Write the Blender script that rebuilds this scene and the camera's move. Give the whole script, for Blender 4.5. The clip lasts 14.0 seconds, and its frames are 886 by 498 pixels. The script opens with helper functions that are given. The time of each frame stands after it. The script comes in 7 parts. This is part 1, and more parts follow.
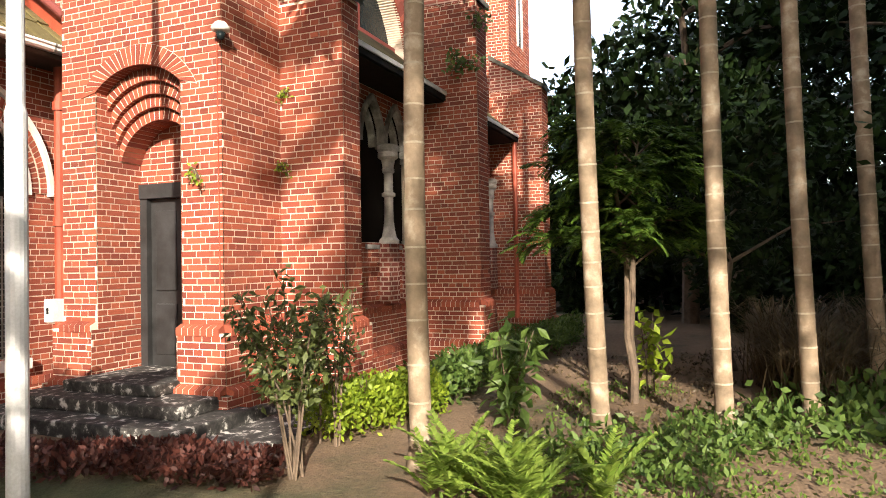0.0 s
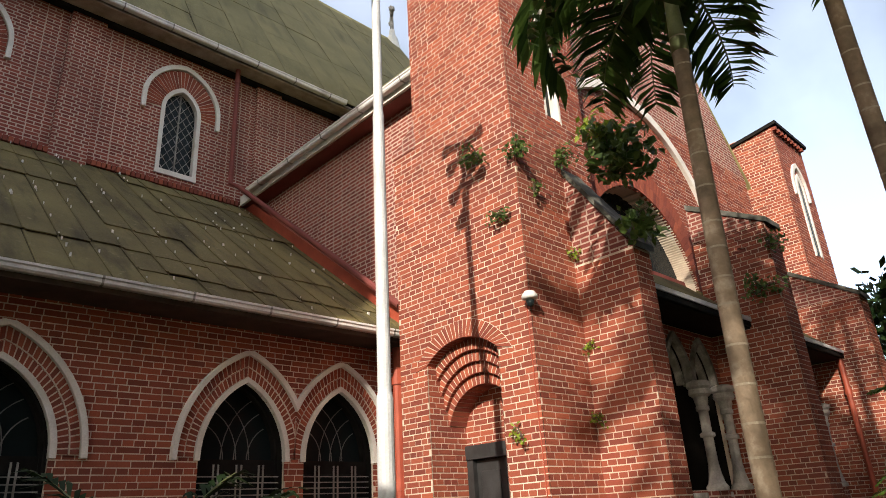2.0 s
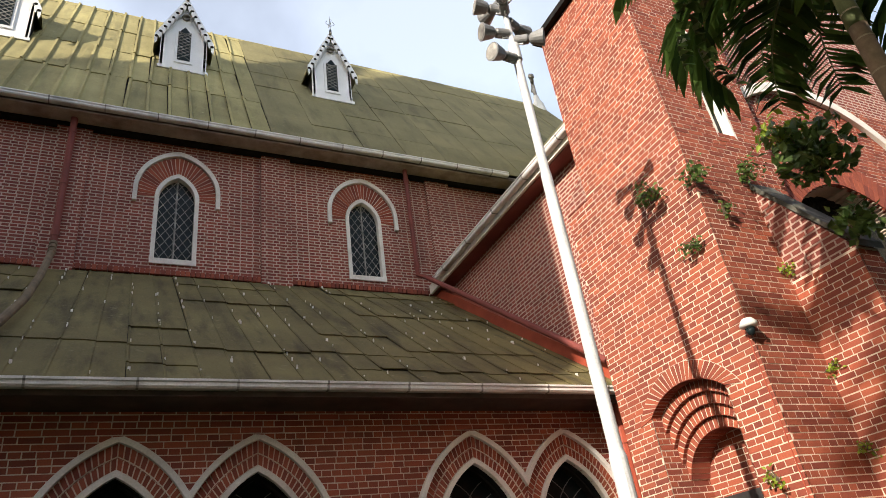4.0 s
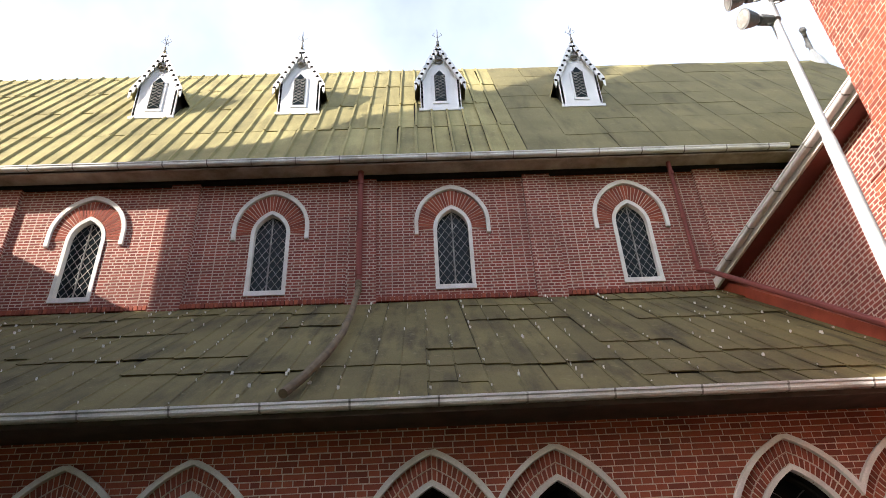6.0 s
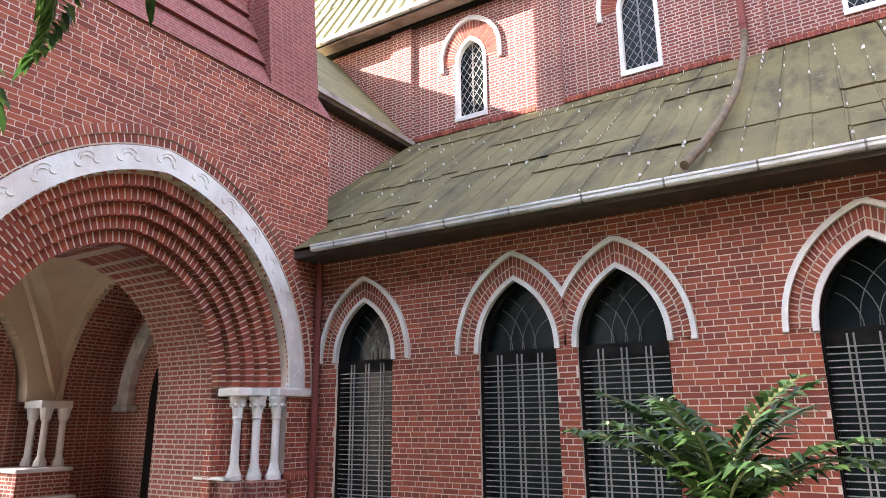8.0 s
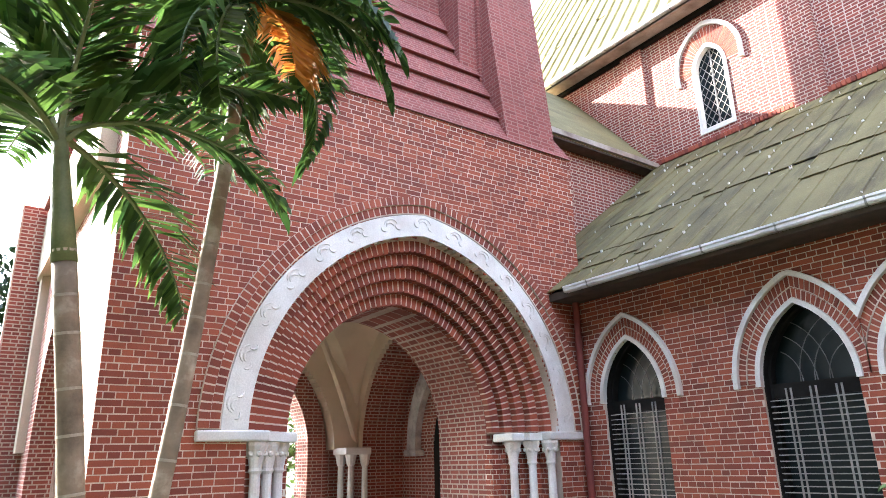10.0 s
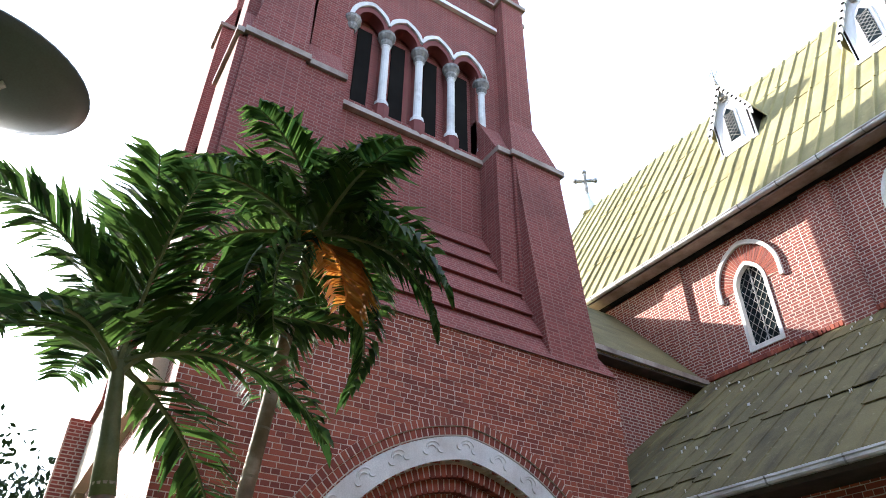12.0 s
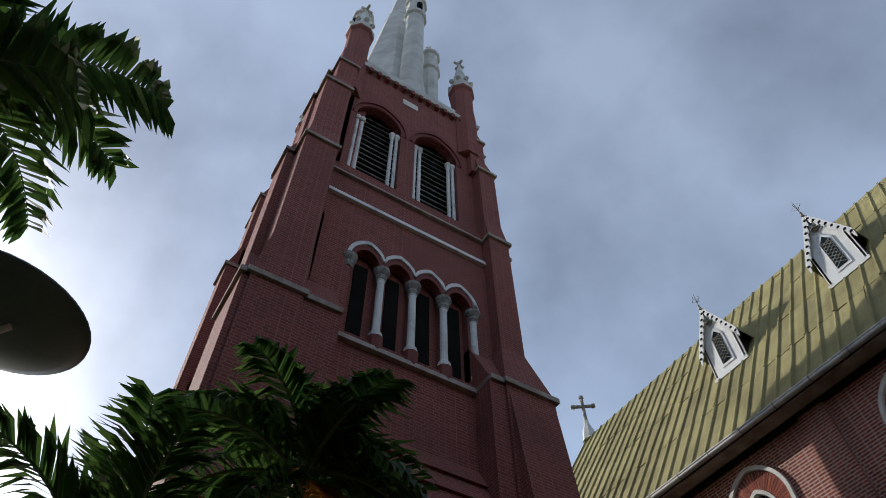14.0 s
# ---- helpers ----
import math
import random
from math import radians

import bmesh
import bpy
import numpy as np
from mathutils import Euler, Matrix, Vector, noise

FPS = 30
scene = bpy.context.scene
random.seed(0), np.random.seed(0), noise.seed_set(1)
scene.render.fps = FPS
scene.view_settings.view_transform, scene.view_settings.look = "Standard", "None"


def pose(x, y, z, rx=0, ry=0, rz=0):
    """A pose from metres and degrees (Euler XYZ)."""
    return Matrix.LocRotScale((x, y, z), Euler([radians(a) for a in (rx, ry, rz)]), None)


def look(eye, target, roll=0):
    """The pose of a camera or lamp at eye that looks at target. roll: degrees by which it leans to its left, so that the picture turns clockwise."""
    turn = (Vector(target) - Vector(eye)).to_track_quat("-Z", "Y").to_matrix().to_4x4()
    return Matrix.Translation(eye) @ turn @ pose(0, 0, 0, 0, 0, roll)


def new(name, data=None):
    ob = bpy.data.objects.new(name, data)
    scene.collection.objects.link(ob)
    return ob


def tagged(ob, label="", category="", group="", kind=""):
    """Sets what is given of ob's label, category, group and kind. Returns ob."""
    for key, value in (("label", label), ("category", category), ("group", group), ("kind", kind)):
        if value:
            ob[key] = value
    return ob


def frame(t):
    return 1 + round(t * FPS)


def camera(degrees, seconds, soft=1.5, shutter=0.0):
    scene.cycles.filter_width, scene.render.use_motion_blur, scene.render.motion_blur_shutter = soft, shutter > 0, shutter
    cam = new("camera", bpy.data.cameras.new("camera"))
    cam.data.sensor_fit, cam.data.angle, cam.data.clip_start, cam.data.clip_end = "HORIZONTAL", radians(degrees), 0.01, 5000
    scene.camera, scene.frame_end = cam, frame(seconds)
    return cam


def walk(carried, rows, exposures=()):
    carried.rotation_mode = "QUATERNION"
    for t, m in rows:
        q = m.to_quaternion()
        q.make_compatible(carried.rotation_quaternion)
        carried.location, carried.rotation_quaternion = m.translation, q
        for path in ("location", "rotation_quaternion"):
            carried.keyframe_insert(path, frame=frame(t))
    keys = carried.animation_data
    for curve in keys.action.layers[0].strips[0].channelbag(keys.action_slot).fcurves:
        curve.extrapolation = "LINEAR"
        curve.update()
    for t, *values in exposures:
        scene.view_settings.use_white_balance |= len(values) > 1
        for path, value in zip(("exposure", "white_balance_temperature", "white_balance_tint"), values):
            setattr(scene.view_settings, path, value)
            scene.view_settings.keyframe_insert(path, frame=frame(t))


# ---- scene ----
cam = camera(66.4, 14.0, soft=0.9)
PATH = [
    (0, (0.237, 0.301, 1.864), (2.086, 1.064, 1.903), -1.0),
    (0.5, (0.19, 0.355, 1.903), (1.927, 1.345, 1.957), -0.5),
    (1, (0.11, 0.412, 1.93), (1.756, 1.533, 2.114), -1.3),
    (1.5, (-0.014, 0.428, 1.995), (1.463, 1.666, 2.529), -1.8),
    (2, (-0.097, 0.416, 1.987), (1.21, 1.736, 2.729), -3.4),
    (2.2, (-0.102, 0.415, 1.994), (1.173, 1.752, 2.76), -4.1),
    (4.3, (-0.17, 0.473, 1.949), (0.498, 2.046, 2.988), -8.1),
    (4.5, (-0.177, 0.427, 1.953), (0.361, 2.024, 3.03), -7.2),
    (5, (-0.096, 0.304, 1.944), (0.208, 1.968, 3.01), -5.0),
    (5.5, (-0.084, 0.348, 1.934), (0.078, 2.009, 3.036), -4.5),
    (6, (-0.103, 0.387, 1.93), (-0.035, 2.079, 2.994), -3.2),
    (6.5, (-0.131, 0.385, 1.923), (-0.236, 2.114, 2.922), -4.0),
    (7, (-0.155, 0.393, 1.92), (-0.524, 2.169, 2.762), -4.8),
    (7.5, (-0.205, 0.291, 1.881), (-0.809, 2.057, 2.6), -2.4),
    (8, (-0.154, 0.148, 1.879), (-1.19, 1.786, 2.375), -0.4),
    (8.5, (-0.178, 0.146, 1.896), (-1.55, 1.541, 2.312), -0.6),
    (8.7, (-0.16, 0.161, 1.898), (-1.584, 1.505, 2.306), -0.9),
    (10.8, (-0.047, 0.162, 2.042), (-1.603, 1.163, 2.801), -0.3),
    (11, (-0.028, 0.157, 2.03), (-1.529, 1.178, 2.869), -1.5),
    (11.5, (-0.005, 0.126, 2.076), (-1.482, 1.045, 3.063), -1.1),
    (12, (-0.024, 0.104, 2.111), (-1.417, 0.968, 3.256), 0.6),
    (12.5, (0.007, 0.088, 2.101), (-1.284, 0.865, 3.416), 1.0),
    (13, (0.06, 0.071, 2.078), (-1.16, 0.796, 3.488), 0.9),
    (13.5, (0.088, 0.071, 2.046), (-1.0, 0.749, 3.581), -0.5),
    (14, (0.102, 0.079, 2.05), (-0.892, 0.71, 3.667), -1.0),
]
EXPOSURE = ((0, 1.2, 6700, 10), (0.5, 0.85, 6700, 10), (1.0, 0.75, 6700, 10), (2.0, 0.3, 6600, 10), (4.5, 0.62, 6600, 10), (6.0, 1.03, 6300, 13), (6.5, 1.3, 6200, 15), (7.5, 2.1, 6050, 17), (8.5, 3.1, 6050, 15), (11.0, 2.9, 5700, 10), (11.6, 2.45, 5700, 10), (12.2, 1.28, 5700, 10), (12.8, 0.1, 5700, 9), (13.3, -0.3, 5900, 8), (14.0, -0.6, 5800, 8))
walk(cam, [(t, look(e, g, r)) for t, e, g, r in PATH], EXPOSURE)

# ---- world and sun ----
SUN_AZ = (-0.894, -0.447)          # where the sun stands, in plan
SUN_EL = radians(25.5)
world = bpy.data.worlds.new("world")
scene.world = world
world.use_nodes = True
wt = world.node_tree
wt.nodes.clear()
w_out = wt.nodes.new("ShaderNodeOutputWorld")
w_bg = wt.nodes.new("ShaderNodeBackground")
w_sky = wt.nodes.new("ShaderNodeTexSky")
w_sky.sky_type = "NISHITA"
w_sky.sun_disc = False
w_sky.sun_elevation = SUN_EL
w_sky.sun_rotation = math.atan2(SUN_AZ[0], SUN_AZ[1])
w_sky.dust_density = 2.0
w_map = wt.nodes.new("ShaderNodeTexCoord")
w_noise = wt.nodes.new("ShaderNodeTexNoise")
w_noise.inputs["Scale"].default_value = 2.2
w_noise.inputs["Detail"].default_value = 6.0
w_ramp = wt.nodes.new("ShaderNodeValToRGB")
w_ramp.color_ramp.elements[0].position = 0.18
w_ramp.color_ramp.elements[1].position = 0.62
w_mix = wt.nodes.new("ShaderNodeMixRGB")
w_cloud = wt.nodes.new("ShaderNodeMixRGB")       # clouds: an even grey-white, brighter where the sky is brighter
w_cloud.blend_type = "ADD"
w_cloud.inputs["Fac"].default_value = 1.0
w_cloud.inputs["Color1"].default_value = (6.3, 6.25, 6.2, 1)
w_gain = wt.nodes.new("ShaderNodeVectorMath")
w_gain.operation = "SCALE"
w_gain.inputs["Scale"].default_value = 3.0
wt.links.new(w_sky.outputs["Color"], w_gain.inputs[0])
wt.links.new(w_gain.outputs["Vector"], w_cloud.inputs["Color2"])
wt.links.new(w_cloud.outputs["Color"], w_mix.inputs["Color2"])
wt.links.new(w_map.outputs["Generated"], w_noise.inputs["Vector"])
wt.links.new(w_noise.outputs["Fac"], w_ramp.inputs["Fac"])
wt.links.new(w_ramp.outputs["Color"], w_mix.inputs["Fac"])
wt.links.new(w_sky.outputs["Color"], w_mix.inputs["Color1"])
wt.links.new(w_mix.outputs["Color"], w_bg.inputs["Color"])
w_bg.inputs["Strength"].default_value = 0.066
wt.links.new(w_bg.outputs["Background"], w_out.inputs["Surface"])
sun_data = bpy.data.lights.new("sun", "SUN")
sun_data.energy = 5.0
sun_data.angle = radians(0.6)
sun_data.color = (1.0, 0.90, 0.76)
sun = new("sun", sun_data)
sun.matrix_world = look((0, 0, 40), (-SUN_AZ[0] * math.cos(SUN_EL), -SUN_AZ[1] * math.cos(SUN_EL), 40 - math.sin(SUN_EL)))


# ---- materials ----
def node(nt, kind, **values):
    n = nt.nodes.new(kind)
    for key, value in values.items():
        n.inputs[key.replace("_", " ")].default_value = value
    return n


def wall_uv(nt):
    """Running length and height on any upright or sloping face, in metres."""
    geo = node(nt, "ShaderNodeNewGeometry")
    pos = node(nt, "ShaderNodeSeparateXYZ")
    nor = node(nt, "ShaderNodeSeparateXYZ")
    nt.links.new(geo.outputs["Position"], pos.inputs[0])
    nt.links.new(geo.outputs["True Normal"], nor.inputs[0])
    ab = node(nt, "ShaderNodeMath")
    ab.operation = "ABSOLUTE"
    nt.links.new(nor.outputs["X"], ab.inputs[0])
    gt = node(nt, "ShaderNodeMath")
    gt.operation = "GREATER_THAN"
    gt.inputs[1].default_value = 0.6
    nt.links.new(ab.outputs[0], gt.inputs[0])
    mix = node(nt, "ShaderNodeMix")
    nt.links.new(gt.outputs[0], mix.inputs[0])
    nt.links.new(pos.outputs["X"], mix.inputs[2])
    nt.links.new(pos.outputs["Y"], mix.inputs[3])
    com = node(nt, "ShaderNodeCombineXYZ")
    nt.links.new(mix.outputs[0], com.inputs["X"])
    nt.links.new(pos.outputs["Z"], com.inputs["Y"])
    return com.outputs[0], geo


def base(name, rough=0.8, metal=0.0):
    m = bpy.data.materials.new(name)
    m.use_nodes = True
    b = m.node_tree.nodes["Principled BSDF"]
    b.inputs["Roughness"].default_value = rough
    b.inputs["Metallic"].default_value = metal
    return m, m.node_tree, b


def ramp(nt, fac, stops):
    r = nt.nodes.new("ShaderNodeValToRGB")
    e = r.color_ramp.elements
    while len(e) < len(stops):
        e.new(0.5)
    for el, (p, c) in zip(e, stops):
        el.position, el.color = p, (*c, 1)
    nt.links.new(fac, r.inputs["Fac"])
    return r.outputs["Color"]


def noise_fac(nt, scale, detail=5.0, vec=None, rough=0.6):
    n = node(nt, "ShaderNodeTexNoise", Scale=scale, Detail=detail, Roughness=rough)
    if vec is None:
        vec = node(nt, "ShaderNodeNewGeometry").outputs["Position"]
    nt.links.new(vec, n.inputs["Vector"])
    return n.outputs["Fac"]


def mixed(nt, fac, a, b, blend="MIX"):
    m = nt.nodes.new("ShaderNodeMixRGB")
    m.blend_type = blend
    for value, socket in ((fac, "Fac"), (a, "Color1"), (b, "Color2")):
        if isinstance(value, (int, float)):
            m.inputs[socket].default_value = value
        elif isinstance(value, tuple):
            m.inputs[socket].default_value = (*value, 1)
        else:
            nt.links.new(value, m.inputs[socket])
    return m.outputs["Color"]


def bump(nt, b, height, strength=0.4, dist=0.01):
    n = node(nt, "ShaderNodeBump", Strength=strength, Distance=dist)
    nt.links.new(height, n.inputs["Height"])
    nt.links.new(n.outputs["Normal"], b.inputs["Normal"])


def plain(name, stops, scale=6.0, rough=0.8, metal=0.0, fine=60.0, relief=0.25):
    """A worn plain surface: large stains between the given colours, fine grain, slight relief."""
    m, nt, b = base(name, rough, metal)
    big = noise_fac(nt, scale)
    col = ramp(nt, big, stops)
    grain = noise_fac(nt, fine, 3.0)
    col = mixed(nt, 0.22, col, ramp(nt, grain, [(0.3, (0.45, 0.45, 0.45)), (0.7, (1.3, 1.3, 1.3))]), "MULTIPLY")
    nt.links.new(col, b.inputs["Base Color"])
    bump(nt, b, grain, relief, 0.006)
    return m


def brick_paint(name, lo, hi, per):
    """Single bricks: each its own tone, with soot and lime stains across the wall. per: what tells bricks apart."""
    m, nt, b = base(name, 0.85)
    if per == "object":
        rnd = node(nt, "ShaderNodeObjectInfo").outputs["Random"]
    else:
        rnd = node(nt, "ShaderNodeNewGeometry").outputs["Random Per Island"]
    col = ramp(nt, rnd, [(0.0, tuple(0.86 * a for a in lo)), (0.15, lo), (0.6, tuple((a + c) / 2 for a, c in zip(lo, hi))), (1.0, hi)])
    stain = noise_fac(nt, 0.9, 6.0)
    col = mixed(nt, ramp(nt, stain, [(0.5, (0, 0, 0)), (0.78, (0.55, 0.55, 0.55))]), col, (0.10, 0.035, 0.028))
    grain = noise_fac(nt, 70.0, 4.0)
    col = mixed(nt, 0.35, col, ramp(nt, grain, [(0.3, (0.5, 0.5, 0.5)), (0.75, (1.35, 1.3, 1.25))]), "MULTIPLY")
    nt.links.new(col, b.inputs["Base Color"])
    bump(nt, b, grain, 0.5, 0.006)
    return m


def brick_face(name, lo, hi, joint, wide=0.224, tall=0.067, thick=0.012):
    """Brickwork for walls that stay far off."""
    m, nt, b = base(name, 0.85)
    uv, geo = wall_uv(nt)
    t = node(nt, "ShaderNodeTexBrick", Scale=1.0, Mortar_Size=thick, Mortar_Smooth=0.15, Bias=0.0, Brick_Width=wide, Row_Height=tall)
    t.offset, t.squash, t.squash_frequency = 0.5, 0.55, 2
    t.inputs["Color1"].default_value = (*lo, 1)
    t.inputs["Color2"].default_value = (*hi, 1)
    t.inputs["Mortar"].default_value = (*joint, 1)
    nt.links.new(uv, t.inputs["Vector"])
    stain = noise_fac(nt, 0.55, 7.0)
    col = mixed(nt, ramp(nt, stain, [(0.45, (0, 0, 0)), (0.8, (0.6, 0.6, 0.6))]), t.outputs["Color"], (0.11, 0.04, 0.032))
    grain = noise_fac(nt, 40.0, 4.0)
    col = mixed(nt, 0.3, col, ramp(nt, grain, [(0.3, (0.55, 0.55, 0.55)), (0.75, (1.3, 1.28, 1.25))]), "MULTIPLY")
    nt.links.new(col, b.inputs["Base Color"])
    inv = node(nt, "ShaderNodeMath")
    inv.operation = "SUBTRACT"
    inv.inputs[0].default_value = 1.0
    nt.links.new(t.outputs["Fac"], inv.inputs[1])
    bump(nt, b, inv.outputs[0], 0.6, 0.012)
    return m


BRICK = brick_paint("brick", (0.225, 0.048, 0.029), (0.385, 0.096, 0.048), "island")
BRICK_OBJ = brick_paint("brick_single", (0.225, 0.048, 0.029), (0.385, 0.096, 0.048), "object")
MORTAR = plain("mortar", [(0.3, (0.52, 0.41, 0.32)), (0.7, (0.78, 0.67, 0.56))], 3.0, 0.9, fine=90)
BRICK_FAR = brick_face("brick_wall", (0.18, 0.036, 0.027), (0.29, 0.066, 0.043), (0.56, 0.42, 0.35), thick=0.0105)
TOWER_FAR = brick_face("tower_brick", (0.19, 0.042, 0.036), (0.27, 0.066, 0.054), (0.30, 0.145, 0.118), thick=0.009)
BRICK_IN = brick_face("porch_brick", (0.19, 0.038, 0.027), (0.30, 0.070, 0.044), (0.50, 0.37, 0.30), thick=0.011)
WHITE = plain("limewash", [(0.3, (0.62, 0.58, 0.53)), (0.6, (0.80, 0.78, 0.74))], 2.5, 0.75, relief=0.3)
STONE = plain("grey_stone", [(0.3, (0.10, 0.095, 0.09)), (0.55, (0.30, 0.29, 0.27)), (0.7, (0.55, 0.53, 0.50))], 5.0, 0.85)
STEP = plain("blackened_stone", [(0.42, (0.018, 0.017, 0.016)), (0.56, (0.06, 0.056, 0.052)), (0.66, (0.55, 0.53, 0.50))], 11.0, 0.9)
PAVING = plain("worn_paving", [(0.3, (0.11, 0.10, 0.09)), (0.7, (0.24, 0.22, 0.20))], 2.5, 0.8)
SPIRE = plain("pale_render", [(0.3, (0.50, 0.50, 0.47)), (0.7, (0.74, 0.75, 0.73))], 1.2, 0.8)
TRIM = plain("red_oxide", [(0.3, (0.15, 0.032, 0.026)), (0.7, (0.21, 0.046, 0.036))], 1.5, 0.7)
PIPE = plain("red_pipe_paint", [(0.3, (0.30, 0.055, 0.03)), (0.7, (0.42, 0.085, 0.045))], 3.0, 0.45)
GUTTER = plain("gutter_paint", [(0.28, (0.42, 0.41, 0.40)), (0.5, (0.76, 0.75, 0.73))], 1.6, 0.6)
TIMBER = plain("white_timber_paint", [(0.3, (0.74, 0.75, 0.76)), (0.7, (0.84, 0.85, 0.86))], 3.0, 0.6, relief=0.15)
STRING = plain("weathered_moulding", [(0.3, (0.20, 0.15, 0.12)), (0.7, (0.46, 0.40, 0.34))], 2.2, 0.8)
DISH = plain("dish_paint", [(0.3, (0.10, 0.115, 0.12)), (0.7, (0.13, 0.145, 0.15))], 2.0, 0.5, relief=0.05)
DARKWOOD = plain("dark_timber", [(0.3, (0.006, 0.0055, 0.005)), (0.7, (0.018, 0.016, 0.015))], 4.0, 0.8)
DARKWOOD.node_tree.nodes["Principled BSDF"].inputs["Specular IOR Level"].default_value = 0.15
# eaves timber, its brown darkened for the shadow under the eaves
EAVEWOOD = plain("shaded_eaves_timber", [(0.3, (0.035, 0.026, 0.02)), (0.7, (0.085, 0.06, 0.045))], 4.0, 0.8)
DOORWOOD = plain("faded_black_paint", [(0.3, (0.012, 0.012, 0.012)), (0.7, (0.04, 0.04, 0.042))], 4.0, 0.6)
# near-black colour that stands in for the shade inside openings
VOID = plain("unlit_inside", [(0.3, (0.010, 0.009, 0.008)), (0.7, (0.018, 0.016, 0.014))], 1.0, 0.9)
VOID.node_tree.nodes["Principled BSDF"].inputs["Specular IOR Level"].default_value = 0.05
IRON = plain("painted_grille", [(0.3, (0.17, 0.17, 0.16)), (0.7, (0.34, 0.33, 0.31))], 5.0, 0.5)
LEAD = plain("dusty_lead", [(0.3, (0.06, 0.06, 0.06)), (0.7, (0.20, 0.20, 0.19))], 6.0, 0.6)
MOSSY = plain("mossy_render", [(0.3, (0.035, 0.038, 0.028)), (0.55, (0.10, 0.10, 0.085)), (0.75, (0.30, 0.29, 0.26))], 3.0, 0.9)
STEEL = plain("galvanised_steel", [(0.3, (0.50, 0.51, 0.53)), (0.7, (0.68, 0.69, 0.71))], 3.0, 0.45, 0.0, relief=0.1)
CREAM = plain("cream_plaster", [(0.3, (0.55, 0.44, 0.32)), (0.7, (0.68, 0.57, 0.43))], 1.2, 0.85)
HORN = plain("grey_horn_paint", [(0.3, (0.15, 0.155, 0.16)), (0.7, (0.27, 0.275, 0.28))], 6.0, 0.45, relief=0.05)
BARN = plain("mossy_pipe", [(0.3, (0.10, 0.075, 0.045)), (0.7, (0.19, 0.14, 0.08))], 4.0, 0.85)
PLASTIC = plain("white_plastic", [(0.3, (0.62, 0.62, 0.6)), (0.7, (0.75, 0.75, 0.73))], 8.0, 0.4, relief=0.05)


def roof_paint(name, moss, sheet, lichen, streaks, spread):
    m, nt, b = base(name, 0.9)
    rnd = node(nt, "ShaderNodeObjectInfo").outputs["Random"]
    col = ramp(nt, noise_fac(nt, 0.7, 7.0), [(0.35, moss), (0.68, sheet)])
    tone = ramp(nt, rnd, [(0.0, (1 - spread,) * 3), (1.0, (1 + spread * 0.7,) * 3)])
    col = mixed(nt, 1.0, col, tone, "MULTIPLY")
    flow = node(nt, "ShaderNodeMapping")
    flow.inputs["Scale"].default_value = (3.2, 0.7, 0.7)
    nt.links.new(node(nt, "ShaderNodeNewGeometry").outputs["Position"], flow.inputs["Vector"])
    streak = noise_fac(nt, 1.0, 5.0, flow.outputs["Vector"])
    col = mixed(nt, ramp(nt, streak, [(0.50, (0, 0, 0)), (0.72, (streaks, streaks, streaks))]), col, tuple(0.22 * c for c in moss))
    spots = noise_fac(nt, 9.0, 4.0)
    col = mixed(nt, ramp(nt, spots, [(0.62, (0, 0, 0)), (0.75, (0.5, 0.5, 0.5))]), col, lichen)
    grain = noise_fac(nt, 45.0, 4.0)
    col = mixed(nt, 0.35, col, ramp(nt, grain, [(0.3, (0.5, 0.5, 0.5)), (0.75, (1.3, 1.3, 1.3))]), "MULTIPLY")
    nt.links.new(col, b.inputs["Base Color"])
    bump(nt, b, grain, 0.5, 0.01)
    return m


ROOF = roof_paint("mossy_roof_sheet", (0.235, 0.205, 0.082), (0.38, 0.335, 0.145), (0.46, 0.42, 0.23), 0.4, 0.16)
ROOF_OLD = roof_paint("old_flat_roof_sheet", (0.15, 0.132, 0.055), (0.215, 0.188, 0.082), (0.33, 0.29, 0.16), 0.45, 0.09)
ROOF_LOW = roof_paint("stained_roof_sheet", (0.105, 0.085, 0.030), (0.180, 0.148, 0.054), (0.32, 0.28, 0.16), 0.8, 0.14)

GLASS, g_nt, g_b = base("dark_leaded_glass", 0.22)
g_b.inputs["Base Color"].default_value = (0.012, 0.018, 0.02, 1)
g_b.inputs["Specular IOR Level"].default_value = 0.12
bump(g_nt, g_b, noise_fac(g_nt, 14.0, 2.0), 0.25, 0.02)


def leaf_paint(name, dark, light, trans=0.3, gloss=0.35):
    m, nt, b = base(name, 0.5)
    b.inputs["Specular IOR Level"].default_value = gloss
    rnd = node(nt, "ShaderNodeNewGeometry").outputs["Random Per Island"]
    col = ramp(nt, rnd, [(0.0, dark), (1.0, light)])
    col = mixed(nt, 0.4, col, ramp(nt, noise_fac(nt, 5.0, 3.0), [(0.3, (0.55, 0.55, 0.55)), (0.7, (1.35, 1.35, 1.35))]), "MULTIPLY")
    nt.links.new(col, b.inputs["Base Color"])
    tr = nt.nodes.new("ShaderNodeBsdfTranslucent")
    nt.links.new(col, tr.inputs["Color"])
    mx = nt.nodes.new("ShaderNodeMixShader")
    mx.inputs[0].default_value = trans
    nt.links.new(b.outputs[0], mx.inputs[1])
    nt.links.new(tr.outputs[0], mx.inputs[2])
    nt.links.new(mx.outputs[0], nt.nodes["Material Output"].inputs["Surface"])
    return m


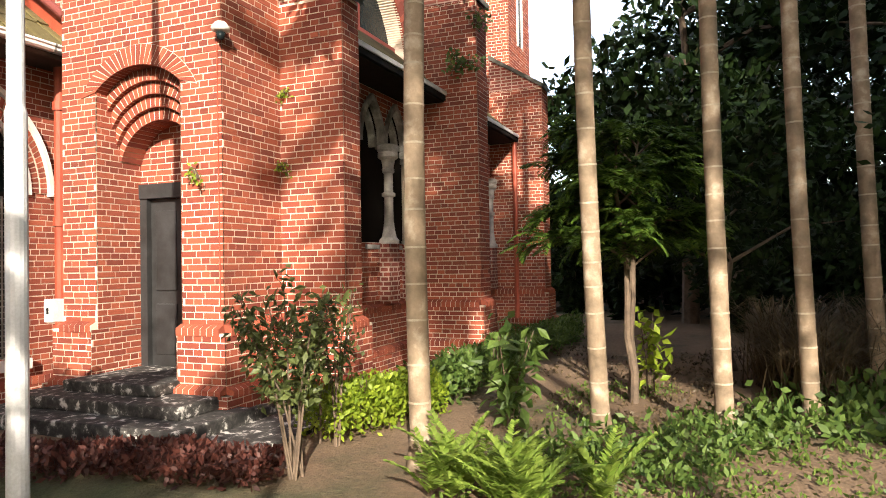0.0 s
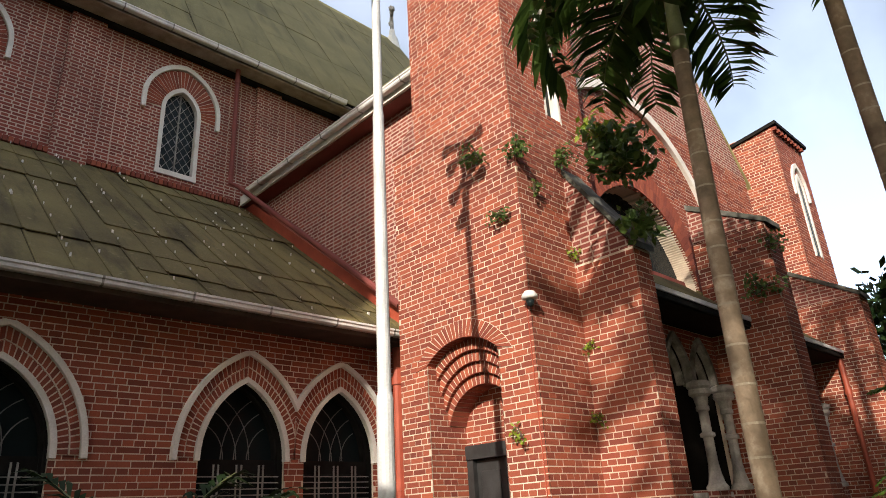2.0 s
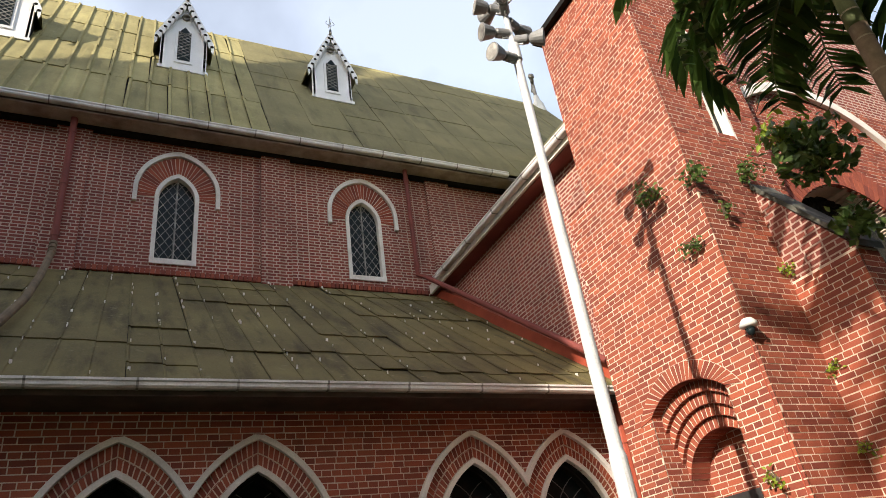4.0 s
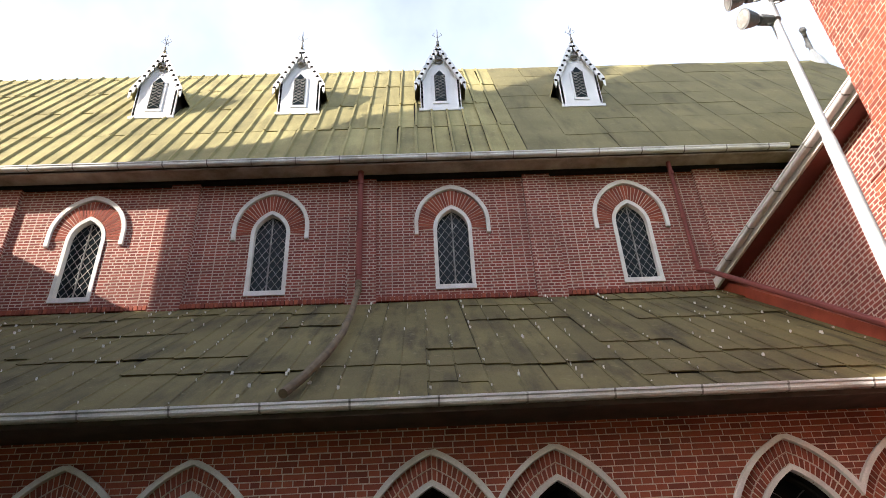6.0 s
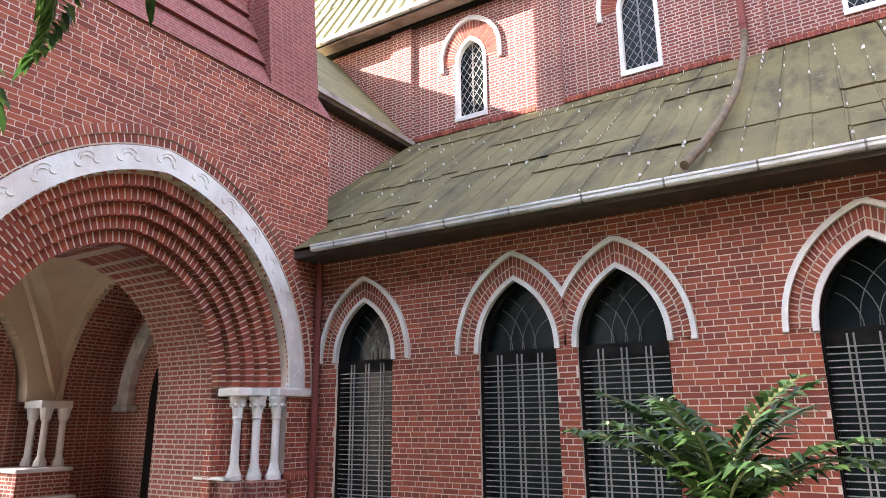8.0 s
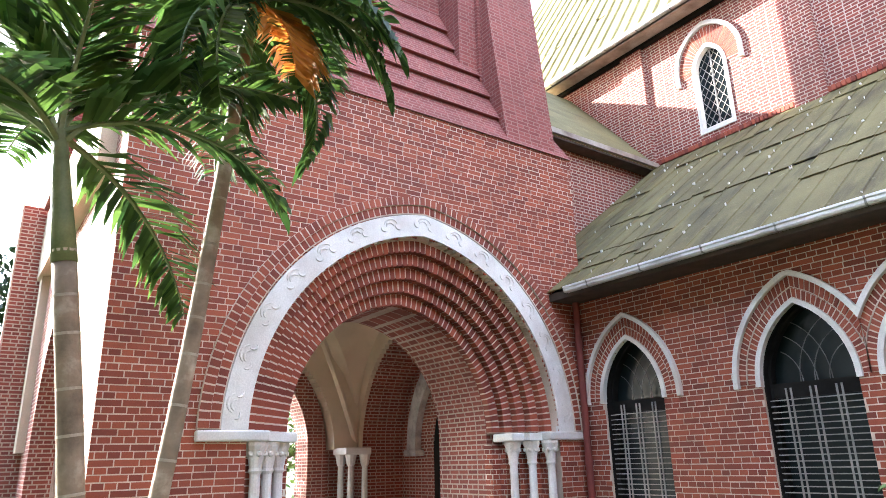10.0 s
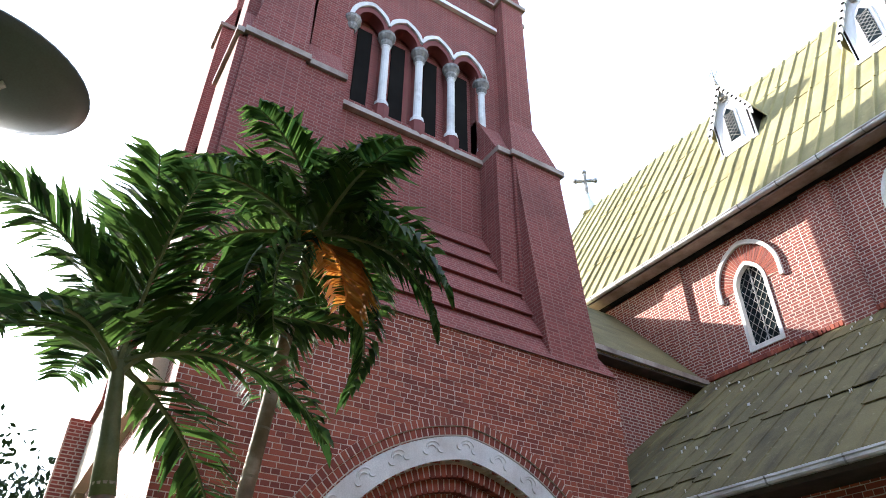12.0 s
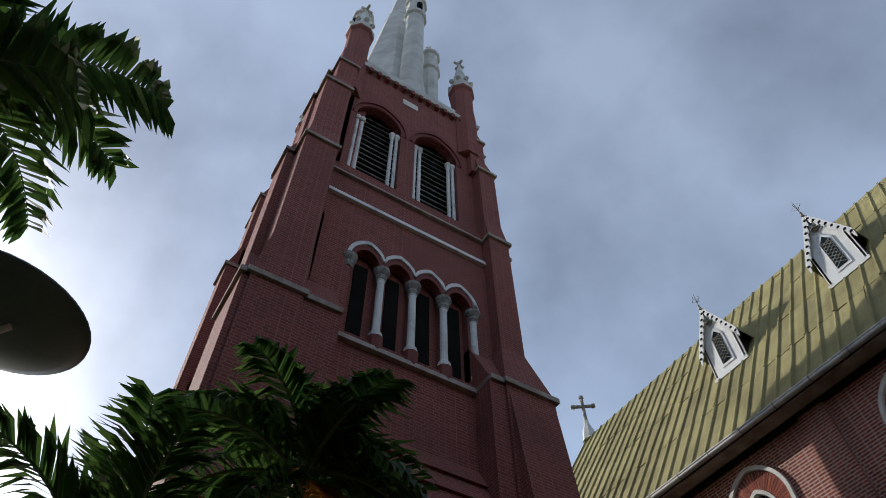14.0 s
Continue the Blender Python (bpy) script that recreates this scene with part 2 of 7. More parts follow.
LEAF = leaf_paint("leaf", (0.045, 0.09, 0.018), (0.13, 0.20, 0.045))
LEAF_MID = leaf_paint("feathery_leaf", (0.022, 0.055, 0.010), (0.12, 0.20, 0.028), 0.35, 0.15)
# worn white stone, greyed further to put the colonnettes' shade into colour
WORN_SHADED = plain("worn_shaded_stone", [(0.3, (0.24, 0.22, 0.21)), (0.6, (0.52, 0.49, 0.46))], 4.0, 0.8)
FERN = leaf_paint("fern_leaf", (0.14, 0.23, 0.03), (0.27, 0.36, 0.07), 0.4)
LEAF_ROSE = leaf_paint("rose_leaf", (0.045, 0.06, 0.018), (0.13, 0.16, 0.05))
LEAF_BRIGHT = leaf_paint("hedge_leaf", (0.12, 0.19, 0.012), (0.28, 0.36, 0.035))
# leaf green taken near black for the wood's deep shade
LEAF_SHADED = leaf_paint("shaded_tree_leaf", (0.006, 0.015, 0.004), (0.021, 0.040, 0.011), 0.06, 0.1)
LEAF_RED = leaf_paint("red_leaf", (0.04, 0.016, 0.014), (0.12, 0.04, 0.03))
LEAF_PALM = leaf_paint("palm_leaf", (0.018, 0.048, 0.012), (0.10, 0.175, 0.035), 0.45)
LEAF_OLD = leaf_paint("withered_frond", (0.42, 0.16, 0.025), (0.58, 0.27, 0.04), 0.45)
GRASSM = leaf_paint("blade", (0.06, 0.11, 0.02), (0.17, 0.24, 0.05))
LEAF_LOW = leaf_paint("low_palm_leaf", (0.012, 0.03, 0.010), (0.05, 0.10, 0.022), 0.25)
STRAW = leaf_paint("dry_blade", (0.06, 0.045, 0.025), (0.15, 0.11, 0.06))
BARK = plain("bark", [(0.3, (0.07, 0.05, 0.035)), (0.7, (0.18, 0.13, 0.09))], 8.0, 0.9, relief=0.6)


def trunk_paint():
    m, nt, b = base("ringed_palm_bark", 0.8)
    geo = node(nt, "ShaderNodeNewGeometry").outputs["Position"]
    sep = node(nt, "ShaderNodeSeparateXYZ")
    nt.links.new(geo, sep.inputs[0])
    col = ramp(nt, noise_fac(nt, 5.0, 6.0), [(0.3, (0.13, 0.095, 0.06)), (0.55, (0.27, 0.20, 0.135)), (0.72, (0.50, 0.42, 0.32))])
    nt.links.new(col, b.inputs["Base Color"])
    bump(nt, b, noise_fac(nt, 40.0, 4.0), 0.4, 0.01)
    return m


TRUNK = trunk_paint()
TRUNK_GREEN = plain("green_palm_stem", [(0.3, (0.10, 0.13, 0.05)), (0.7, (0.20, 0.22, 0.10))], 6.0, 0.6)
RING = plain("leaf_scar", [(0.3, (0.26, 0.21, 0.15)), (0.7, (0.48, 0.42, 0.32))], 8.0, 0.85)
SOIL, s_nt, s_b = base("garden_soil", 0.95)
s_col = ramp(s_nt, noise_fac(s_nt, 0.35, 7.0), [(0.36, (0.05, 0.055, 0.022)), (0.46, (0.17, 0.11, 0.065)), (0.7, (0.28, 0.185, 0.115))])
s_pos = node(s_nt, "ShaderNodeSeparateXYZ")
s_nt.links.new(node(s_nt, "ShaderNodeNewGeometry").outputs["Position"], s_pos.inputs[0])
s_lawn = node(s_nt, "ShaderNodeMapRange", From_Min=4.4, From_Max=3.2)
s_nt.links.new(s_pos.outputs["X"], s_lawn.inputs["Value"])
s_col = mixed(s_nt, s_lawn.outputs["Result"], s_col, ramp(s_nt, noise_fac(s_nt, 1.3, 6.0), [(0.35, (0.035, 0.05, 0.015)), (0.65, (0.07, 0.085, 0.03)), (0.8, (0.13, 0.10, 0.06))]))
s_grain = noise_fac(s_nt, 25.0, 5.0)
s_col = mixed(s_nt, 0.5, s_col, ramp(s_nt, s_grain, [(0.3, (0.4, 0.4, 0.4)), (0.75, (1.3, 1.3, 1.3))]), "MULTIPLY")
s_nt.links.new(s_col, s_b.inputs["Base Color"])
bump(s_nt, s_b, s_grain, 0.8, 0.03)


# ---- shape tools ----
def thing(name, label, category, at=(0, 0, 0), kind="", group=""):
    ob = new(name)
    ob.location = at
    ob.empty_display_size = 0.1
    return tagged(ob, label, category, group, kind)


def part(name, bm, material, parent, label="", smooth=False):
    me = bpy.data.meshes.new(name)
    bmesh.ops.recalc_face_normals(bm, faces=bm.faces)
    bm.to_mesh(me)
    bm.free()
    return link(name, me, material, parent, label, smooth)


def link(name, me, material, parent, label="", smooth=False):
    if not me.materials:
        me.materials.append(material)
    if smooth:
        me.shade_smooth()
    ob = new(name, me)
    if parent is not None:
        ob.parent = parent
        if parent.parent is None:
            ob.matrix_parent_inverse = Matrix.Translation(parent.location).inverted()
    if label:
        tagged(ob, label)
    return ob


def raw(name, verts, faces, material, parent, label="", kind="", smooth=False):
    me = bpy.data.meshes.new(name)
    me.from_pydata(verts, [], faces)
    ob = link(name, me, material, parent, label, smooth)
    return tagged(ob, kind=kind)


def block(bm, x0, x1, y0, y1, z0, z1):
    v = [bm.verts.new((x, y, z)) for z in (z0, z1) for x, y in ((x0, y0), (x1, y0), (x1, y1), (x0, y1))]
    for f in ((3, 2, 1, 0), (4, 5, 6, 7), (0, 1, 5, 4), (1, 2, 6, 5), (2, 3, 7, 6), (3, 0, 4, 7)):
        bm.faces.new([v[i] for i in f])


def soft(bm, r):
    bmesh.ops.bevel(bm, geom=list(bm.edges), offset=r, segments=2, affect="EDGES", profile=0.5)
    return bm


def box(x0, x1, y0, y1, z0, z1, bevel=0.0):
    bm = bmesh.new()
    block(bm, x0, x1, y0, y1, z0, z1)
    return soft(bm, bevel) if bevel else bm


def extrude(bm, outline, vec):
    """A closed outline of points, made solid along vec."""
    a = [bm.verts.new(p) for p in outline]
    b = [bm.verts.new(Vector(p) + Vector(vec)) for p in outline]
    bm.faces.new(a)
    bm.faces.new(b[::-1])
    for i in range(len(a)):
        j = (i + 1) % len(a)
        bm.faces.new((a[i], b[i], b[j], a[j]))


def tube(bm, pts, radii, n=10, caps=True):
    pts = [Vector(p) for p in pts]
    if isinstance(radii, (int, float)):
        radii = [radii] * len(pts)
    rings = []
    side = None
    for i, p in enumerate(pts):
        d = (pts[min(i + 1, len(pts) - 1)] - pts[max(i - 1, 0)]).normalized()
        if side is None:
            side = d.orthogonal().normalized()
        side = (side - d * side.dot(d)).normalized()
        up = d.cross(side)
        rings.append([bm.verts.new(p + radii[i] * (math.cos(a) * side + math.sin(a) * up)) for a in (2 * math.pi * k / n for k in range(n))])
    for a, b in zip(rings, rings[1:]):
        for k in range(n):
            bm.faces.new((a[k], a[(k + 1) % n], b[(k + 1) % n], b[k]))
    if caps:
        bm.faces.new(rings[0][::-1])
        bm.faces.new(rings[-1])


def lathe(bm, x, y, profile, n=12, turn=0.0):
    """A turned solid round an upright line, from (radius, height) pairs."""
    rings = [[bm.verts.new((x + r * math.cos(turn + 2 * math.pi * k / n), y + r * math.sin(turn + 2 * math.pi * k / n), z)) for k in range(n)] for r, z in profile]
    for a, b in zip(rings, rings[1:]):
        for k in range(n):
            bm.faces.new((a[k], a[(k + 1) % n], b[(k + 1) % n], b[k]))
    bm.faces.new(rings[0][::-1])
    bm.faces.new(rings[-1])


def pointed(c, half, foot, spring, apex, n=10):
    """A two-centred arch, or a flatter single arc, as (u, z) points from its left foot to its right foot."""
    h = apex - spring
    if h < half:
        rad = (half * half + h * h) / (2 * h)
        top = math.asin(half / rad)
        left = [(c - rad * math.sin(a), apex - rad + rad * math.cos(a)) for a in (top * (1 - k / n) for k in range(n + 1))]
    else:
        rad = (half * half + h * h) / (2 * half)
        top = math.atan2(h, rad - half)
        left = [(c - half + rad - rad * math.cos(a), spring + rad * math.sin(a)) for a in (top * k / n for k in range(n + 1))]
    right = [(2 * c - u, z) for u, z in left[-2::-1]]
    legs = foot < spring - 1e-4
    return ([(c - half, foot)] if legs else []) + left + right + ([(c + half, foot)] if legs else [])


def arch_span(c, half, foot, spring, apex):
    """The stretch that such an opening takes at a height, or None."""
    h = apex - spring
    flat = h < half
    rad = (half * half + h * h) / (2 * (h if flat else half))

    def span(z):
        if z < foot or z >= apex:
            return None
        if z <= spring:
            return (c - half, c + half)
        if flat:
            w = math.sqrt(max(rad * rad - (z - apex + rad) ** 2, 0))
            return (c - w, c + w) if w > 0.01 else None
        w = math.sqrt(max(rad * rad - (z - spring) ** 2, 0)) - (rad - half)
        return (c - w, c + w) if w > 0.01 else None
    return span


class Face:
    """An upright wall face: a start point, a direction along it and the way out of it."""

    def __init__(self, x, y, along, out):
        self.o, self.a, self.n = Vector((x, y, 0)), Vector((*along, 0)), Vector((*out, 0))

    def at(self, u, z, d=0.0):
        return self.o + self.a * u + self.n * d + Vector((0, 0, z))


def ring(bm, face, inner, outer, d0, d1):
    """A moulding between two arch lines, from depth d0 to d1 out of the wall."""
    rows = [[bm.verts.new(face.at(u, z, d)) for u, z in line] for line, d in ((inner, d0), (inner, d1), (outer, d1), (outer, d0))]
    m = len(inner)
    for r in range(4):
        a, b = rows[r], rows[(r + 1) % 4]
        for i in range(m - 1):
            bm.faces.new((a[i], a[i + 1], b[i + 1], b[i]))
    for i in (0, m - 1):
        bm.faces.new([row[i] for row in rows])


def sheet(bm, face, line, d):
    """A flat pane inside an arch line."""
    bm.faces.new([bm.verts.new(face.at(u, z, d)) for u, z in line])


def voussoirs(face, inner, outer, d0, d1, count, gap=0.012):
    """Arch bricks laid between two arch lines."""
    def along(line):
        acc = [0.0]
        for (a, b), (c, d) in zip(line, line[1:]):
            acc.append(acc[-1] + math.hypot(c - a, d - b))
        return acc

    def pick(line, acc, f):
        s = f * acc[-1]
        for i in range(len(line) - 1):
            if s <= acc[i + 1] or i == len(line) - 2:
                k = (s - acc[i]) / max(acc[i + 1] - acc[i], 1e-6)
                return tuple(p + (q - p) * k for p, q in zip(line[i], line[i + 1]))
    ai, ao = along(inner), along(outer)
    verts, faces = [], []
    for k in range(count):
        e = gap / 2 / (ao[-1] / count)
        f0, f1 = (k + e) / count, (k + 1 - e) / count
        q = [pick(inner, ai, f0), pick(inner, ai, f1), pick(outer, ao, f1), pick(outer, ao, f0)]
        b = len(verts)
        verts += [face.at(u, z, d) for d in (d0, d1) for u, z in q]
        faces += [tuple(b + i for i in f) for f in ((4, 5, 6, 7), (0, 1, 5, 4), (1, 2, 6, 5), (2, 3, 7, 6), (3, 0, 4, 7))]
    return verts, faces


COURSE, LONG, JOINT = 0.067, 0.212, 0.0115


def stretches(u0, u1, holes, z):
    got = [(u0, u1)]
    for hole in holes:
        s = hole(z)
        if s:
            got = [p for a, b in got for p in ((a, min(b, s[0])), (max(a, s[1]), b)) if p[1] - p[0] > 0.015]
    return got


def masonry(owner, face, u0, u1, z0, z1, holes=(), thick=0.35, near=None, rng=None, fore=0.0, tag="bricks"):
    """A wall of laid bricks: a mortar core with the openings through it, bricks proud of it, rows of stretchers and of headers by turns.
    near: (a, b, lo, hi), the stretch of wall whose bricks are single parts."""
    rng = rng or random.Random(5)
    bm = bmesh.new()
    steps = max(1, int(round((z1 - z0) / (COURSE / 2))))
    dz = (z1 - z0) / steps
    runs = {}
    for k in range(steps):
        z = z0 + (k + 0.5) * dz
        for a, b in stretches(u0, u1, holes, z):
            key = (round(a, 3), round(b, 3))
            if key in runs and abs(runs[key][-1][1] - (z - dz / 2)) < 1e-6:
                runs[key][-1][1] = z + dz / 2
            else:
                runs.setdefault(key, []).append([z - dz / 2, z + dz / 2])
    for (a, b), list_z in runs.items():
        for lo, hi in list_z:
            c = [face.at(u, z, d) for z in (lo, hi) for u, d in ((a, fore), (b, fore), (b, fore - thick), (a, fore - thick))]
            v = [bm.verts.new(p) for p in c]
            for f in ((3, 2, 1, 0), (4, 5, 6, 7), (0, 1, 5, 4), (1, 2, 6, 5), (2, 3, 7, 6), (3, 0, 4, 7)):
                bm.faces.new([v[i] for i in f])
    part("mortar", bm, MORTAR, owner)
    verts, faces = [], []
    singles = []
    row = 0
    z = z0
    while z < z1 - 0.03:
        top = min(z + COURSE, z1)
        u = u0 - (0.055 if row % 2 else 0.11 if row % 4 else 0.0)
        while u < u1:
            length = (LONG if row % 2 == 0 else LONG / 2 - 0.006) * rng.uniform(0.95, 1.05)
            if rng.random() < 0.06:
                length *= 0.55 if row % 2 == 0 else 1.9
            a, b = max(u, u0), min(u + length, u1)
            u += length + JOINT
            if b - a < 0.02:
                continue
            for p, q in stretches(a, b, holes, (z + top) / 2):
                if q - p < 0.025:
                    continue
                out = fore + 0.0015 + rng.uniform(0, 0.0035)
                jig = rng.uniform(-0.002, 0.002)
                c = [face.at(s, h, d) for d in (fore - 0.01, out) for s, h in ((p, z + JOINT / 2 + jig), (q, z + JOINT / 2 + jig), (q, top - JOINT / 2 + jig), (p, top - JOINT / 2 + jig))]
                if near and near[0] < p and q < near[1] and near[2] < z < near[3] and len(singles) < 300:
                    singles.append((c, round(q - p, 3)))
                    continue
                n = len(verts)
                verts += c
                faces += [tuple(n + i for i in f) for f in ((4, 5, 6, 7), (0, 1, 5, 4), (1, 2, 6, 5), (2, 3, 7, 6), (3, 0, 4, 7))]
        row += 1
        z += COURSE
    if verts:
        raw(tag, verts, faces, BRICK, owner, kind="stuff")
    shared = {}
    for c, length in singles:
        if length not in shared:
            me = bpy.data.meshes.new("brick")
            me.from_pydata([p - c[0] for p in c], [], [(4, 5, 6, 7), (0, 1, 5, 4), (1, 2, 6, 5), (2, 3, 7, 6), (3, 0, 4, 7)])
            shared[length] = me
        ob = link("brick", shared[length], BRICK_OBJ, owner)
        ob.matrix_basis = Matrix.Translation(c[0])


def sawtooth(owner, face, u0, u1, z, size=0.09, fore=0.05, holes=()):
    """A sloping course of bricks on edge along the top of a plinth."""
    verts, faces = [], []
    u = u0
    while u < u1 - 0.03:
        b = min(u + 0.066, u1)
        if not any(h(z) and h(z)[0] < (u + b) / 2 < h(z)[1] for h in holes):
            n = len(verts)
            verts += [face.at(s, h, d) for s in (u, b) for h, d in ((z - size, 0.0), (z - size, fore + 0.012), (z - size * 0.35, fore + 0.012), (z, 0.015), (z, 0.0))]
            faces += [tuple(n + i for i in f) for f in ((0, 1, 2, 3, 4), (9, 8, 7, 6, 5), (1, 6, 7, 2), (2, 7, 8, 3), (3, 8, 9, 4), (0, 5, 6, 1))]
        u = b + 0.011
    raw("plinth_cap", verts, faces, BRICK, owner, kind="stuff")
    bm = bmesh.new()
    for a, b in stretches(u0 + 0.07, u1 - 0.07, holes, z):
        extrude(bm, [face.at(a, h, d) for h, d in ((z - size + 0.005, -0.004), (z - size + 0.005, fore + 0.007), (z - size * 0.35, fore + 0.007), (z - 0.005, 0.010), (z - 0.005, -0.004))], face.a * (b - a))
    part("plinth_bed", bm, MORTAR, owner)


# ---- ground ----
GROUND = 0.36                      # the garden's level against the brickwork's datum


def planted(t):
    t.location.z += GROUND
    return t


def make_ground():
    bm = bmesh.new()
    xs = [-2500, -600, -150, -60] + [-30 + 1.0 * k for k in range(66)] + [60, 150, 600, 2500]
    ys = [-2500, -600, -150, -60] + [-25 + 1.0 * k for k in range(55)] + [60, 150, 600, 2500]
    grid = [[bm.verts.new((x, y, 0.06 * noise.noise((x * 0.35, y * 0.35, 0)) + 0.02 * noise.noise((x * 1.7, y * 1.7, 3)) if abs(x) < 40 and abs(y) < 40 else 0.0)) for y in ys] for x in xs]
    for i in range(len(xs) - 1):
        for j in range(len(ys) - 1):
            bm.faces.new((grid[i][j], grid[i + 1][j], grid[i + 1][j + 1], grid[i][j + 1]))
    ob = planted(part("ground", bm, SOIL, None, smooth=True))
    tagged(ob, "bare brown garden soil with patches of grass", "ground", kind="structure")


make_ground()

# ---- nave, aisle ----
X0, BAY = 0.59, 3.768
AISLE_Y, NAVE_Y = 7.6, 12.11
TOWER_X, DOOR_X = -7.1, 5.47
RIDGE_Y, RIDGE_Z = 16.2, 18.80
EAVE_Y, EAVE_Z = 11.6, 11.32

AISLE = Face(0, AISLE_Y, (1, 0), (0, -1))
CLER = Face(0, NAVE_Y, (1, 0), (0, -1))

aisle_windows = [(-6.185, 0.96)] + [(X0 + BAY * k + s * 0.65, 1.0) for k in (-1, 0, 1) for s in (-1, 1)]


def make_aisle_wall():
    wall = thing("wall_aisle", "red brick aisle wall with pale lime joints", "wall", kind="structure")
    holes = [arch_span(c, 0.52 * s, 0.86, 2.74, 2.74 + 0.86 * s) for c, s in aisle_windows]
    rings = [arch_span(c, 0.80 * s, 2.74, 2.74, 2.74 + 1.13 * s) for c, s in aisle_windows]
    masonry(wall, AISLE, TOWER_X - 1.5, 6.3, 0.62, 4.5, holes + rings[:0], near=(-5.6, -4.4, 0.7, 3.9))
    low = Face(0, AISLE_Y - 0.08, (1, 0), (0, -1))
    masonry(wall, low, TOWER_X, 6.0, 0.0, 0.60, thick=0.3, rng=random.Random(9))
    sawtooth(wall, low, TOWER_X, 6.0, 0.66, fore=0.0)


def make_aisle_window(n, c, s, mid=None):
    win = thing("window_%d" % n, "pointed aisle window with white moulding and painted iron grille", "window", kind="structure")
    spring = 2.74
    inner = pointed(c, 0.512 * s, spring - 0.03, spring, spring + 0.838 * s)
    outer = pointed(c, 0.572 * s, spring - 0.03, spring, spring + 0.90 * s)
    bm = bmesh.new()
    ring(bm, AISLE, inner, outer, -0.12, 0.035)
    part("moulding", bm, WHITE, win, "white limewashed arch moulding")
    # arch bricks between the two mouldings
    v, f = voussoirs(AISLE, pointed(c, 0.58 * s, spring, spring, spring + 0.91 * s), pointed(c, 0.672 * s, spring, spring, spring + 1.01 * s), -0.02, 0.016, 42, 0.015)
    v2, f2 = voussoirs(AISLE, pointed(c, 0.69 * s, spring, spring, spring + 1.03 * s), pointed(c, 0.768 * s, spring, spring, spring + 1.15 * s), -0.02, 0.024, 46, 0.015)
    vs, fs = v + v2, f + [tuple(i + len(v) for i in q) for q in f2]
    if mid is not None:      # a pair of windows shares the joint between their arches
        way = 1 if c > mid else -1
        fs = [q for q in fs if any((vs[i].x - mid) * way > 0.012 for i in range(q[0] // 8 * 8, q[0] // 8 * 8 + 8))]
        for p in vs:
            if (p.x - mid) * way < 0.006:
                p.x = mid + way * 0.006
    raw("arch_bricks", vs, fs, BRICK, win, kind="stuff")
    bm = bmesh.new()
    def within(line):
        if mid is None:
            return line
        return [(min(u, mid - 0.002) if c < mid else max(u, mid + 0.002), z) for u, z in line]

    ring(bm, AISLE, within(pointed(c, 0.68 * s, spring, spring, spring + 1.02 * s)), within(pointed(c, 0.772 * s, spring, spring, spring + 1.155 * s)), -0.02, 0.018)
    ring(bm, AISLE, pointed(c, 0.576 * s, spring, spring, spring + 0.905 * s), pointed(c, 0.674 * s, spring, spring, spring + 1.012 * s), -0.02, 0.012)
    part("arch_mortar", bm, MORTAR, win)
    # brick jamb lining, near-black to paint in the recess shade, and dark frame
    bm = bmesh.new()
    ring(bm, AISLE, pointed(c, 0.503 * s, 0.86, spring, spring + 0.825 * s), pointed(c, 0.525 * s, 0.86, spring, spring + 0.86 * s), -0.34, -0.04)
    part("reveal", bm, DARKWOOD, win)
    bm = bmesh.new()
    ring(bm, AISLE, pointed(c, 0.475 * s, 0.9, spring, spring + 0.795 * s), pointed(c, 0.505 * s, 0.86, spring, spring + 0.83 * s), -0.22, -0.13)
    u0, u1 = c - 0.49 * s, c + 0.49 * s
    a, b = AISLE.at(u0, 0, -0.21), AISLE.at(u1, 0, -0.14)
    block(bm, a.x, b.x, b.y, a.y, 2.58, 2.74)
    part("frame", bm, DARKWOOD, win, "black timber window frame")
    bm = bmesh.new()
    sheet(bm, AISLE, pointed(c, 0.495 * s, 0.88, spring, spring + 0.815 * s), -0.26)
    part("pane", bm, GLASS, win, "dark dusty glass")
    # curved glazing bars in the head
    bm = bmesh.new()
    for sgn in (-1, 1):
        for rad in (0.34, 0.50, 0.66):
            pts = [AISLE.at(c + sgn * (0.485 * s - rad * s * math.cos(t)), 2.74 + rad * s * math.sin(t) * 1.15, -0.2) for t in (1.15 * k / 7 for k in range(8))]
            tube(bm, pts, 0.0055, 6)
    part("glazing_bar", bm, LEAD, win, "thin interlaced glazing bars")
    part("sill", box(c - 0.53 * s, c + 0.53 * s, AISLE_Y - 0.10, AISLE_Y + 0.3, 0.75, 0.87, 0.012), WHITE, win, "white sill")
    grille = part("grille", box(c - 0.44 * s, c + 0.44 * s, AISLE_Y + 0.075, AISLE_Y + 0.085, 0.885, 0.90), IRON, win, "pale painted iron grille")
    if "across" not in bars:
        for key, dims in (("across", (0.49, 0.0055, 0.0055)), ("upright", (0.009, 0.006, 0.90))):
            bm = bmesh.new()
            block(bm, -dims[0], dims[0], -dims[1], dims[1], -dims[2], dims[2])
            bars[key] = bpy.data.meshes.new("bar")
            bm.to_mesh(bars[key])
            bm.free()
    for k in range(26):
        ob = link("bar", bars["across"], IRON, grille)
        ob.matrix_basis = Matrix.Translation((c, AISLE_Y + 0.07, 0.94 + k * 0.0645)) @ Matrix.Diagonal((s, 1, 1, 1))
    for k in (-0.30, -0.245, -0.03, 0.03, 0.245, 0.30):
        ob = link("bar", bars["upright"], IRON, grille)
        ob.matrix_basis = Matrix.Translation((c + k * s, AISLE_Y + 0.085, 1.78))


bars = {}


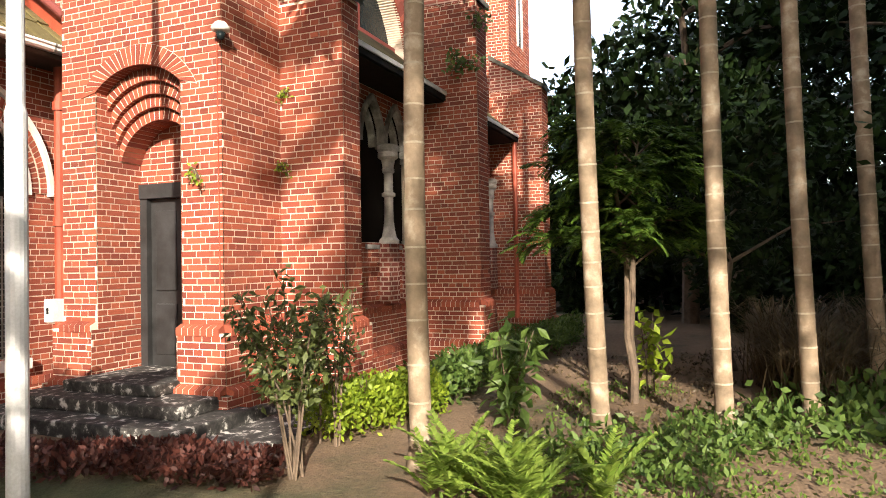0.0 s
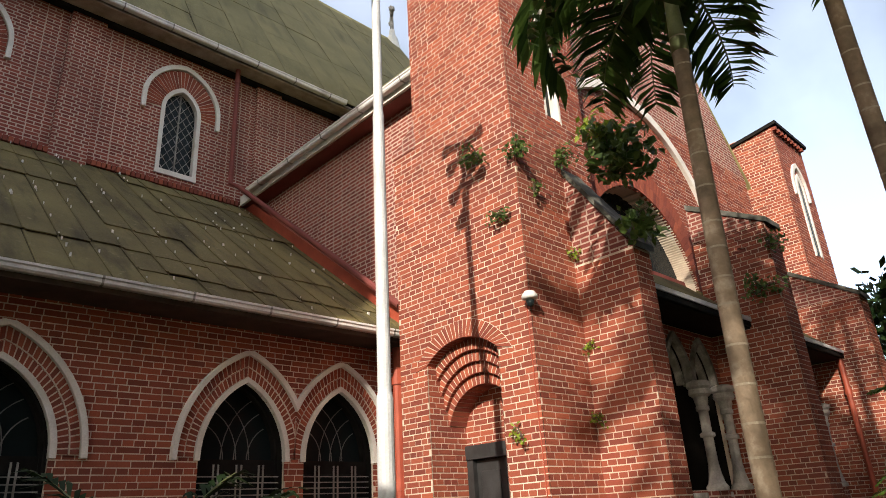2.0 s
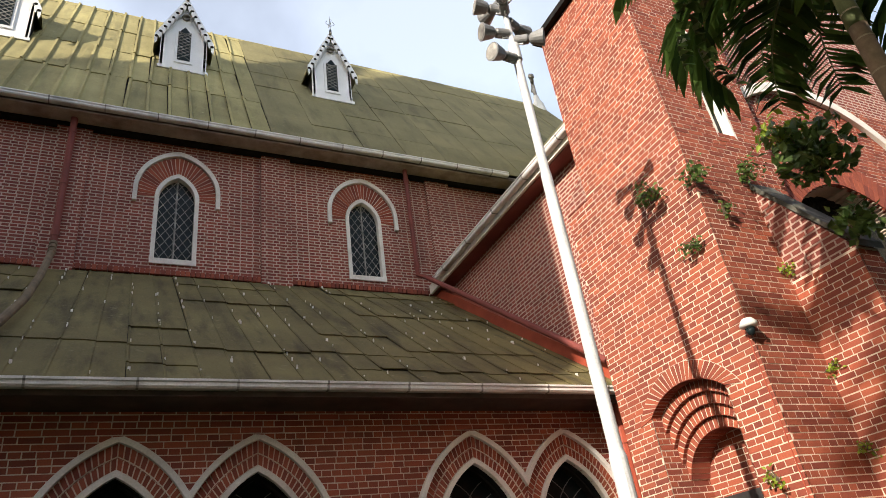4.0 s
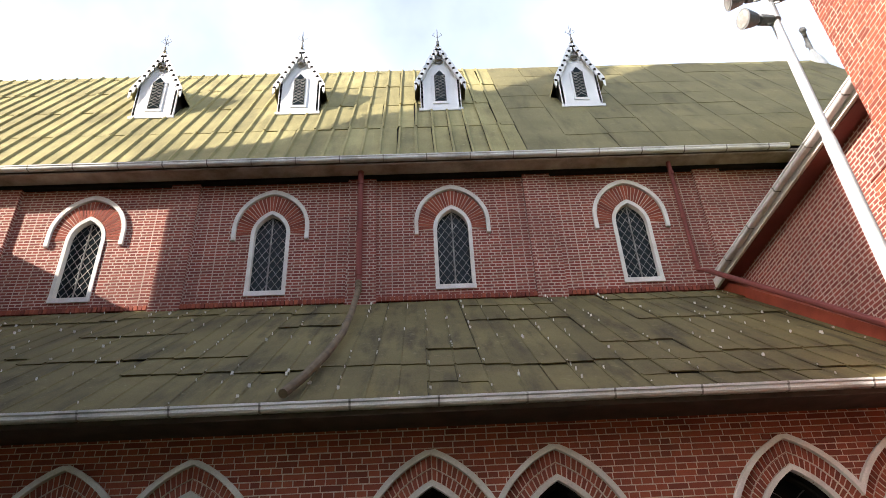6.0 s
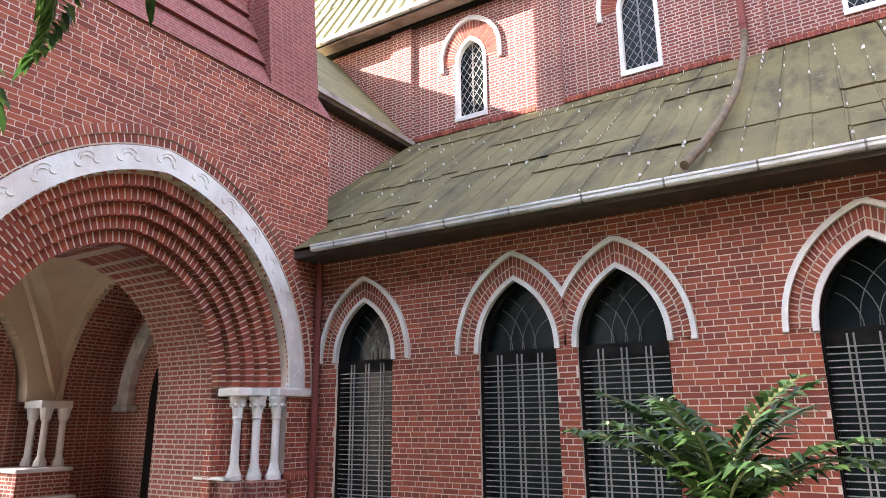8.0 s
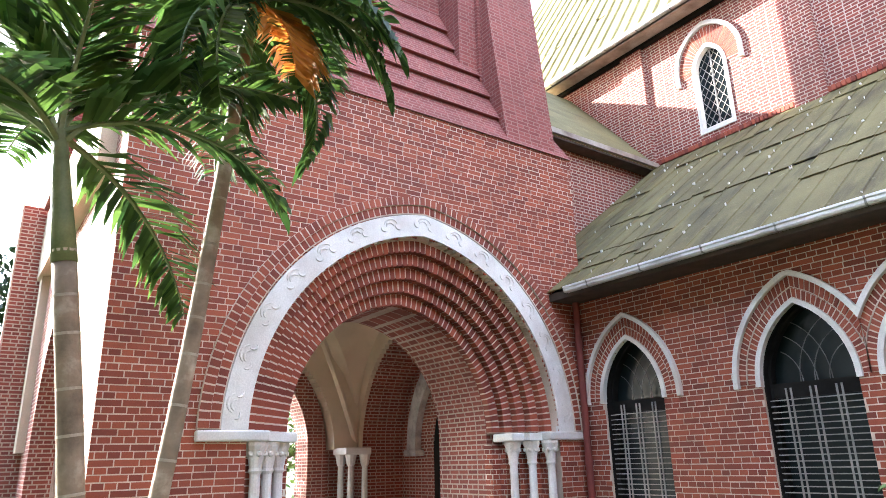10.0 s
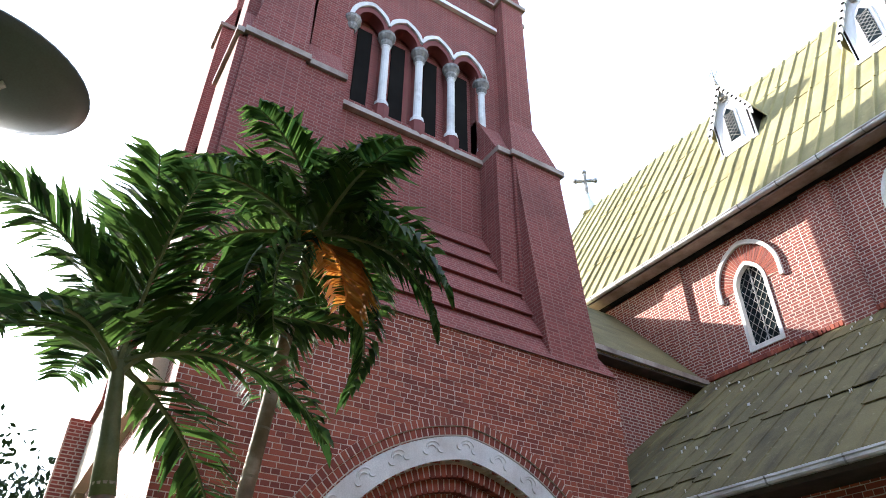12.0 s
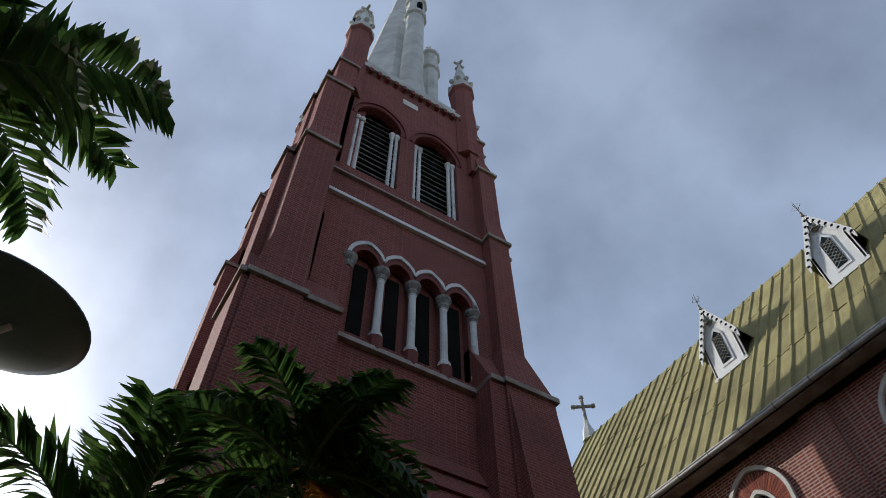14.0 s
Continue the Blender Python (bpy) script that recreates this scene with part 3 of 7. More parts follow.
def resample(line, m):
    """The same line with m points at even steps."""
    acc = [0.0]
    for (a, b), (c, d) in zip(line, line[1:]):
        acc.append(acc[-1] + math.hypot(c - a, d - b))
    steps = np.linspace(0, acc[-1], m)
    return list(zip(np.interp(steps, acc, [p[0] for p in line]), np.interp(steps, acc, [p[1] for p in line])))


def make_hood(n, centres, s):
    """The outer white hood moulding over one window or a pair, with its dip between them."""
    hood = thing("trim_%d" % n, "white limewashed hood moulding over aisle windows", "trim", kind="structure")
    spring = 2.74
    lines = []
    for half, rise in ((0.775, 1.158), (0.832, 1.222)):
        pts = []
        for i, c in enumerate(centres):
            arc = pointed(c, half * s, spring - 0.03, spring, spring + rise * s, 14)
            if len(centres) == 2:
                mid = sum(centres) / 2
                arc = [p for p in arc if (p[0] <= mid if i == 0 else p[0] >= mid)]
                rad = ((half * s) ** 2 + (rise * s) ** 2) / (2 * half * s)
                dip = spring + math.sqrt(rad * rad - (abs(mid - c) + rad - half * s) ** 2)
                arc = arc + [(mid, dip)] if i == 0 else [(mid, dip)] + arc
                arc = resample(arc, 22)
            pts += arc if i == 0 else arc[1:]
        lines.append(pts)
    bm = bmesh.new()
    ring(bm, AISLE, lines[0], lines[1], -0.02, 0.07)
    part("moulding", bm, WHITE, hood)


make_aisle_wall()
for i, (c, s) in enumerate(aisle_windows):
    make_aisle_window(i + 1, c, s, X0 + BAY * ((i - 1) // 2 - 1) if i else None)
make_hood(1, [-6.185], 0.96)
for k in (-1, 0, 1):
    make_hood(k + 3, [X0 + BAY * k - 0.65, X0 + BAY * k + 0.65], 1.0)


def roof_sheets(owner, x0, x1, foot, head, rows, wide, material, rng, lift=0.03, sag=0.01, rib=0.05, lap=0.5):
    """Lapped roofing sheets from the eave (y, z) up to the head (y, z), each its own piece."""
    a, b = Vector((0, *foot)), Vector((0, *head))
    slope = b - a
    up = slope.normalized()
    out = Vector((0, -up.z, up.y))
    step = slope.length / rows
    me = bpy.data.meshes.new("roof_sheet")
    w, h, t = wide * 0.5, step * 1.06, 0.02
    cols = 4
    vs, fs = [], []
    for k, (u, bulge) in enumerate(((-w, rib * 0.9), (-w + 0.05, rib), (-w + 0.075, 0.0), (0.2 * w, 0.006), (w, 0.0))):
        for v in (0, h):
            vs.append((u, v, bulge + t))
            vs.append((u, v, bulge))
    for k in range(cols):
        i = 4 * k
        fs += [(i, i + 4, i + 6, i + 2), (i + 1, i + 3, i + 7, i + 5), (i, i + 1, i + 5, i + 4), (i + 2, i + 6, i + 7, i + 3)]
    fs += [(0, 2, 3, 1), (4 * cols, 4 * cols + 1, 4 * cols + 3, 4 * cols + 2)]
    me.from_pydata(vs, [], fs)
    basis = Matrix(((1, 0, 0), (0, up.y, -up.z), (0, up.z, up.y))).to_4x4()
    n = int(round((x1 - x0) / wide))
    for j in range(rows):
        for i in range(n):
            p = a + up * (j * step - 0.04 + rng.uniform(-sag, sag)) + out * (-0.0 + lift * (0.6 + 0.4 * rng.random()))
            p.x = x0 + (i + 0.5) * (x1 - x0) / n
            ob = link("roof_sheet", me, material, owner)
            tilt = Matrix.Rotation(rng.uniform(-0.012, 0.012), 4, "Z") @ Matrix.Rotation(radians(-lap) + rng.uniform(-0.006, 0.006), 4, "X")
            ob.matrix_basis = Matrix.Translation(p) @ basis @ tilt @ Matrix.Diagonal((0.995, 1, 1, 1))


def patched_sheets(owner, x0, x1, foot, head, wide, material, rng):
    """Old roofing: narrow seamed sheets of uneven length, patched in ragged courses."""
    a, b = Vector((0, *foot)), Vector((0, *head))
    slope = b - a
    up, total = slope.normalized(), slope.length
    out = Vector((0, -up.z, up.y))
    me = bpy.data.meshes.new("roof_sheet")
    w, t = wide * 0.5, 0.014
    vs, fs = [], []
    for u, bulge in ((-w, 0.008), (-w + 0.02, 0.013), (-w + 0.032, 0.0), (0.3 * w, 0.004), (w, 0.0)):
        for v in (0, 1):
            vs += [(u, v, bulge + t), (u, v, bulge)]
    for k in range(4):
        i = 4 * k
        fs += [(i, i + 4, i + 6, i + 2), (i + 1, i + 3, i + 7, i + 5), (i, i + 1, i + 5, i + 4), (i + 2, i + 6, i + 7, i + 3)]
    fs += [(0, 2, 3, 1), (16, 17, 19, 18)]
    me.from_pydata(vs, [], fs)
    basis = Matrix(((1, 0, 0), (0, up.y, -up.z), (0, up.z, up.y))).to_4x4()
    n = int(round((x1 - x0) / wide))
    laps = (0.10, 0.21, 0.36, 0.62, 0.86)
    keep, shift, run = [], [], 0
    for i in range(n):
        if run == 0:
            run = rng.randrange(2, 7)
            keep = [f for f in laps if rng.random() < 0.58]
            shift = [rng.uniform(-0.035, 0.035) for _ in laps]
        run -= 1
        cuts = [0.0] + [f + shift[q] + rng.uniform(-0.008, 0.008) for q, f in enumerate(keep)] + [1.0]
        for q in range(len(cuts) - 1):
            length = (cuts[q + 1] - cuts[q]) * total + (0.08 if q < len(cuts) - 2 else 0.0)
            start = cuts[q] * total - (0.05 if q == 0 else 0.0) + rng.uniform(-0.025, 0.025)
            p = a + up * start + out * (0.022 + 0.012 * rng.random())
            p.x = x0 + (i + 0.5) * (x1 - x0) / n + rng.uniform(-0.004, 0.004)
            tilt = Matrix.Rotation(rng.uniform(-0.004, 0.004), 4, "Z") @ Matrix.Rotation(-0.019 / max(length, 0.5) - rng.uniform(0, 0.004), 4, "X")
            ob = link("roof_sheet", me, material, owner)
            ob.matrix_basis = Matrix.Translation(p) @ basis @ tilt @ Matrix.Diagonal((1.0, length, 1, 1))


def slab(owner, name, x0, x1, foot, head, thick, material):
    bm = bmesh.new()
    extrude(bm, [(x0, foot[0], foot[1]), (x0, head[0], head[1]), (x0, head[0], head[1] - thick), (x0, foot[0], foot[1] - thick)], (x1 - x0, 0, 0))
    return part(name, bm, material, owner)


def gutter(owner, pts, r=0.07):
    """A moulded eaves gutter with joint straps; its face is on the right of its run."""
    pts = [Vector(p) for p in pts]
    d = (pts[1] - pts[0]).normalized()
    side = Vector((d.y, -d.x, 0))
    bm = bmesh.new()
    prof = [(-r, 0.0), (-r, -1.45 * r), (0.45 * r, -1.5 * r), (0.75 * r, -1.15 * r), (0.75 * r, -0.55 * r), (1.0 * r, -0.4 * r), (1.0 * r, 0.0)]
    prof += [(0.82 * q, 0.82 * z + 0.004) for q, z in prof[::-1]]
    extrude(bm, [pts[0] + side * q + Vector((0, 0, z)) for q, z in prof], pts[1] - pts[0])
    part("gutter", bm, GUTTER, owner, "weathered white moulded gutter")
    n = max(2, int((pts[1] - pts[0]).length / 0.9))
    bm = bmesh.new()
    for k in range(n):
        p = pts[0].lerp(pts[1], (k + 0.5) / n)
        ringpts = [p + side * (1.06 * q) + Vector((0, 0, 1.06 * z)) - d * 0.015 for q, z in prof]
        extrude(bm, ringpts, d * 0.022)
    part("gutter_strap", bm, STONE, owner)


def make_aisle_roof():
    roof = thing("roof_aisle", "mossy brown lean-to aisle roof of lapped sheets", "roof", kind="structure")
    foot, head = (7.12, 4.31), (12.1, 8.07)
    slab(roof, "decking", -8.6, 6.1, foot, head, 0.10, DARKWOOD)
    patched_sheets(roof, -8.5, 6.0, (7.10, 4.32), (12.1, 8.09), 0.335, ROOF_LOW, random.Random(3))
    rng = random.Random(77)
    bm = bmesh.new()
    for _ in range(300):
        x, f = -8.48 + 0.3372 * rng.randrange(0, 43) + rng.uniform(-0.008, 0.02), rng.random()
        y, z = 7.15 + 4.9 * f, 4.36 + 3.70 * f + 0.06
        s = rng.choice((0.005, 0.006, 0.008, 0.013))
        block(bm, x - s, x + s, y - s, y + s, z - 0.03, z + 0.015)
    tagged(part("roof_nail", bm, WHITE, roof, "pale lime-stained roof nails"), kind="stuff")
    gutter(roof, [(-6.72, 7.04, 4.33), (5.9, 7.04, 4.33)], 0.058)
    # boards dark enough to carry the eaves shadow in their colour
    part("soffit", box(-7.1, 6.0, 7.1, 7.62, 4.20, 4.24), EAVEWOOD, roof)
    part("fascia", box(-7.1, 6.0, 7.085, 7.12, 4.19, 4.3), EAVEWOOD, roof)
    bm = bmesh.new()
    extrude(bm, [(5.82, 7.15, 4.38), (5.82, 12.1, 8.13), (5.82, 12.1, 8.36), (5.82, 7.15, 4.61)], (0.16, 0, 0))
    part("flashing", bm, PIPE, roof, "red painted flashing along the transept wall")


make_aisle_roof()

cler_x = [X0 + BAY * k for k in (-2, -1, 0, 1)]


def make_clerestory():
    wall = thing("wall_clerestory", "red brick clerestory wall with shallow pilasters", "wall", kind="structure")
    holes = [arch_span(c, 0.40, 8.39, 9.80, 10.385) for c in cler_x]
    bm = bmesh.new()
    z, dz = 7.7, 0.06
    while z < 11.25:
        for a, b in stretches(-14.9, 13.4, holes, z + dz / 2):
            block(bm, a, b, NAVE_Y, NAVE_Y + 0.4, z, z + dz)
        z += dz
    part("brickwork", bm, BRICK_FAR, wall)
    for c in [X0 + BAY * (k + 0.5) for k in (-3, -2, -1, 0, 1)]:
        part("pilaster", box(c - 0.30, c + 0.30, NAVE_Y - 0.09, NAVE_Y + 0.0, 7.95, 11.2), BRICK_FAR, wall)
    bm = bmesh.new()
    x = -14.9
    while x < 6.0:
        block(bm, x, x + 0.07, NAVE_Y - 0.07, NAVE_Y + 0.01, 8.11, 8.21)
        x += 0.085
    tagged(part("string_course", bm, BRICK, wall), kind="stuff")
    part("wall_head", box(-14.9, 13.4, NAVE_Y - 0.14, NAVE_Y, 11.10, 11.20), DARKWOOD, wall)


def make_clerestory_window(c, n):
    win = thing("window_%d" % (n + 10), "pointed clerestory window with diamond leaded glass", "window", kind="structure")
    f = CLER
    line_o = pointed(c, 0.40, 8.39, 9.80, 10.385)
    line_i = pointed(c, 0.325, 8.46, 9.80, 10.29)
    bm = bmesh.new()
    ring(bm, f, line_i, line_o, -0.14, 0.03)
    block(bm, c - 0.405, c + 0.405, NAVE_Y - 0.035, NAVE_Y + 0.14, 8.355, 8.46)
    part("frame", bm, WHITE, win, "white painted stone frame")
    bm = bmesh.new()
    sheet(bm, f, pointed(c, 0.345, 8.42, 9.80, 10.31), -0.11)
    part("pane", bm, GLASS, win, "dark leaded glass")
    bm = bmesh.new()
    inside = arch_span(c, 0.33, 8.44, 9.80, 10.29)
    for k in range(-6, 14):
        for sgn in (-1, 1):
            pts = []
            for q in range(25):
                u = -0.345 + 0.69 * q / 24
                z = 8.44 + k * 0.23 + sgn * u * 1.45
                s = inside(z)
                if s and s[0] <= c + u <= s[1]:
                    pts.append(f.at(c + u, z, -0.10))
            if len(pts) > 1:
                tube(bm, [pts[0], pts[-1]], 0.008, 4)
    tube(bm, [f.at(c, 8.44, -0.095), f.at(c, 10.28, -0.095)], 0.018, 5)
    part("lead_bar", bm, STONE, win)
    v, fc = voussoirs(f, pointed(c, 0.41, 9.80, 9.80, 10.395), pointed(c, 0.70, 9.77, 9.92, 10.77), -0.02, 0.02, 30, 0.018)
    raw("arch_bricks", v, fc, BRICK, win, kind="stuff")
    bm = bmesh.new()
    ring(bm, f, pointed(c, 0.405, 9.77, 9.82, 10.39, 12), pointed(c, 0.70, 9.77, 9.92, 10.77, 12), -0.03, 0.012)
    part("arch_mortar", bm, MORTAR, win)
    bm = bmesh.new()
    ring(bm, f, pointed(c, 0.71, 9.65, 9.95, 10.80, 12), pointed(c, 0.79, 9.65, 9.95, 10.90, 12), -0.02, 0.07)
    part("hood", bm, WHITE, win, "pale arched hood moulding")


def make_nave_roof():
    roof = thing("roof_nave", "steep moss-yellowed nave roof of ribbed sheets", "roof", kind="structure")
    a = math.atan2(RIDGE_Z - EAVE_Z, RIDGE_Y - EAVE_Y)
    slab(roof, "decking", -15.1, 13.6, (EAVE_Y, EAVE_Z - 0.03), (RIDGE_Y, RIDGE_Z - 0.03), 0.12, DARKWOOD)
    slab(roof, "far_slope", -15.1, 13.6, (2 * RIDGE_Y - EAVE_Y, EAVE_Z), (RIDGE_Y, RIDGE_Z), 0.12, ROOF)
    roof_sheets(roof, -15.1, 2.3, (EAVE_Y, EAVE_Z), (RIDGE_Y, RIDGE_Z), 4, 0.40, ROOF, random.Random(7), sag=0.012, rib=0.05, lap=0.30)
    roof_sheets(roof, 2.3, 13.6, (EAVE_Y, EAVE_Z), (RIDGE_Y, RIDGE_Z), 7, 1.02, ROOF_OLD, random.Random(8), sag=0.05, rib=0.004, lap=0.16)
    bm = bmesh.new()
    extrude(bm, [(-15.1, RIDGE_Y - 0.16, RIDGE_Z - 0.18), (-15.1, RIDGE_Y, RIDGE_Z + 0.09), (-15.1, RIDGE_Y + 0.16, RIDGE_Z - 0.18)], (28.7, 0, 0))
    part("ridge_cap", bm, ROOF, roof)
    gutter(roof, [(-15.1, EAVE_Y - 0.09, EAVE_Z - 0.02), (7.95, EAVE_Y - 0.09, EAVE_Z - 0.02)], 0.065)
    # moulding brown puts the nave eave's shade into soffit and fascia
    part("soffit", box(-15.1, 8.4, EAVE_Y - 0.02, NAVE_Y + 0.02, EAVE_Z - 0.15, EAVE_Z - 0.11), STRING, roof)
    part("fascia", box(-15.1, 8.4, EAVE_Y - 0.02, EAVE_Y + 0.02, EAVE_Z - 0.17, EAVE_Z - 0.08), STRING, roof)
    part("far_wall", box(-14.9, 13.4, 2 * RIDGE_Y - NAVE_Y - 0.4, 2 * RIDGE_Y - NAVE_Y, 0, 11.4), BRICK_FAR, roof)
    for x in (-14.9, 13.1):
        bm = bmesh.new()
        extrude(bm, [(x, NAVE_Y, 0), (x, 2 * RIDGE_Y - NAVE_Y, 0), (x, 2 * RIDGE_Y - NAVE_Y, 11.4), (x, RIDGE_Y, RIDGE_Z - 0.2), (x, NAVE_Y, 11.4)], (0.4, 0, 0))
        part("gable_wall", bm, BRICK_FAR, roof)


def make_dormer(c, n):
    """A small gabled roof dormer with a fretted bargeboard and a finial."""
    d = thing("dormer", "white timber roof dormer with fretted bargeboards", "dormer", (c, 13.5, 14.6), group="roof dormers")
    y0, z0, ze, zp, w = 13.5, 14.46, 15.68, 16.85, 0.54
    back = lambda z: EAVE_Y + (z - EAVE_Z) / ((RIDGE_Z - EAVE_Z) / (RIDGE_Y - EAVE_Y))
    bm = bmesh.new()
    outline = [(c - w, y0, z0), (c + w, y0, z0), (c + w, y0, ze), (c, y0, zp - 0.1), (c - w, y0, ze)]
    extrude(bm, outline, (0, 0.07, 0))
    part("front", bm, TIMBER, d, "white boarded front")
    for sgn in (-1, 1):
        bm = bmesh.new()
        x = c + sgn * (w - 0.02)
        extrude(bm, [(x, y0, z0), (x, y0, ze), (x, back(ze) + 0.1, ze)], (sgn * -0.05, 0, 0))
        part("cheek", bm, DARKWOOD, d)
        bm = bmesh.new()
        over = 0.15
        sl = (zp - ze) / w
        p0 = (c, y0 - 0.11, zp)
        p1 = (c + sgn * (w + over), y0 - 0.11, zp - sl * (w + over))
        q0 = (c, back(zp), zp)
        q1 = (c + sgn * (w + over), back(p1[2]) + 0.02, p1[2])
        lift = Vector((0, 0, 0.06))
        vs = [bm.verts.new(p) for p in (p0, p1, q1, q0)] + [bm.verts.new(Vector(p) + lift) for p in (p0, p1, q1, q0)]
        for f in ((0, 1, 2, 3), (7, 6, 5, 4), (0, 4, 5, 1), (1, 5, 6, 2), (2, 6, 7, 3), (3, 7, 4, 0)):
            bm.faces.new([vs[i] for i in f])
        part("roof_slope", bm, ROOF, d)
        # fretted bargeboard
        bm = bmesh.new()
        a, b = Vector(p0), Vector(p1)
        m = 8
        line = []
        for k in range(m):
            f0, f1, fm = k / m, (k + 1) / m, (k + 0.5) / m
            line += [a.lerp(b, f0) + Vector((0, -0.02, -0.17)), a.lerp(b, f0 + 0.22 / m) + Vector((0, -0.02, -0.19)), a.lerp(b, f0 + 0.30 / m) + Vector((0, -0.02, -0.29)), a.lerp(b, fm + 0.32 / m) + Vector((0, -0.02, -0.29)), a.lerp(b, fm + 0.40 / m) + Vector((0, -0.02, -0.19))]
        outline = [a + Vector((0, -0.02, 0.08)), *line, b + Vector((0, -0.02, -0.22)), b + Vector((0, -0.02, 0.08))]
        extrude(bm, outline, (0, 0.03, 0))
        board = part("bargeboard", bm, TIMBER, d, "white fretted bargeboard")
        # near-black discs painted for the dark of pierced holes
        for k in range(m):
            bm = bmesh.new()
            q = a.lerp(b, (k + 0.5) / m) + Vector((0, -0.024, -0.10))
            tube(bm, [q, q + Vector((0, 0.01, 0))], 0.042, 8)
            part("fret_hole_disc", bm, VOID, board)
    bm = bmesh.new()
    extrude(bm, [(c - 0.21, y0 - 0.03, 14.72), (c + 0.21, y0 - 0.03, 14.72), (c + 0.21, y0 - 0.03, 15.75), (c, y0 - 0.03, 16.05), (c - 0.21, y0 - 0.03, 15.75)], (0, 0.04, 0))
    part("window_frame", bm, TIMBER, d)
    bm = bmesh.new()
    extrude(bm, [(c - 0.15, y0 - 0.045, 14.80), (c + 0.15, y0 - 0.045, 14.80), (c + 0.15, y0 - 0.045, 15.72), (c, y0 - 0.045, 15.93), (c - 0.15, y0 - 0.045, 15.72)], (0, 0.02, 0))
    part("pane", bm, GLASS, d, "dark lattice window")
    bm = bmesh.new()
    for k in range(8):
        z = 14.82 + 0.115 * k
        for sgn in (-1, 1):
            tube(bm, [(c - 0.15 * sgn, y0 - 0.05, z), (c + 0.15 * sgn, y0 - 0.05, min(z + 0.22, 15.75))], 0.008, 4)
    part("lattice", bm, STONE, d)
    bm = bmesh.new()
    lathe(bm, c, y0 - 0.04, [(0.10, 16.28), (0.10, 16.30)], 12)
    tube(bm, [(c, y0 - 0.055, 16.30), (c, y0 - 0.01, 16.30)], 0.10, 14)
    part("roundel", bm, STONE, d)
    bm = bmesh.new()
    lathe(bm, c, y0 - 0.16, [(0.04, zp - 0.05), (0.035, zp + 0.1), (0.013, zp + 0.13), (0.010, zp + 0.5), (0.002, zp + 0.65)], 8)
    for k in range(4):
        a = math.pi / 2 * k
        tube(bm, [(c, y0 - 0.16, zp + 0.25), (c + 0.14 * math.cos(a), y0 - 0.16 + 0.14 * math.sin(a), zp + 0.36), (c + 0.08 * math.cos(a), y0 - 0.16 + 0.08 * math.sin(a), zp + 0.45)], 0.007, 5)
    part("finial", bm, STONE, d, "iron finial")
    block_bm = box(c - w - 0.04, c + w + 0.04, y0 - 0.06, y0 + 0.1, z0 - 0.02, z0 + 0.07)
    part("sill", block_bm, TIMBER, d)


def make_cross(x, y, z, h, label, along):
    c = thing("gable_cross", label, "cross", (x, y, z))
    arm = 0.40
    bm = bmesh.new()
    lathe(bm, x, y, [(0.30, z - 0.5), (0.22, z), (0.12, z + 0.25), (0.10, z + 0.45)], 8)
    part("base", bm, SPIRE, c)
    bm = bmesh.new()
    zc = z + 0.45
    tube(bm, [(x, y, zc), (x, y, zc + h)], 0.07, 8)
    ax, ay = along
    tube(bm, [(x - arm * ax, y - arm * ay, zc + h * 0.62), (x + arm * ax, y + arm * ay, zc + h * 0.62)], 0.07, 8)
    for px, py, pz in ((x, y, zc + h), (x - arm * ax, y - arm * ay, zc + h * 0.62), (x + arm * ax, y + arm * ay, zc + h * 0.62)):
        bmesh.ops.create_icosphere(bm, subdivisions=1, radius=0.12, matrix=Matrix.Translation((px, py, pz)))
    part("cross", bm, STONE, c)


def make_pipe(name, pts, r, material, label):
    p = thing(name, label, "pipe", pts[-1], kind="")
    bm = bmesh.new()
    tube(bm, pts, r, 10)
    part("pipe", bm, material, p)
    a, b = Vector(pts[0]), Vector(pts[1])
    for k in (0.15, 0.55, 0.92):
        bm = bmesh.new()
        q = a.lerp(b, k)
        d = (b - a).normalized() * 0.05
        tube(bm, [q - d, q + d], r * 1.25, 10)
        part("collar", bm, material, p)


make_clerestory()
for i, c in enumerate(cler_x):
    make_clerestory_window(c, i)
make_nave_roof()
for i in range(4):
    make_dormer(X0 + BAY * (i - 2), i)
make_cross(-14.95, RIDGE_Y, RIDGE_Z + 0.38, 1.2, "weathered stone cross on the west gable of the nave", (0.6, 0.8))
make_cross(13.5, RIDGE_Y, RIDGE_Z + 0.1, 1.05, "weathered stone cross on the east gable of the nave", (0.6, 0.8))
make_pipe("downpipe", [(X0 - BAY / 2 - 0.02, 11.85, 11.3), (X0 - BAY / 2 - 0.02, 11.85, 8.4)], 0.06, TRIM, "dark red downpipe on the clerestory wall")
make_pipe("roof_pipe", [(X0 - BAY / 2 - 0.02, 11.85, 8.45), (X0 - BAY / 2, 11.6, 8.12), (X0 - BAY / 2 + 0.06, 10.2, 6.98), (X0 - BAY / 2 + 0.05, 9.2, 6.12), (X0 - BAY / 2 - 0.02, 8.3, 5.42), (X0 - BAY / 2 - 0.14, 7.5, 4.80), (X0 - BAY / 2 - 0.26, 7.05, 4.44)], 0.052, BARN, "moss-brown drain pipe lying down the aisle roof")
make_pipe("downpipe", [(X0 + BAY * 1.27, 11.85, 11.3), (X0 + BAY * 1.27, 11.85, 8.45), (X0 + BAY * 1.29, 11.7, 8.35), (5.72, 7.2, 4.75)], 0.05, TRIM, "red downpipe at the transept corner")
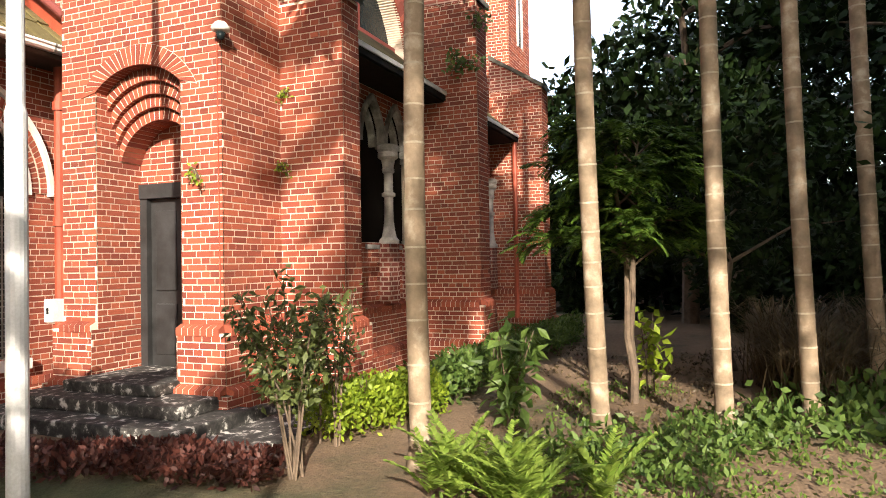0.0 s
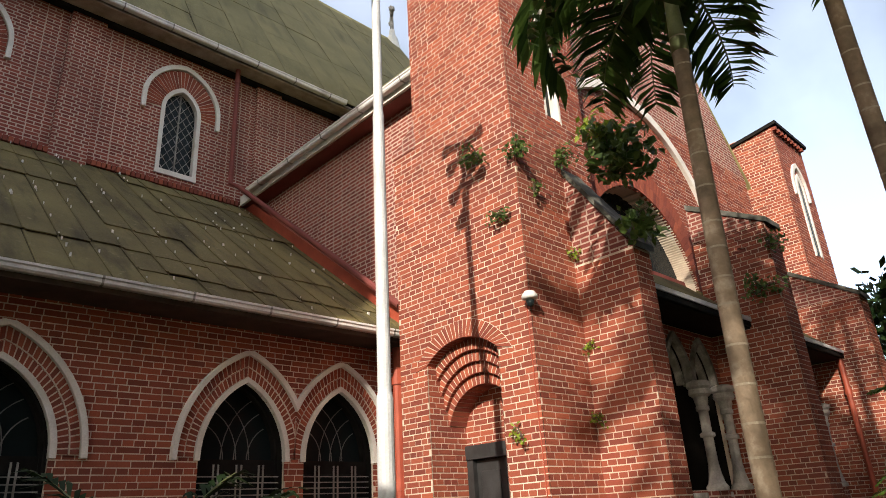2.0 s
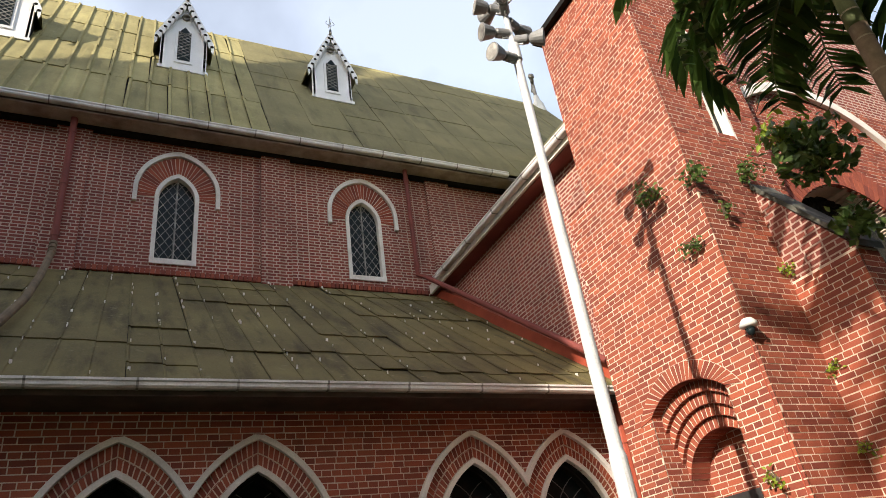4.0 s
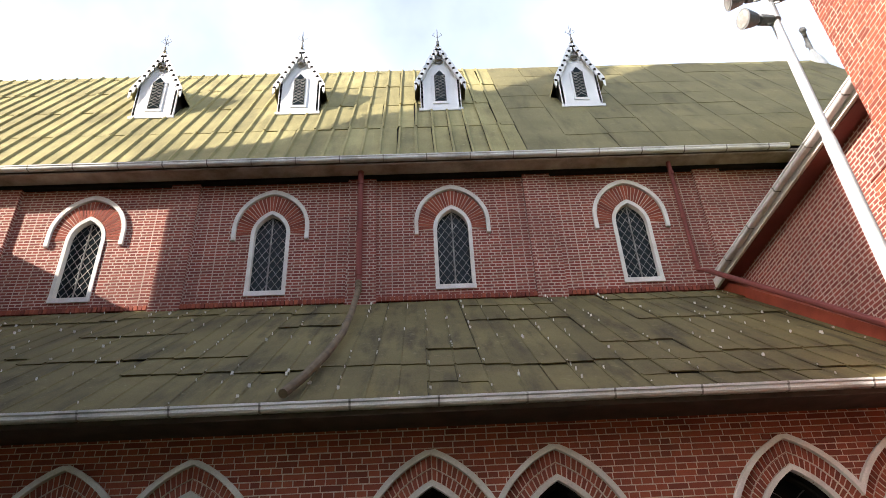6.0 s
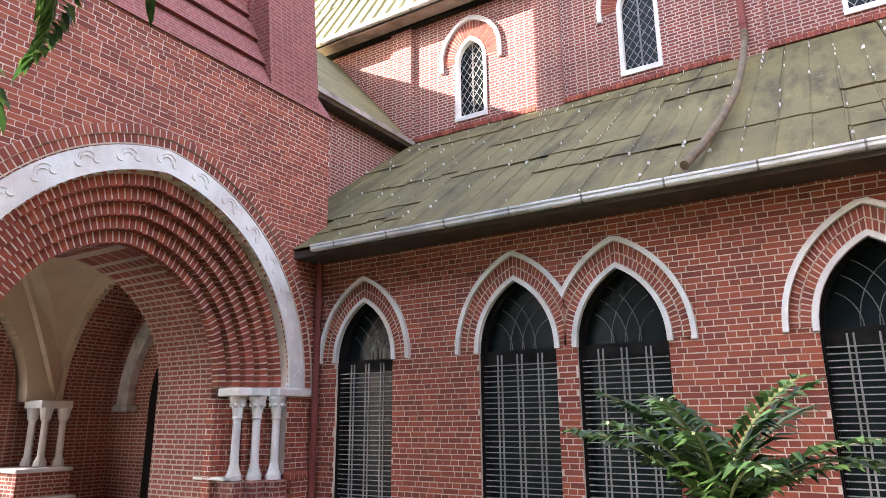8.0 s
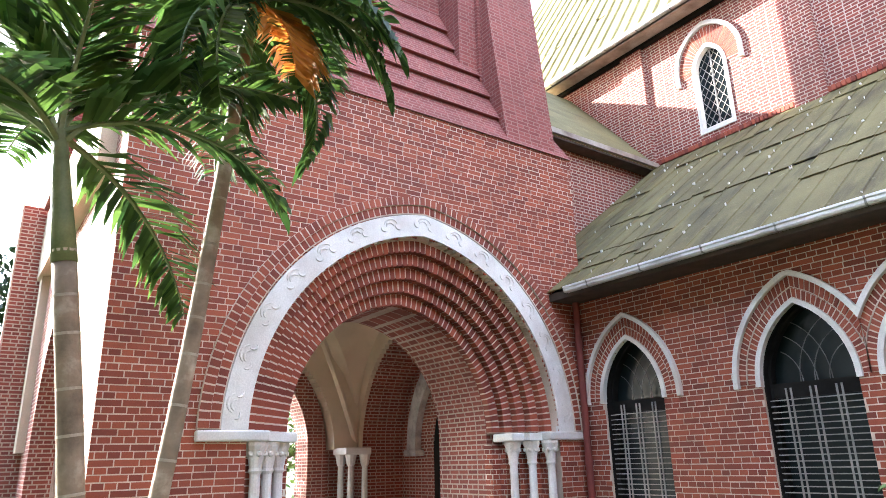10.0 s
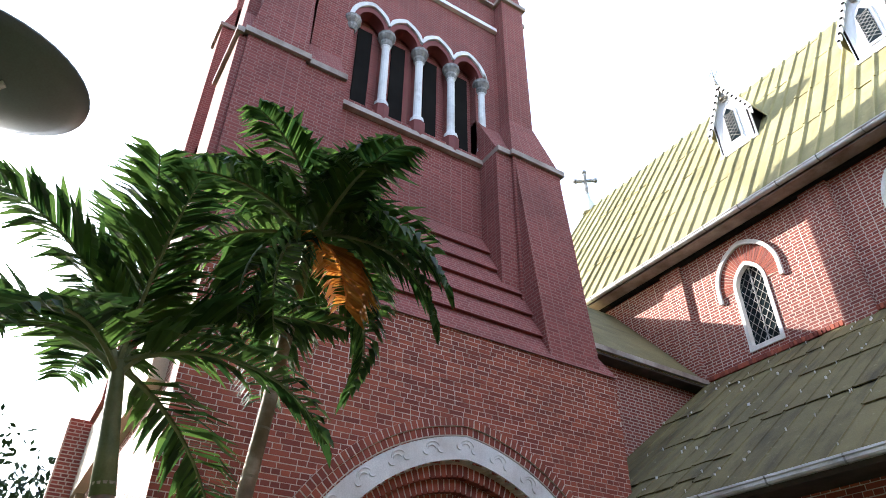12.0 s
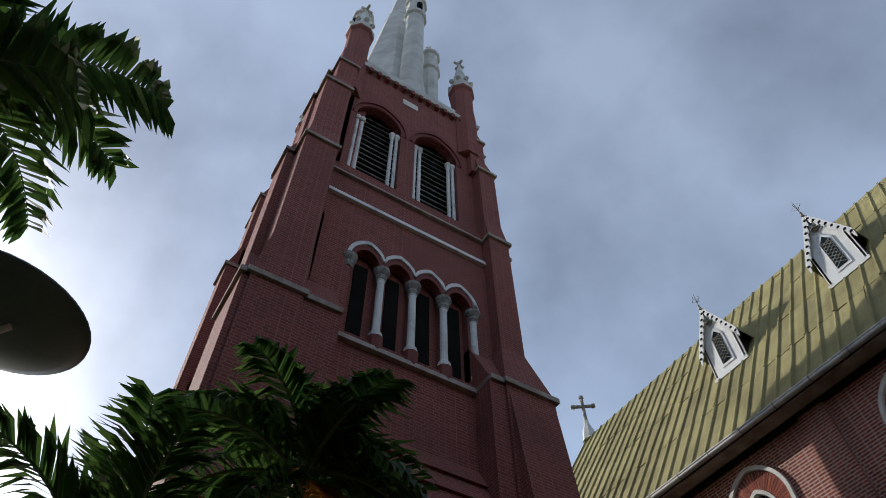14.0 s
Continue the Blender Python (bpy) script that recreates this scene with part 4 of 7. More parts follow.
make_pipe("downpipe", [(5.80, 7.38, 4.25), (5.80, 7.38, 0.9), (5.78, 7.2, 0.55), (5.75, 7.1, 0.3)], 0.07, PIPE, "orange-red cast iron downpipe with offset foot")
make_pipe("downpipe", [(13.62, 4.2, 4.3), (13.62, 4.2, 0.4)], 0.05, PIPE, "red downpipe beside the far buttress")
make_pipe("downpipe", [(-6.98, 7.5, 4.2), (-6.98, 7.5, 0.1)], 0.05, TRIM, "dark red downpipe in the tower corner")

# ---- transept ----
DOORF = Face(DOOR_X, 0, (0, 1), (-1, 0))
FRONT_Y = 4.75
TURF = Face(0, FRONT_Y, (1, 0), (0, -1))


def cap_block(owner, x0, x1, y0, y1, z, over=0.10):
    """A dark sloping slate cap on a turret."""
    bm = bmesh.new()
    cx, cy = (x0 + x1) / 2, (y0 + y1) / 2
    low = [(x0 - over, y0 - over, z), (x1 + over, y0 - over, z), (x1 + over, y1 + over, z), (x0 - over, y1 + over, z)]
    b = [bm.verts.new(p) for p in low]
    m = [bm.verts.new((p[0], p[1], z + 0.10)) for p in low]
    t = [bm.verts.new((cx + (p[0] - cx) * 0.35, cy + (p[1] - cy) * 0.35, z + 0.75)) for p in low]
    bm.faces.new(b[::-1])
    bm.faces.new(t)
    for p, q in ((b, m), (m, t)):
        for k in range(4):
            bm.faces.new((p[k], p[(k + 1) % 4], q[(k + 1) % 4], q[k]))
    part("cap", bm, DARKWOOD, owner, "dark oversailing cap")


def plinth_caps(owner, face, u0, u1, holes=()):
    for z, fore in ((0.72, 0.075), (1.30, 0.0)):
        f = Face(face.o.x + face.n.x * fore, face.o.y + face.n.y * fore, face.a[:2], face.n[:2])
        sawtooth(owner, f, u0 - fore, u1 + fore, z, 0.11, 0.075, holes)


def make_left_turret():
    t = thing("transept_turret", "square red brick stair turret with a deep arched doorway", "turret", kind="structure")
    door = arch_span(5.85, 0.585, 0.0, 3.74, 3.99)
    masonry(t, DOORF, 4.756, 6.93, 1.28, 6.85, [door], thick=0.75, near=(4.76, 5.26, 1.35, 4.9), rng=random.Random(21))
    masonry(t, DOORF, 4.756, 6.50, 6.85, 9.85, thick=0.4, rng=random.Random(22))
    lancet = arch_span(6.37, 0.16, 6.75, 8.3, 8.65)
    masonry(t, TURF, 5.475, 7.05, 1.28, 9.85, [lancet], thick=0.35, rng=random.Random(23))
    for fore, z0, z1 in ((0.075, 0.66, 1.22), (0.15, 0.0, 0.64)):
        masonry(t, DOORF, 4.756 - fore, 6.93 + fore, z0, z1, [door], thick=0.6, rng=random.Random(24), fore=fore)
        masonry(t, TURF, 5.477 - fore, 6.3, z0, z1, thick=0.4, rng=random.Random(25), fore=fore)
    plinth_caps(t, DOORF, 4.75, 6.93, [door])
    plinth_caps(t, TURF, 5.47, 6.40)
    # side towards the nave, and the far sides
    part("back_wall", box(5.49, 7.05, 6.53, 6.92, 0.0, 6.84), BRICK_FAR, t)
    part("upper_back_wall", box(5.49, 7.05, 6.1, 6.49, 6.86, 9.84), BRICK_FAR, t)
    part("far_side", box(6.75, 7.05, 5.11, 6.45, 0.0, 9.84), BRICK_FAR, t)
    bm = bmesh.new()
    extrude(bm, [(DOOR_X - 0.012, 6.47, 6.80), (DOOR_X - 0.012, 6.95, 6.80), (DOOR_X - 0.012, 6.95, 6.88), (DOOR_X - 0.012, 6.47, 7.2)], (0.6, 0, 0))
    part("offset", bm, BRICK_FAR, t)
    cap_block(t, 5.47, 7.05, 4.75, 6.50, 9.86)
    bm = bmesh.new()
    ring(bm, TURF, pointed(6.37, 0.13, 6.75, 8.3, 8.60), pointed(6.37, 0.17, 6.72, 8.3, 8.67), -0.22, 0.004)
    part("lancet_frame", bm, WHITE, t, "white lancet frame")
    bm = bmesh.new()
    sheet(bm, TURF, pointed(6.37, 0.12, 6.75, 8.3, 8.56), -0.12)
    part("lancet_pane", bm, GLASS, t)
    # receding arch orders over the door
    c, h = 5.85, 0.578
    depth = (0.0, 0.13, 0.185, 0.24, 0.295)
    for k in range(5):
        half, spring, apex = h - 0.006 * k, 3.73 - 0.175 * k, 3.955 - 0.128 * k
        d1 = -0.003 - depth[k]
        d0 = -0.02 - (depth[k + 1] if k < 4 else 0.62)
        inner = pointed(c, half, spring, spring, apex, 12)
        bed = pointed(c, half + 0.006, spring, spring, apex + 0.006, 12)
        outer = pointed(c, h + 0.03, spring, 3.74, 4.02, 12)
        bm = bmesh.new()
        if k:
            ring(bm, DOORF, bed, resample(outer, len(bed)), d0, d1 - 0.005)
        else:
            ring(bm, DOORF, bed, pointed(c, half + 0.215, spring - 0.06, spring - 0.05, apex + 0.215, 12), d0, 0.006)
        part("arch_order", bm, MORTAR, t)
        far = pointed(c, half + 0.21, spring - 0.05, spring - 0.05, apex + 0.21, 12) if k == 0 else [(max(c - h, min(c + h, u)), z) for u, z in pointed(c, half + 0.10, spring, spring, apex + 0.135, 12)]
        v, f = voussoirs(DOORF, inner, far, d0, 0.012 if k == 0 else d1, 26 if k == 0 else 24, 0.016)
        raw("arch_bricks", v, f, BRICK, t, kind="stuff")
    for y, out in ((c + h, -1), (c - h, 1)):
        jamb = Face(DOOR_X + 0.004, y + out * 0.006, (1, 0), (0, out))
        masonry(t, jamb, 0.0, 0.62, 1.22, 3.74, thick=0.05, rng=random.Random(27))
        masonry(t, jamb, -0.08, 0.62, 0.64, 1.22, thick=0.05, rng=random.Random(28))
    tymp = Face(6.06, 0, (0, 1), (-1, 0))
    masonry(t, tymp, c - h, c + h, 2.76, 3.9, thick=0.2, rng=random.Random(26))
    return t


def make_door():
    d = thing("door_1", "tall black-painted timber door in the arched recess", "door", (6.15, 5.85, 0.74), kind="structure")
    bm = box(6.02, 6.14, 5.27, 6.43, 2.64, 2.80)
    block(bm, 6.04, 6.14, 6.32, 6.43, 0.74, 2.64)
    block(bm, 6.04, 6.14, 5.27, 5.38, 0.74, 2.64)
    part("frame", bm, DOORWOOD, d, "faded black door frame")
    for y0, y1 in ((5.385, 5.845), (5.855, 6.315)):
        leaf = part("leaf", box(6.10, 6.14, y0, y1, 0.75, 2.63, 0.004), DOORWOOD, d, "black door leaf")
        for z0, z1 in ((0.88, 1.45), (1.6, 2.50)):
            part("panel", box(6.085, 6.11, y0 + 0.08, y1 - 0.08, z0, z1, 0.008), DOORWOOD, leaf)


def make_steps():
    s = thing("door_steps", "weathered grey stone steps blotched black with lime", "steps", (5.0, 5.8, 0), kind="structure")
    for x0, x1, y0, y1, z0, z1 in ((4.48, 5.5, 4.42, 7.05, 0.3, 0.52), (4.80, 5.5, 4.70, 6.85, 0.52, 0.64), (5.08, 6.15, 5.24, 6.46, 0.64, 0.75)):
        part("step", box(x0, x1, y0, y1, z0, z1, 0.015), STEP, s)
    rng = random.Random(13)
    x = 5.12
    while x < 7.1:
        w = rng.uniform(0.25, 0.5)
        y = 4.44 if x < 6.2 else 3.72
        part("kerb", box(x, x + w, y, y + 0.2, 0.3, 0.47 + rng.uniform(-0.03, 0.02), 0.02), STEP, s, "grey kerb stone")
        x += w + 0.015
    part("paving", box(4.2, 6.3, 3.75, 4.42, 0.3, 0.40, 0.01), STEP, s, "mossy grey paving")


def buttress(x, w, top, back, material, near=None, seed=1, depth=0.73):
    """A stepped buttress with a sloping top, against the transept front."""
    b = thing("buttress", "red brick buttress with a sloping weathered top", "buttress", (x, FRONT_Y - depth, 0), kind="structure")
    y0 = FRONT_Y - depth
    side = Face(x, 0, (0, 1), (-1, 0))
    face = Face(0, y0, (1, 0), (0, -1))
    masonry(b, side, y0 + 0.006, FRONT_Y, 1.28, top, thick=w / 2, rng=random.Random(seed), near=near)
    masonry(b, face, x + 0.004, x + w, 1.28, top, thick=0.3, rng=random.Random(seed + 1))
    for fore, z0, z1 in ((0.075, 0.66, 1.22), (0.15, 0.0, 0.64)):
        masonry(b, side, y0 - fore + 0.006, FRONT_Y, z0, z1, thick=w / 2, rng=random.Random(seed + 2), fore=fore)
        masonry(b, face, x - fore + 0.007, x + w + fore, z0, z1, thick=0.3, rng=random.Random(seed + 3), fore=fore)
    plinth_caps(b, side, y0, FRONT_Y)
    plinth_caps(b, face, x, x + w)
    part("core", box(x + 0.1, x + w, y0 + 0.1, FRONT_Y, 0, top), BRICK_FAR, b)
    bm = bmesh.new()
    extrude(bm, [(x - 0.004, y0, top), (x - 0.004, FRONT_Y, top), (x - 0.004, FRONT_Y, back)], (w + 0.008, 0, 0))
    part("slope_core", bm, BRICK_FAR, b)
    bm = bmesh.new()
    extrude(bm, [(x - 0.03, y0 - 0.05, top - 0.02), (x - 0.03, y0 - 0.05, top + 0.06), (x - 0.03, FRONT_Y, back + 0.09), (x - 0.03, FRONT_Y, back)], (w + 0.06, 0, 0))
    part("weathering", bm, MOSSY, b, "mossy grey rendered sloping top")


def make_front():
    w = thing("wall_transept_front", "red brick transept gable with a large arched window", "wall", kind="structure")
    big = arch_span(8.75, 1.62, 4.6, 4.85, 6.62)
    y = 5.05
    masonry(w, Face(0, y, (1, 0), (0, -1)), 6.9, 13.6, 4.3, 8.3, [big], thick=0.35, rng=random.Random(33))
    part("lower_wall", box(7.0, 13.6, 5.07, 5.3, 0.0, 4.3), BRICK_FAR, w)
    bm = bmesh.new()
    extrude(bm, [(7.0, y, 8.3), (13.6, y, 8.3), (10.3, y, 12.6)], (0, 0.35, 0))
    part("brickwork", bm, BRICK_FAR, w)
    f = Face(0, y, (1, 0), (0, -1))
    v, fc = voussoirs(f, pointed(8.75, 1.62, 4.85, 4.85, 6.62, 20), pointed(8.75, 1.85, 4.85, 4.85, 6.86, 20), -0.05, 0.02, 60)
    v2, fc2 = voussoirs(f, pointed(8.75, 1.865, 4.85, 4.85, 6.875, 20), pointed(8.75, 2.09, 4.85, 4.85, 7.11, 20), -0.05, 0.012, 66)
    raw("arch_bricks", v + v2, fc + [tuple(i + len(v) for i in q) for q in fc2], BRICK, w, kind="stuff")
    bm = bmesh.new()
    ring(bm, f, pointed(8.8, 2.20, 6.9, 6.95, 8.25, 16), pointed(8.8, 2.36, 6.9, 6.95, 8.42, 16), -0.03, 0.07)
    part("hood", bm, WHITE, w, "white hood moulding")
    bm = bmesh.new()
    sheet(bm, f, pointed(8.75, 1.63, 4.6, 4.85, 6.63), -0.30)
    part("pane", bm, GLASS, w)
    bm = bmesh.new()
    for u in (8.0, 8.55, 9.1):
        block(bm, u - 0.05, u + 0.05, y + 0.22, y + 0.30, 4.6, 6.2)
    block(bm, 7.2, 10.4, y + 0.2, y + 0.30, 5.25, 5.42)
    part("mullion", bm, TRIM, w, "dark red painted window bars")


def make_leanto(n, x0, x1, cols):
    """A low bay between buttresses with a traceried opening on white colonnettes and a small roof."""
    b = thing("wall_bay_%d" % n, "low red brick bay with white colonnettes in a traceried opening", "wall", kind="structure")
    y = 4.76
    f = Face(0, y, (1, 0), (0, -1))
    feet = [2 * cols[0] - cols[-1], *cols]
    lights = [((p + q) / 2, (q - p) / 2) for p, q in zip(feet, feet[1:])]
    masonry(b, f, x0, x1, 1.28, 4.5, [arch_span(c, h - 0.002, 2.14, 3.55, 4.22) for c, h in lights], thick=0.06, rng=random.Random(40 + n))
    for fore, z0, z1 in ((0.075, 0.66, 1.22), (0.15, 0.0, 0.64)):
        masonry(b, f, x0, x1, z0, z1, thick=0.25, rng=random.Random(43 + n), fore=fore)
    plinth_caps(b, f, x0, x1)
    # near-black sheets put the deeper bay's shade into colour
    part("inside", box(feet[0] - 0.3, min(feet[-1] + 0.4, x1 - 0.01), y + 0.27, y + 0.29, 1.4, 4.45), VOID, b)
    part("inside_shade_cheek", box(feet[-1] + 0.15, feet[-1] + 0.17, y + 0.07, y + 0.268, 1.4, 4.45), VOID, b)
    for c, h in lights:
        for foot, apex, wide, d0, d1 in ((h, 4.22, 0.055, -0.06, 0.05), (h - 0.075, 4.10, 0.05, -0.17, -0.075)):
            bm = bmesh.new()
            ring(bm, f, pointed(c, foot - wide, 3.52, 3.55, apex - 1.7 * wide), pointed(c, foot, 3.52, 3.55, apex), d0, d1)
            part("tracery", bm, STONE, b, "weathered grey pointed tracery")
        part("sill", box(c - h + 0.16, c + h - 0.16, y - 0.02, y + 0.2, 2.06, 2.125, 0.01), STONE, b, "grey stone sill")
    for c in cols:
        yc = y - 0.08
        bm = bmesh.new()
        lathe(bm, c, yc, [(0.145, 2.14), (0.145, 2.19), (0.11, 2.23), (0.085, 2.34), (0.068, 2.48), (0.066, 2.80), (0.10, 2.82), (0.10, 2.855), (0.066, 2.875), (0.066, 3.14), (0.09, 3.16), (0.09, 3.20), (0.08, 3.22), (0.10, 3.33), (0.15, 3.37), (0.15, 3.42), (0.135, 3.44), (0.16, 3.47), (0.16, 3.53), (0.10, 3.555)], 14)
        part("colonnette", bm, WORN_SHADED, b, "worn white stone colonnette, greyed for shade")
        part("pier", box(c - 0.16, c + 0.16, y - 0.16, y - 0.005, 1.30, 2.135), BRICK_FAR, b)
    slab_ob = bmesh.new()
    extrude(slab_ob, [(x0, 4.18, 4.46), (x0, 5.05, 5.22), (x0, 5.05, 5.12), (x0, 4.18, 4.36)], (x1 - x0, 0, 0))
    part("roof", slab_ob, ROOF_LOW, b, "small mossy sheet roof")
    part("eave_board", box(x0, x1, 4.12, 4.17, 4.40, 4.46), GUTTER, b)
    # near-black boards: the shade beneath the eave is put into their colour
    part("fascia", box(x0, x1, 4.14, 4.17, 4.32, 4.398), DARKWOOD, b)
    part("soffit", box(x0, x1, 4.17, 4.76, 4.30, 4.34), DARKWOOD, b)


def make_right_turret():
    t = thing("transept_turret", "far square red brick turret with a white-framed lancet", "turret", kind="structure")
    x0, x1, y0, y1, top = 14.30, 16.0, 4.48, 5.9, 9.62
    part("body", box(x0 + 0.02, x1, y0 + 0.02, y1, 0, top), BRICK_FAR, t)
    masonry(t, Face(x0, 0, (0, 1), (-1, 0)), y0 + 0.006, y1, 4.0, top, thick=0.1, rng=random.Random(34))
    masonry(t, Face(0, y0, (1, 0), (0, -1)), x0 + 0.005, x1, 4.0, top, thick=0.1, rng=random.Random(35))
    f = Face(0, y0, (1, 0), (0, -1))
    bm = bmesh.new()
    ring(bm, f, pointed(15.15, 0.13, 6.75, 8.3, 8.58), pointed(15.15, 0.22, 6.70, 8.3, 8.72), -0.02, 0.03)
    ring(bm, f, pointed(15.15, 0.36, 8.1, 8.3, 8.86), pointed(15.15, 0.44, 8.1, 8.3, 8.98), -0.02, 0.05)
    part("lancet_frame", bm, WHITE, t)
    bm = bmesh.new()
    sheet(bm, f, pointed(15.15, 0.15, 6.75, 8.3, 8.6), 0.006)
    part("lancet_pane", bm, GLASS, t)
    bm = bmesh.new()
    extrude(bm, [(x0 - 0.06, y0 - 0.12, top + 0.02), (x0 - 0.06, y1, top - 0.22), (x0 - 0.06, y1, top - 0.14), (x0 - 0.06, y0 - 0.12, top + 0.10)], (x1 - x0 + 0.14, 0, 0))
    part("cap", bm, DARKWOOD, t, "thin dark oversailing coping")
    for k in range(9):
        part("dentil", box(x0 + 0.19 * k, x0 + 0.19 * k + 0.09, y0 - 0.09, y0 + 0.01, top - 0.10, top - 0.02), BRICK, t)


def make_transept_roof():
    r = thing("roof_transept", "mossy transept roof behind the turrets", "roof", kind="structure")
    part("side_wall", box(6.0, 6.3, 6.3, 12.0, 4.0, 8.2), BRICK_FAR, r)
    ridge_x, ridge_z, ex, ez = 10.1, 13.4, 5.72, 8.28
    for sgn in (-1, 1):
        bm = bmesh.new()
        e = ridge_x + sgn * (ridge_x - ex)
        extrude(bm, [(e, 5.2, ez), (ridge_x, 5.2, ridge_z), (ridge_x, 5.2, ridge_z - 0.12), (e, 5.2, ez - 0.12)], (0, 10.8, 0))
        part("slope", bm, ROOF, r)
    part("eave_board", box(5.68, 5.73, 6.27, 12.0, 8.10, 8.30), WHITE, r, "white painted eaves board")
    part("soffit", box(5.73, 6.02, 6.27, 12.0, 8.08, 8.12), TRIM, r)
    gutter(r, [(5.60, 11.6, 8.27), (5.60, 6.3, 8.27)], 0.06)


make_left_turret()
make_door()
make_steps()
buttress(6.40, 0.34, 4.72, 5.95, BRICK, seed=51, depth=0.80)
buttress(9.75, 0.45, 5.80, 6.4, BRICK, seed=61, depth=1.12)
buttress(13.70, 0.50, 5.40, 6.1, BRICK, seed=71, depth=1.12)
make_front()
make_leanto(1, 6.74, 9.75, (8.85, 9.57))
make_leanto(2, 10.20, 13.70, (12.72, 13.42))
make_right_turret()
make_transept_roof()

# ---- tower ----
TCX, TCY = -10.75, 4.45
TF = Face(TOWER_X, 0, (0, 1), (1, 0))
PORCH_C = 4.87


def frustum(bm, h0, z0, h1, z1, cx=TCX, cy=TCY, w0=None, w1=None):
    """A square block that may taper: half sizes along x (and y) at its foot and head."""
    w0, w1 = w0 or h0, w1 or h1
    v = [bm.verts.new((cx + sx * h, cy + sy * w, z)) for h, w, z in ((h0, w0, z0), (h1, w1, z1)) for sx, sy in ((-1, -1), (1, -1), (1, 1), (-1, 1))]
    for f in ((3, 2, 1, 0), (4, 5, 6, 7), (0, 1, 5, 4), (1, 2, 6, 5), (2, 3, 7, 6), (3, 0, 4, 7)):
        bm.faces.new([v[i] for i in f])


def make_tower_base():
    t = thing("wall_tower", "massive red brick tower base with a pointed porch arch", "wall", kind="structure")
    porch = arch_span(PORCH_C, 2.21, 0.0, 2.30, 4.82)
    masonry(t, TF, 1.22, 7.75, 1.22, 6.62, [porch], thick=0.30, near=(1.25, 2.3, 2.4, 6.2), rng=random.Random(81))
    for fore, z0, z1 in ((0.06, 0.64, 1.16), (0.13, 0.0, 0.62)):
        masonry(t, TF, 1.22, 7.75, z0, z1, [porch], thick=0.3, rng=random.Random(82), fore=fore)
    sawtooth(t, Face(TOWER_X + 0.06, 0, (0, 1), (1, 0)), 1.22, 7.55, 0.70, 0.10, 0.06, [porch])
    sawtooth(t, TF, 1.22, 7.55, 1.24, 0.10, 0.06, [porch])
    side_arch = arch_span(TCX, 2.1, 0.0, 2.3, 4.6)
    bm = bmesh.new()
    z = 0.0
    while z < 6.6:
        for a, b in stretches(-14.4, TOWER_X - 0.02, [side_arch], z + 0.05):
            block(bm, a, b, 1.23, 1.6, z, z + 0.1)
        z += 0.1
    part("side_wall", bm, BRICK_IN, t)
    west = arch_span(4.9, 1.5, 0.0, 2.3, 4.3)
    bm = bmesh.new()
    z = 0.0
    while z < 6.6:
        for a, b in stretches(0.66, 8.2, [west], z + 0.05):
            block(bm, -14.4, -14.0, a, b, z, z + 0.1)
        z += 0.1
    part("back_wall", bm, BRICK_IN, t)
    part("inner_wall", box(-14.4, -8.95, 8.62, 8.95, 0, 6.62), BRICK_IN, t)
    part("inner_end_wall", box(-14.4, -14.0, 8.2, 8.62, 0, 6.62), BRICK_IN, t)
    part("vault", box(-14.0, -7.9, 1.05, 7.85, 5.3, 6.6), CREAM, t, "cream plastered porch ceiling")


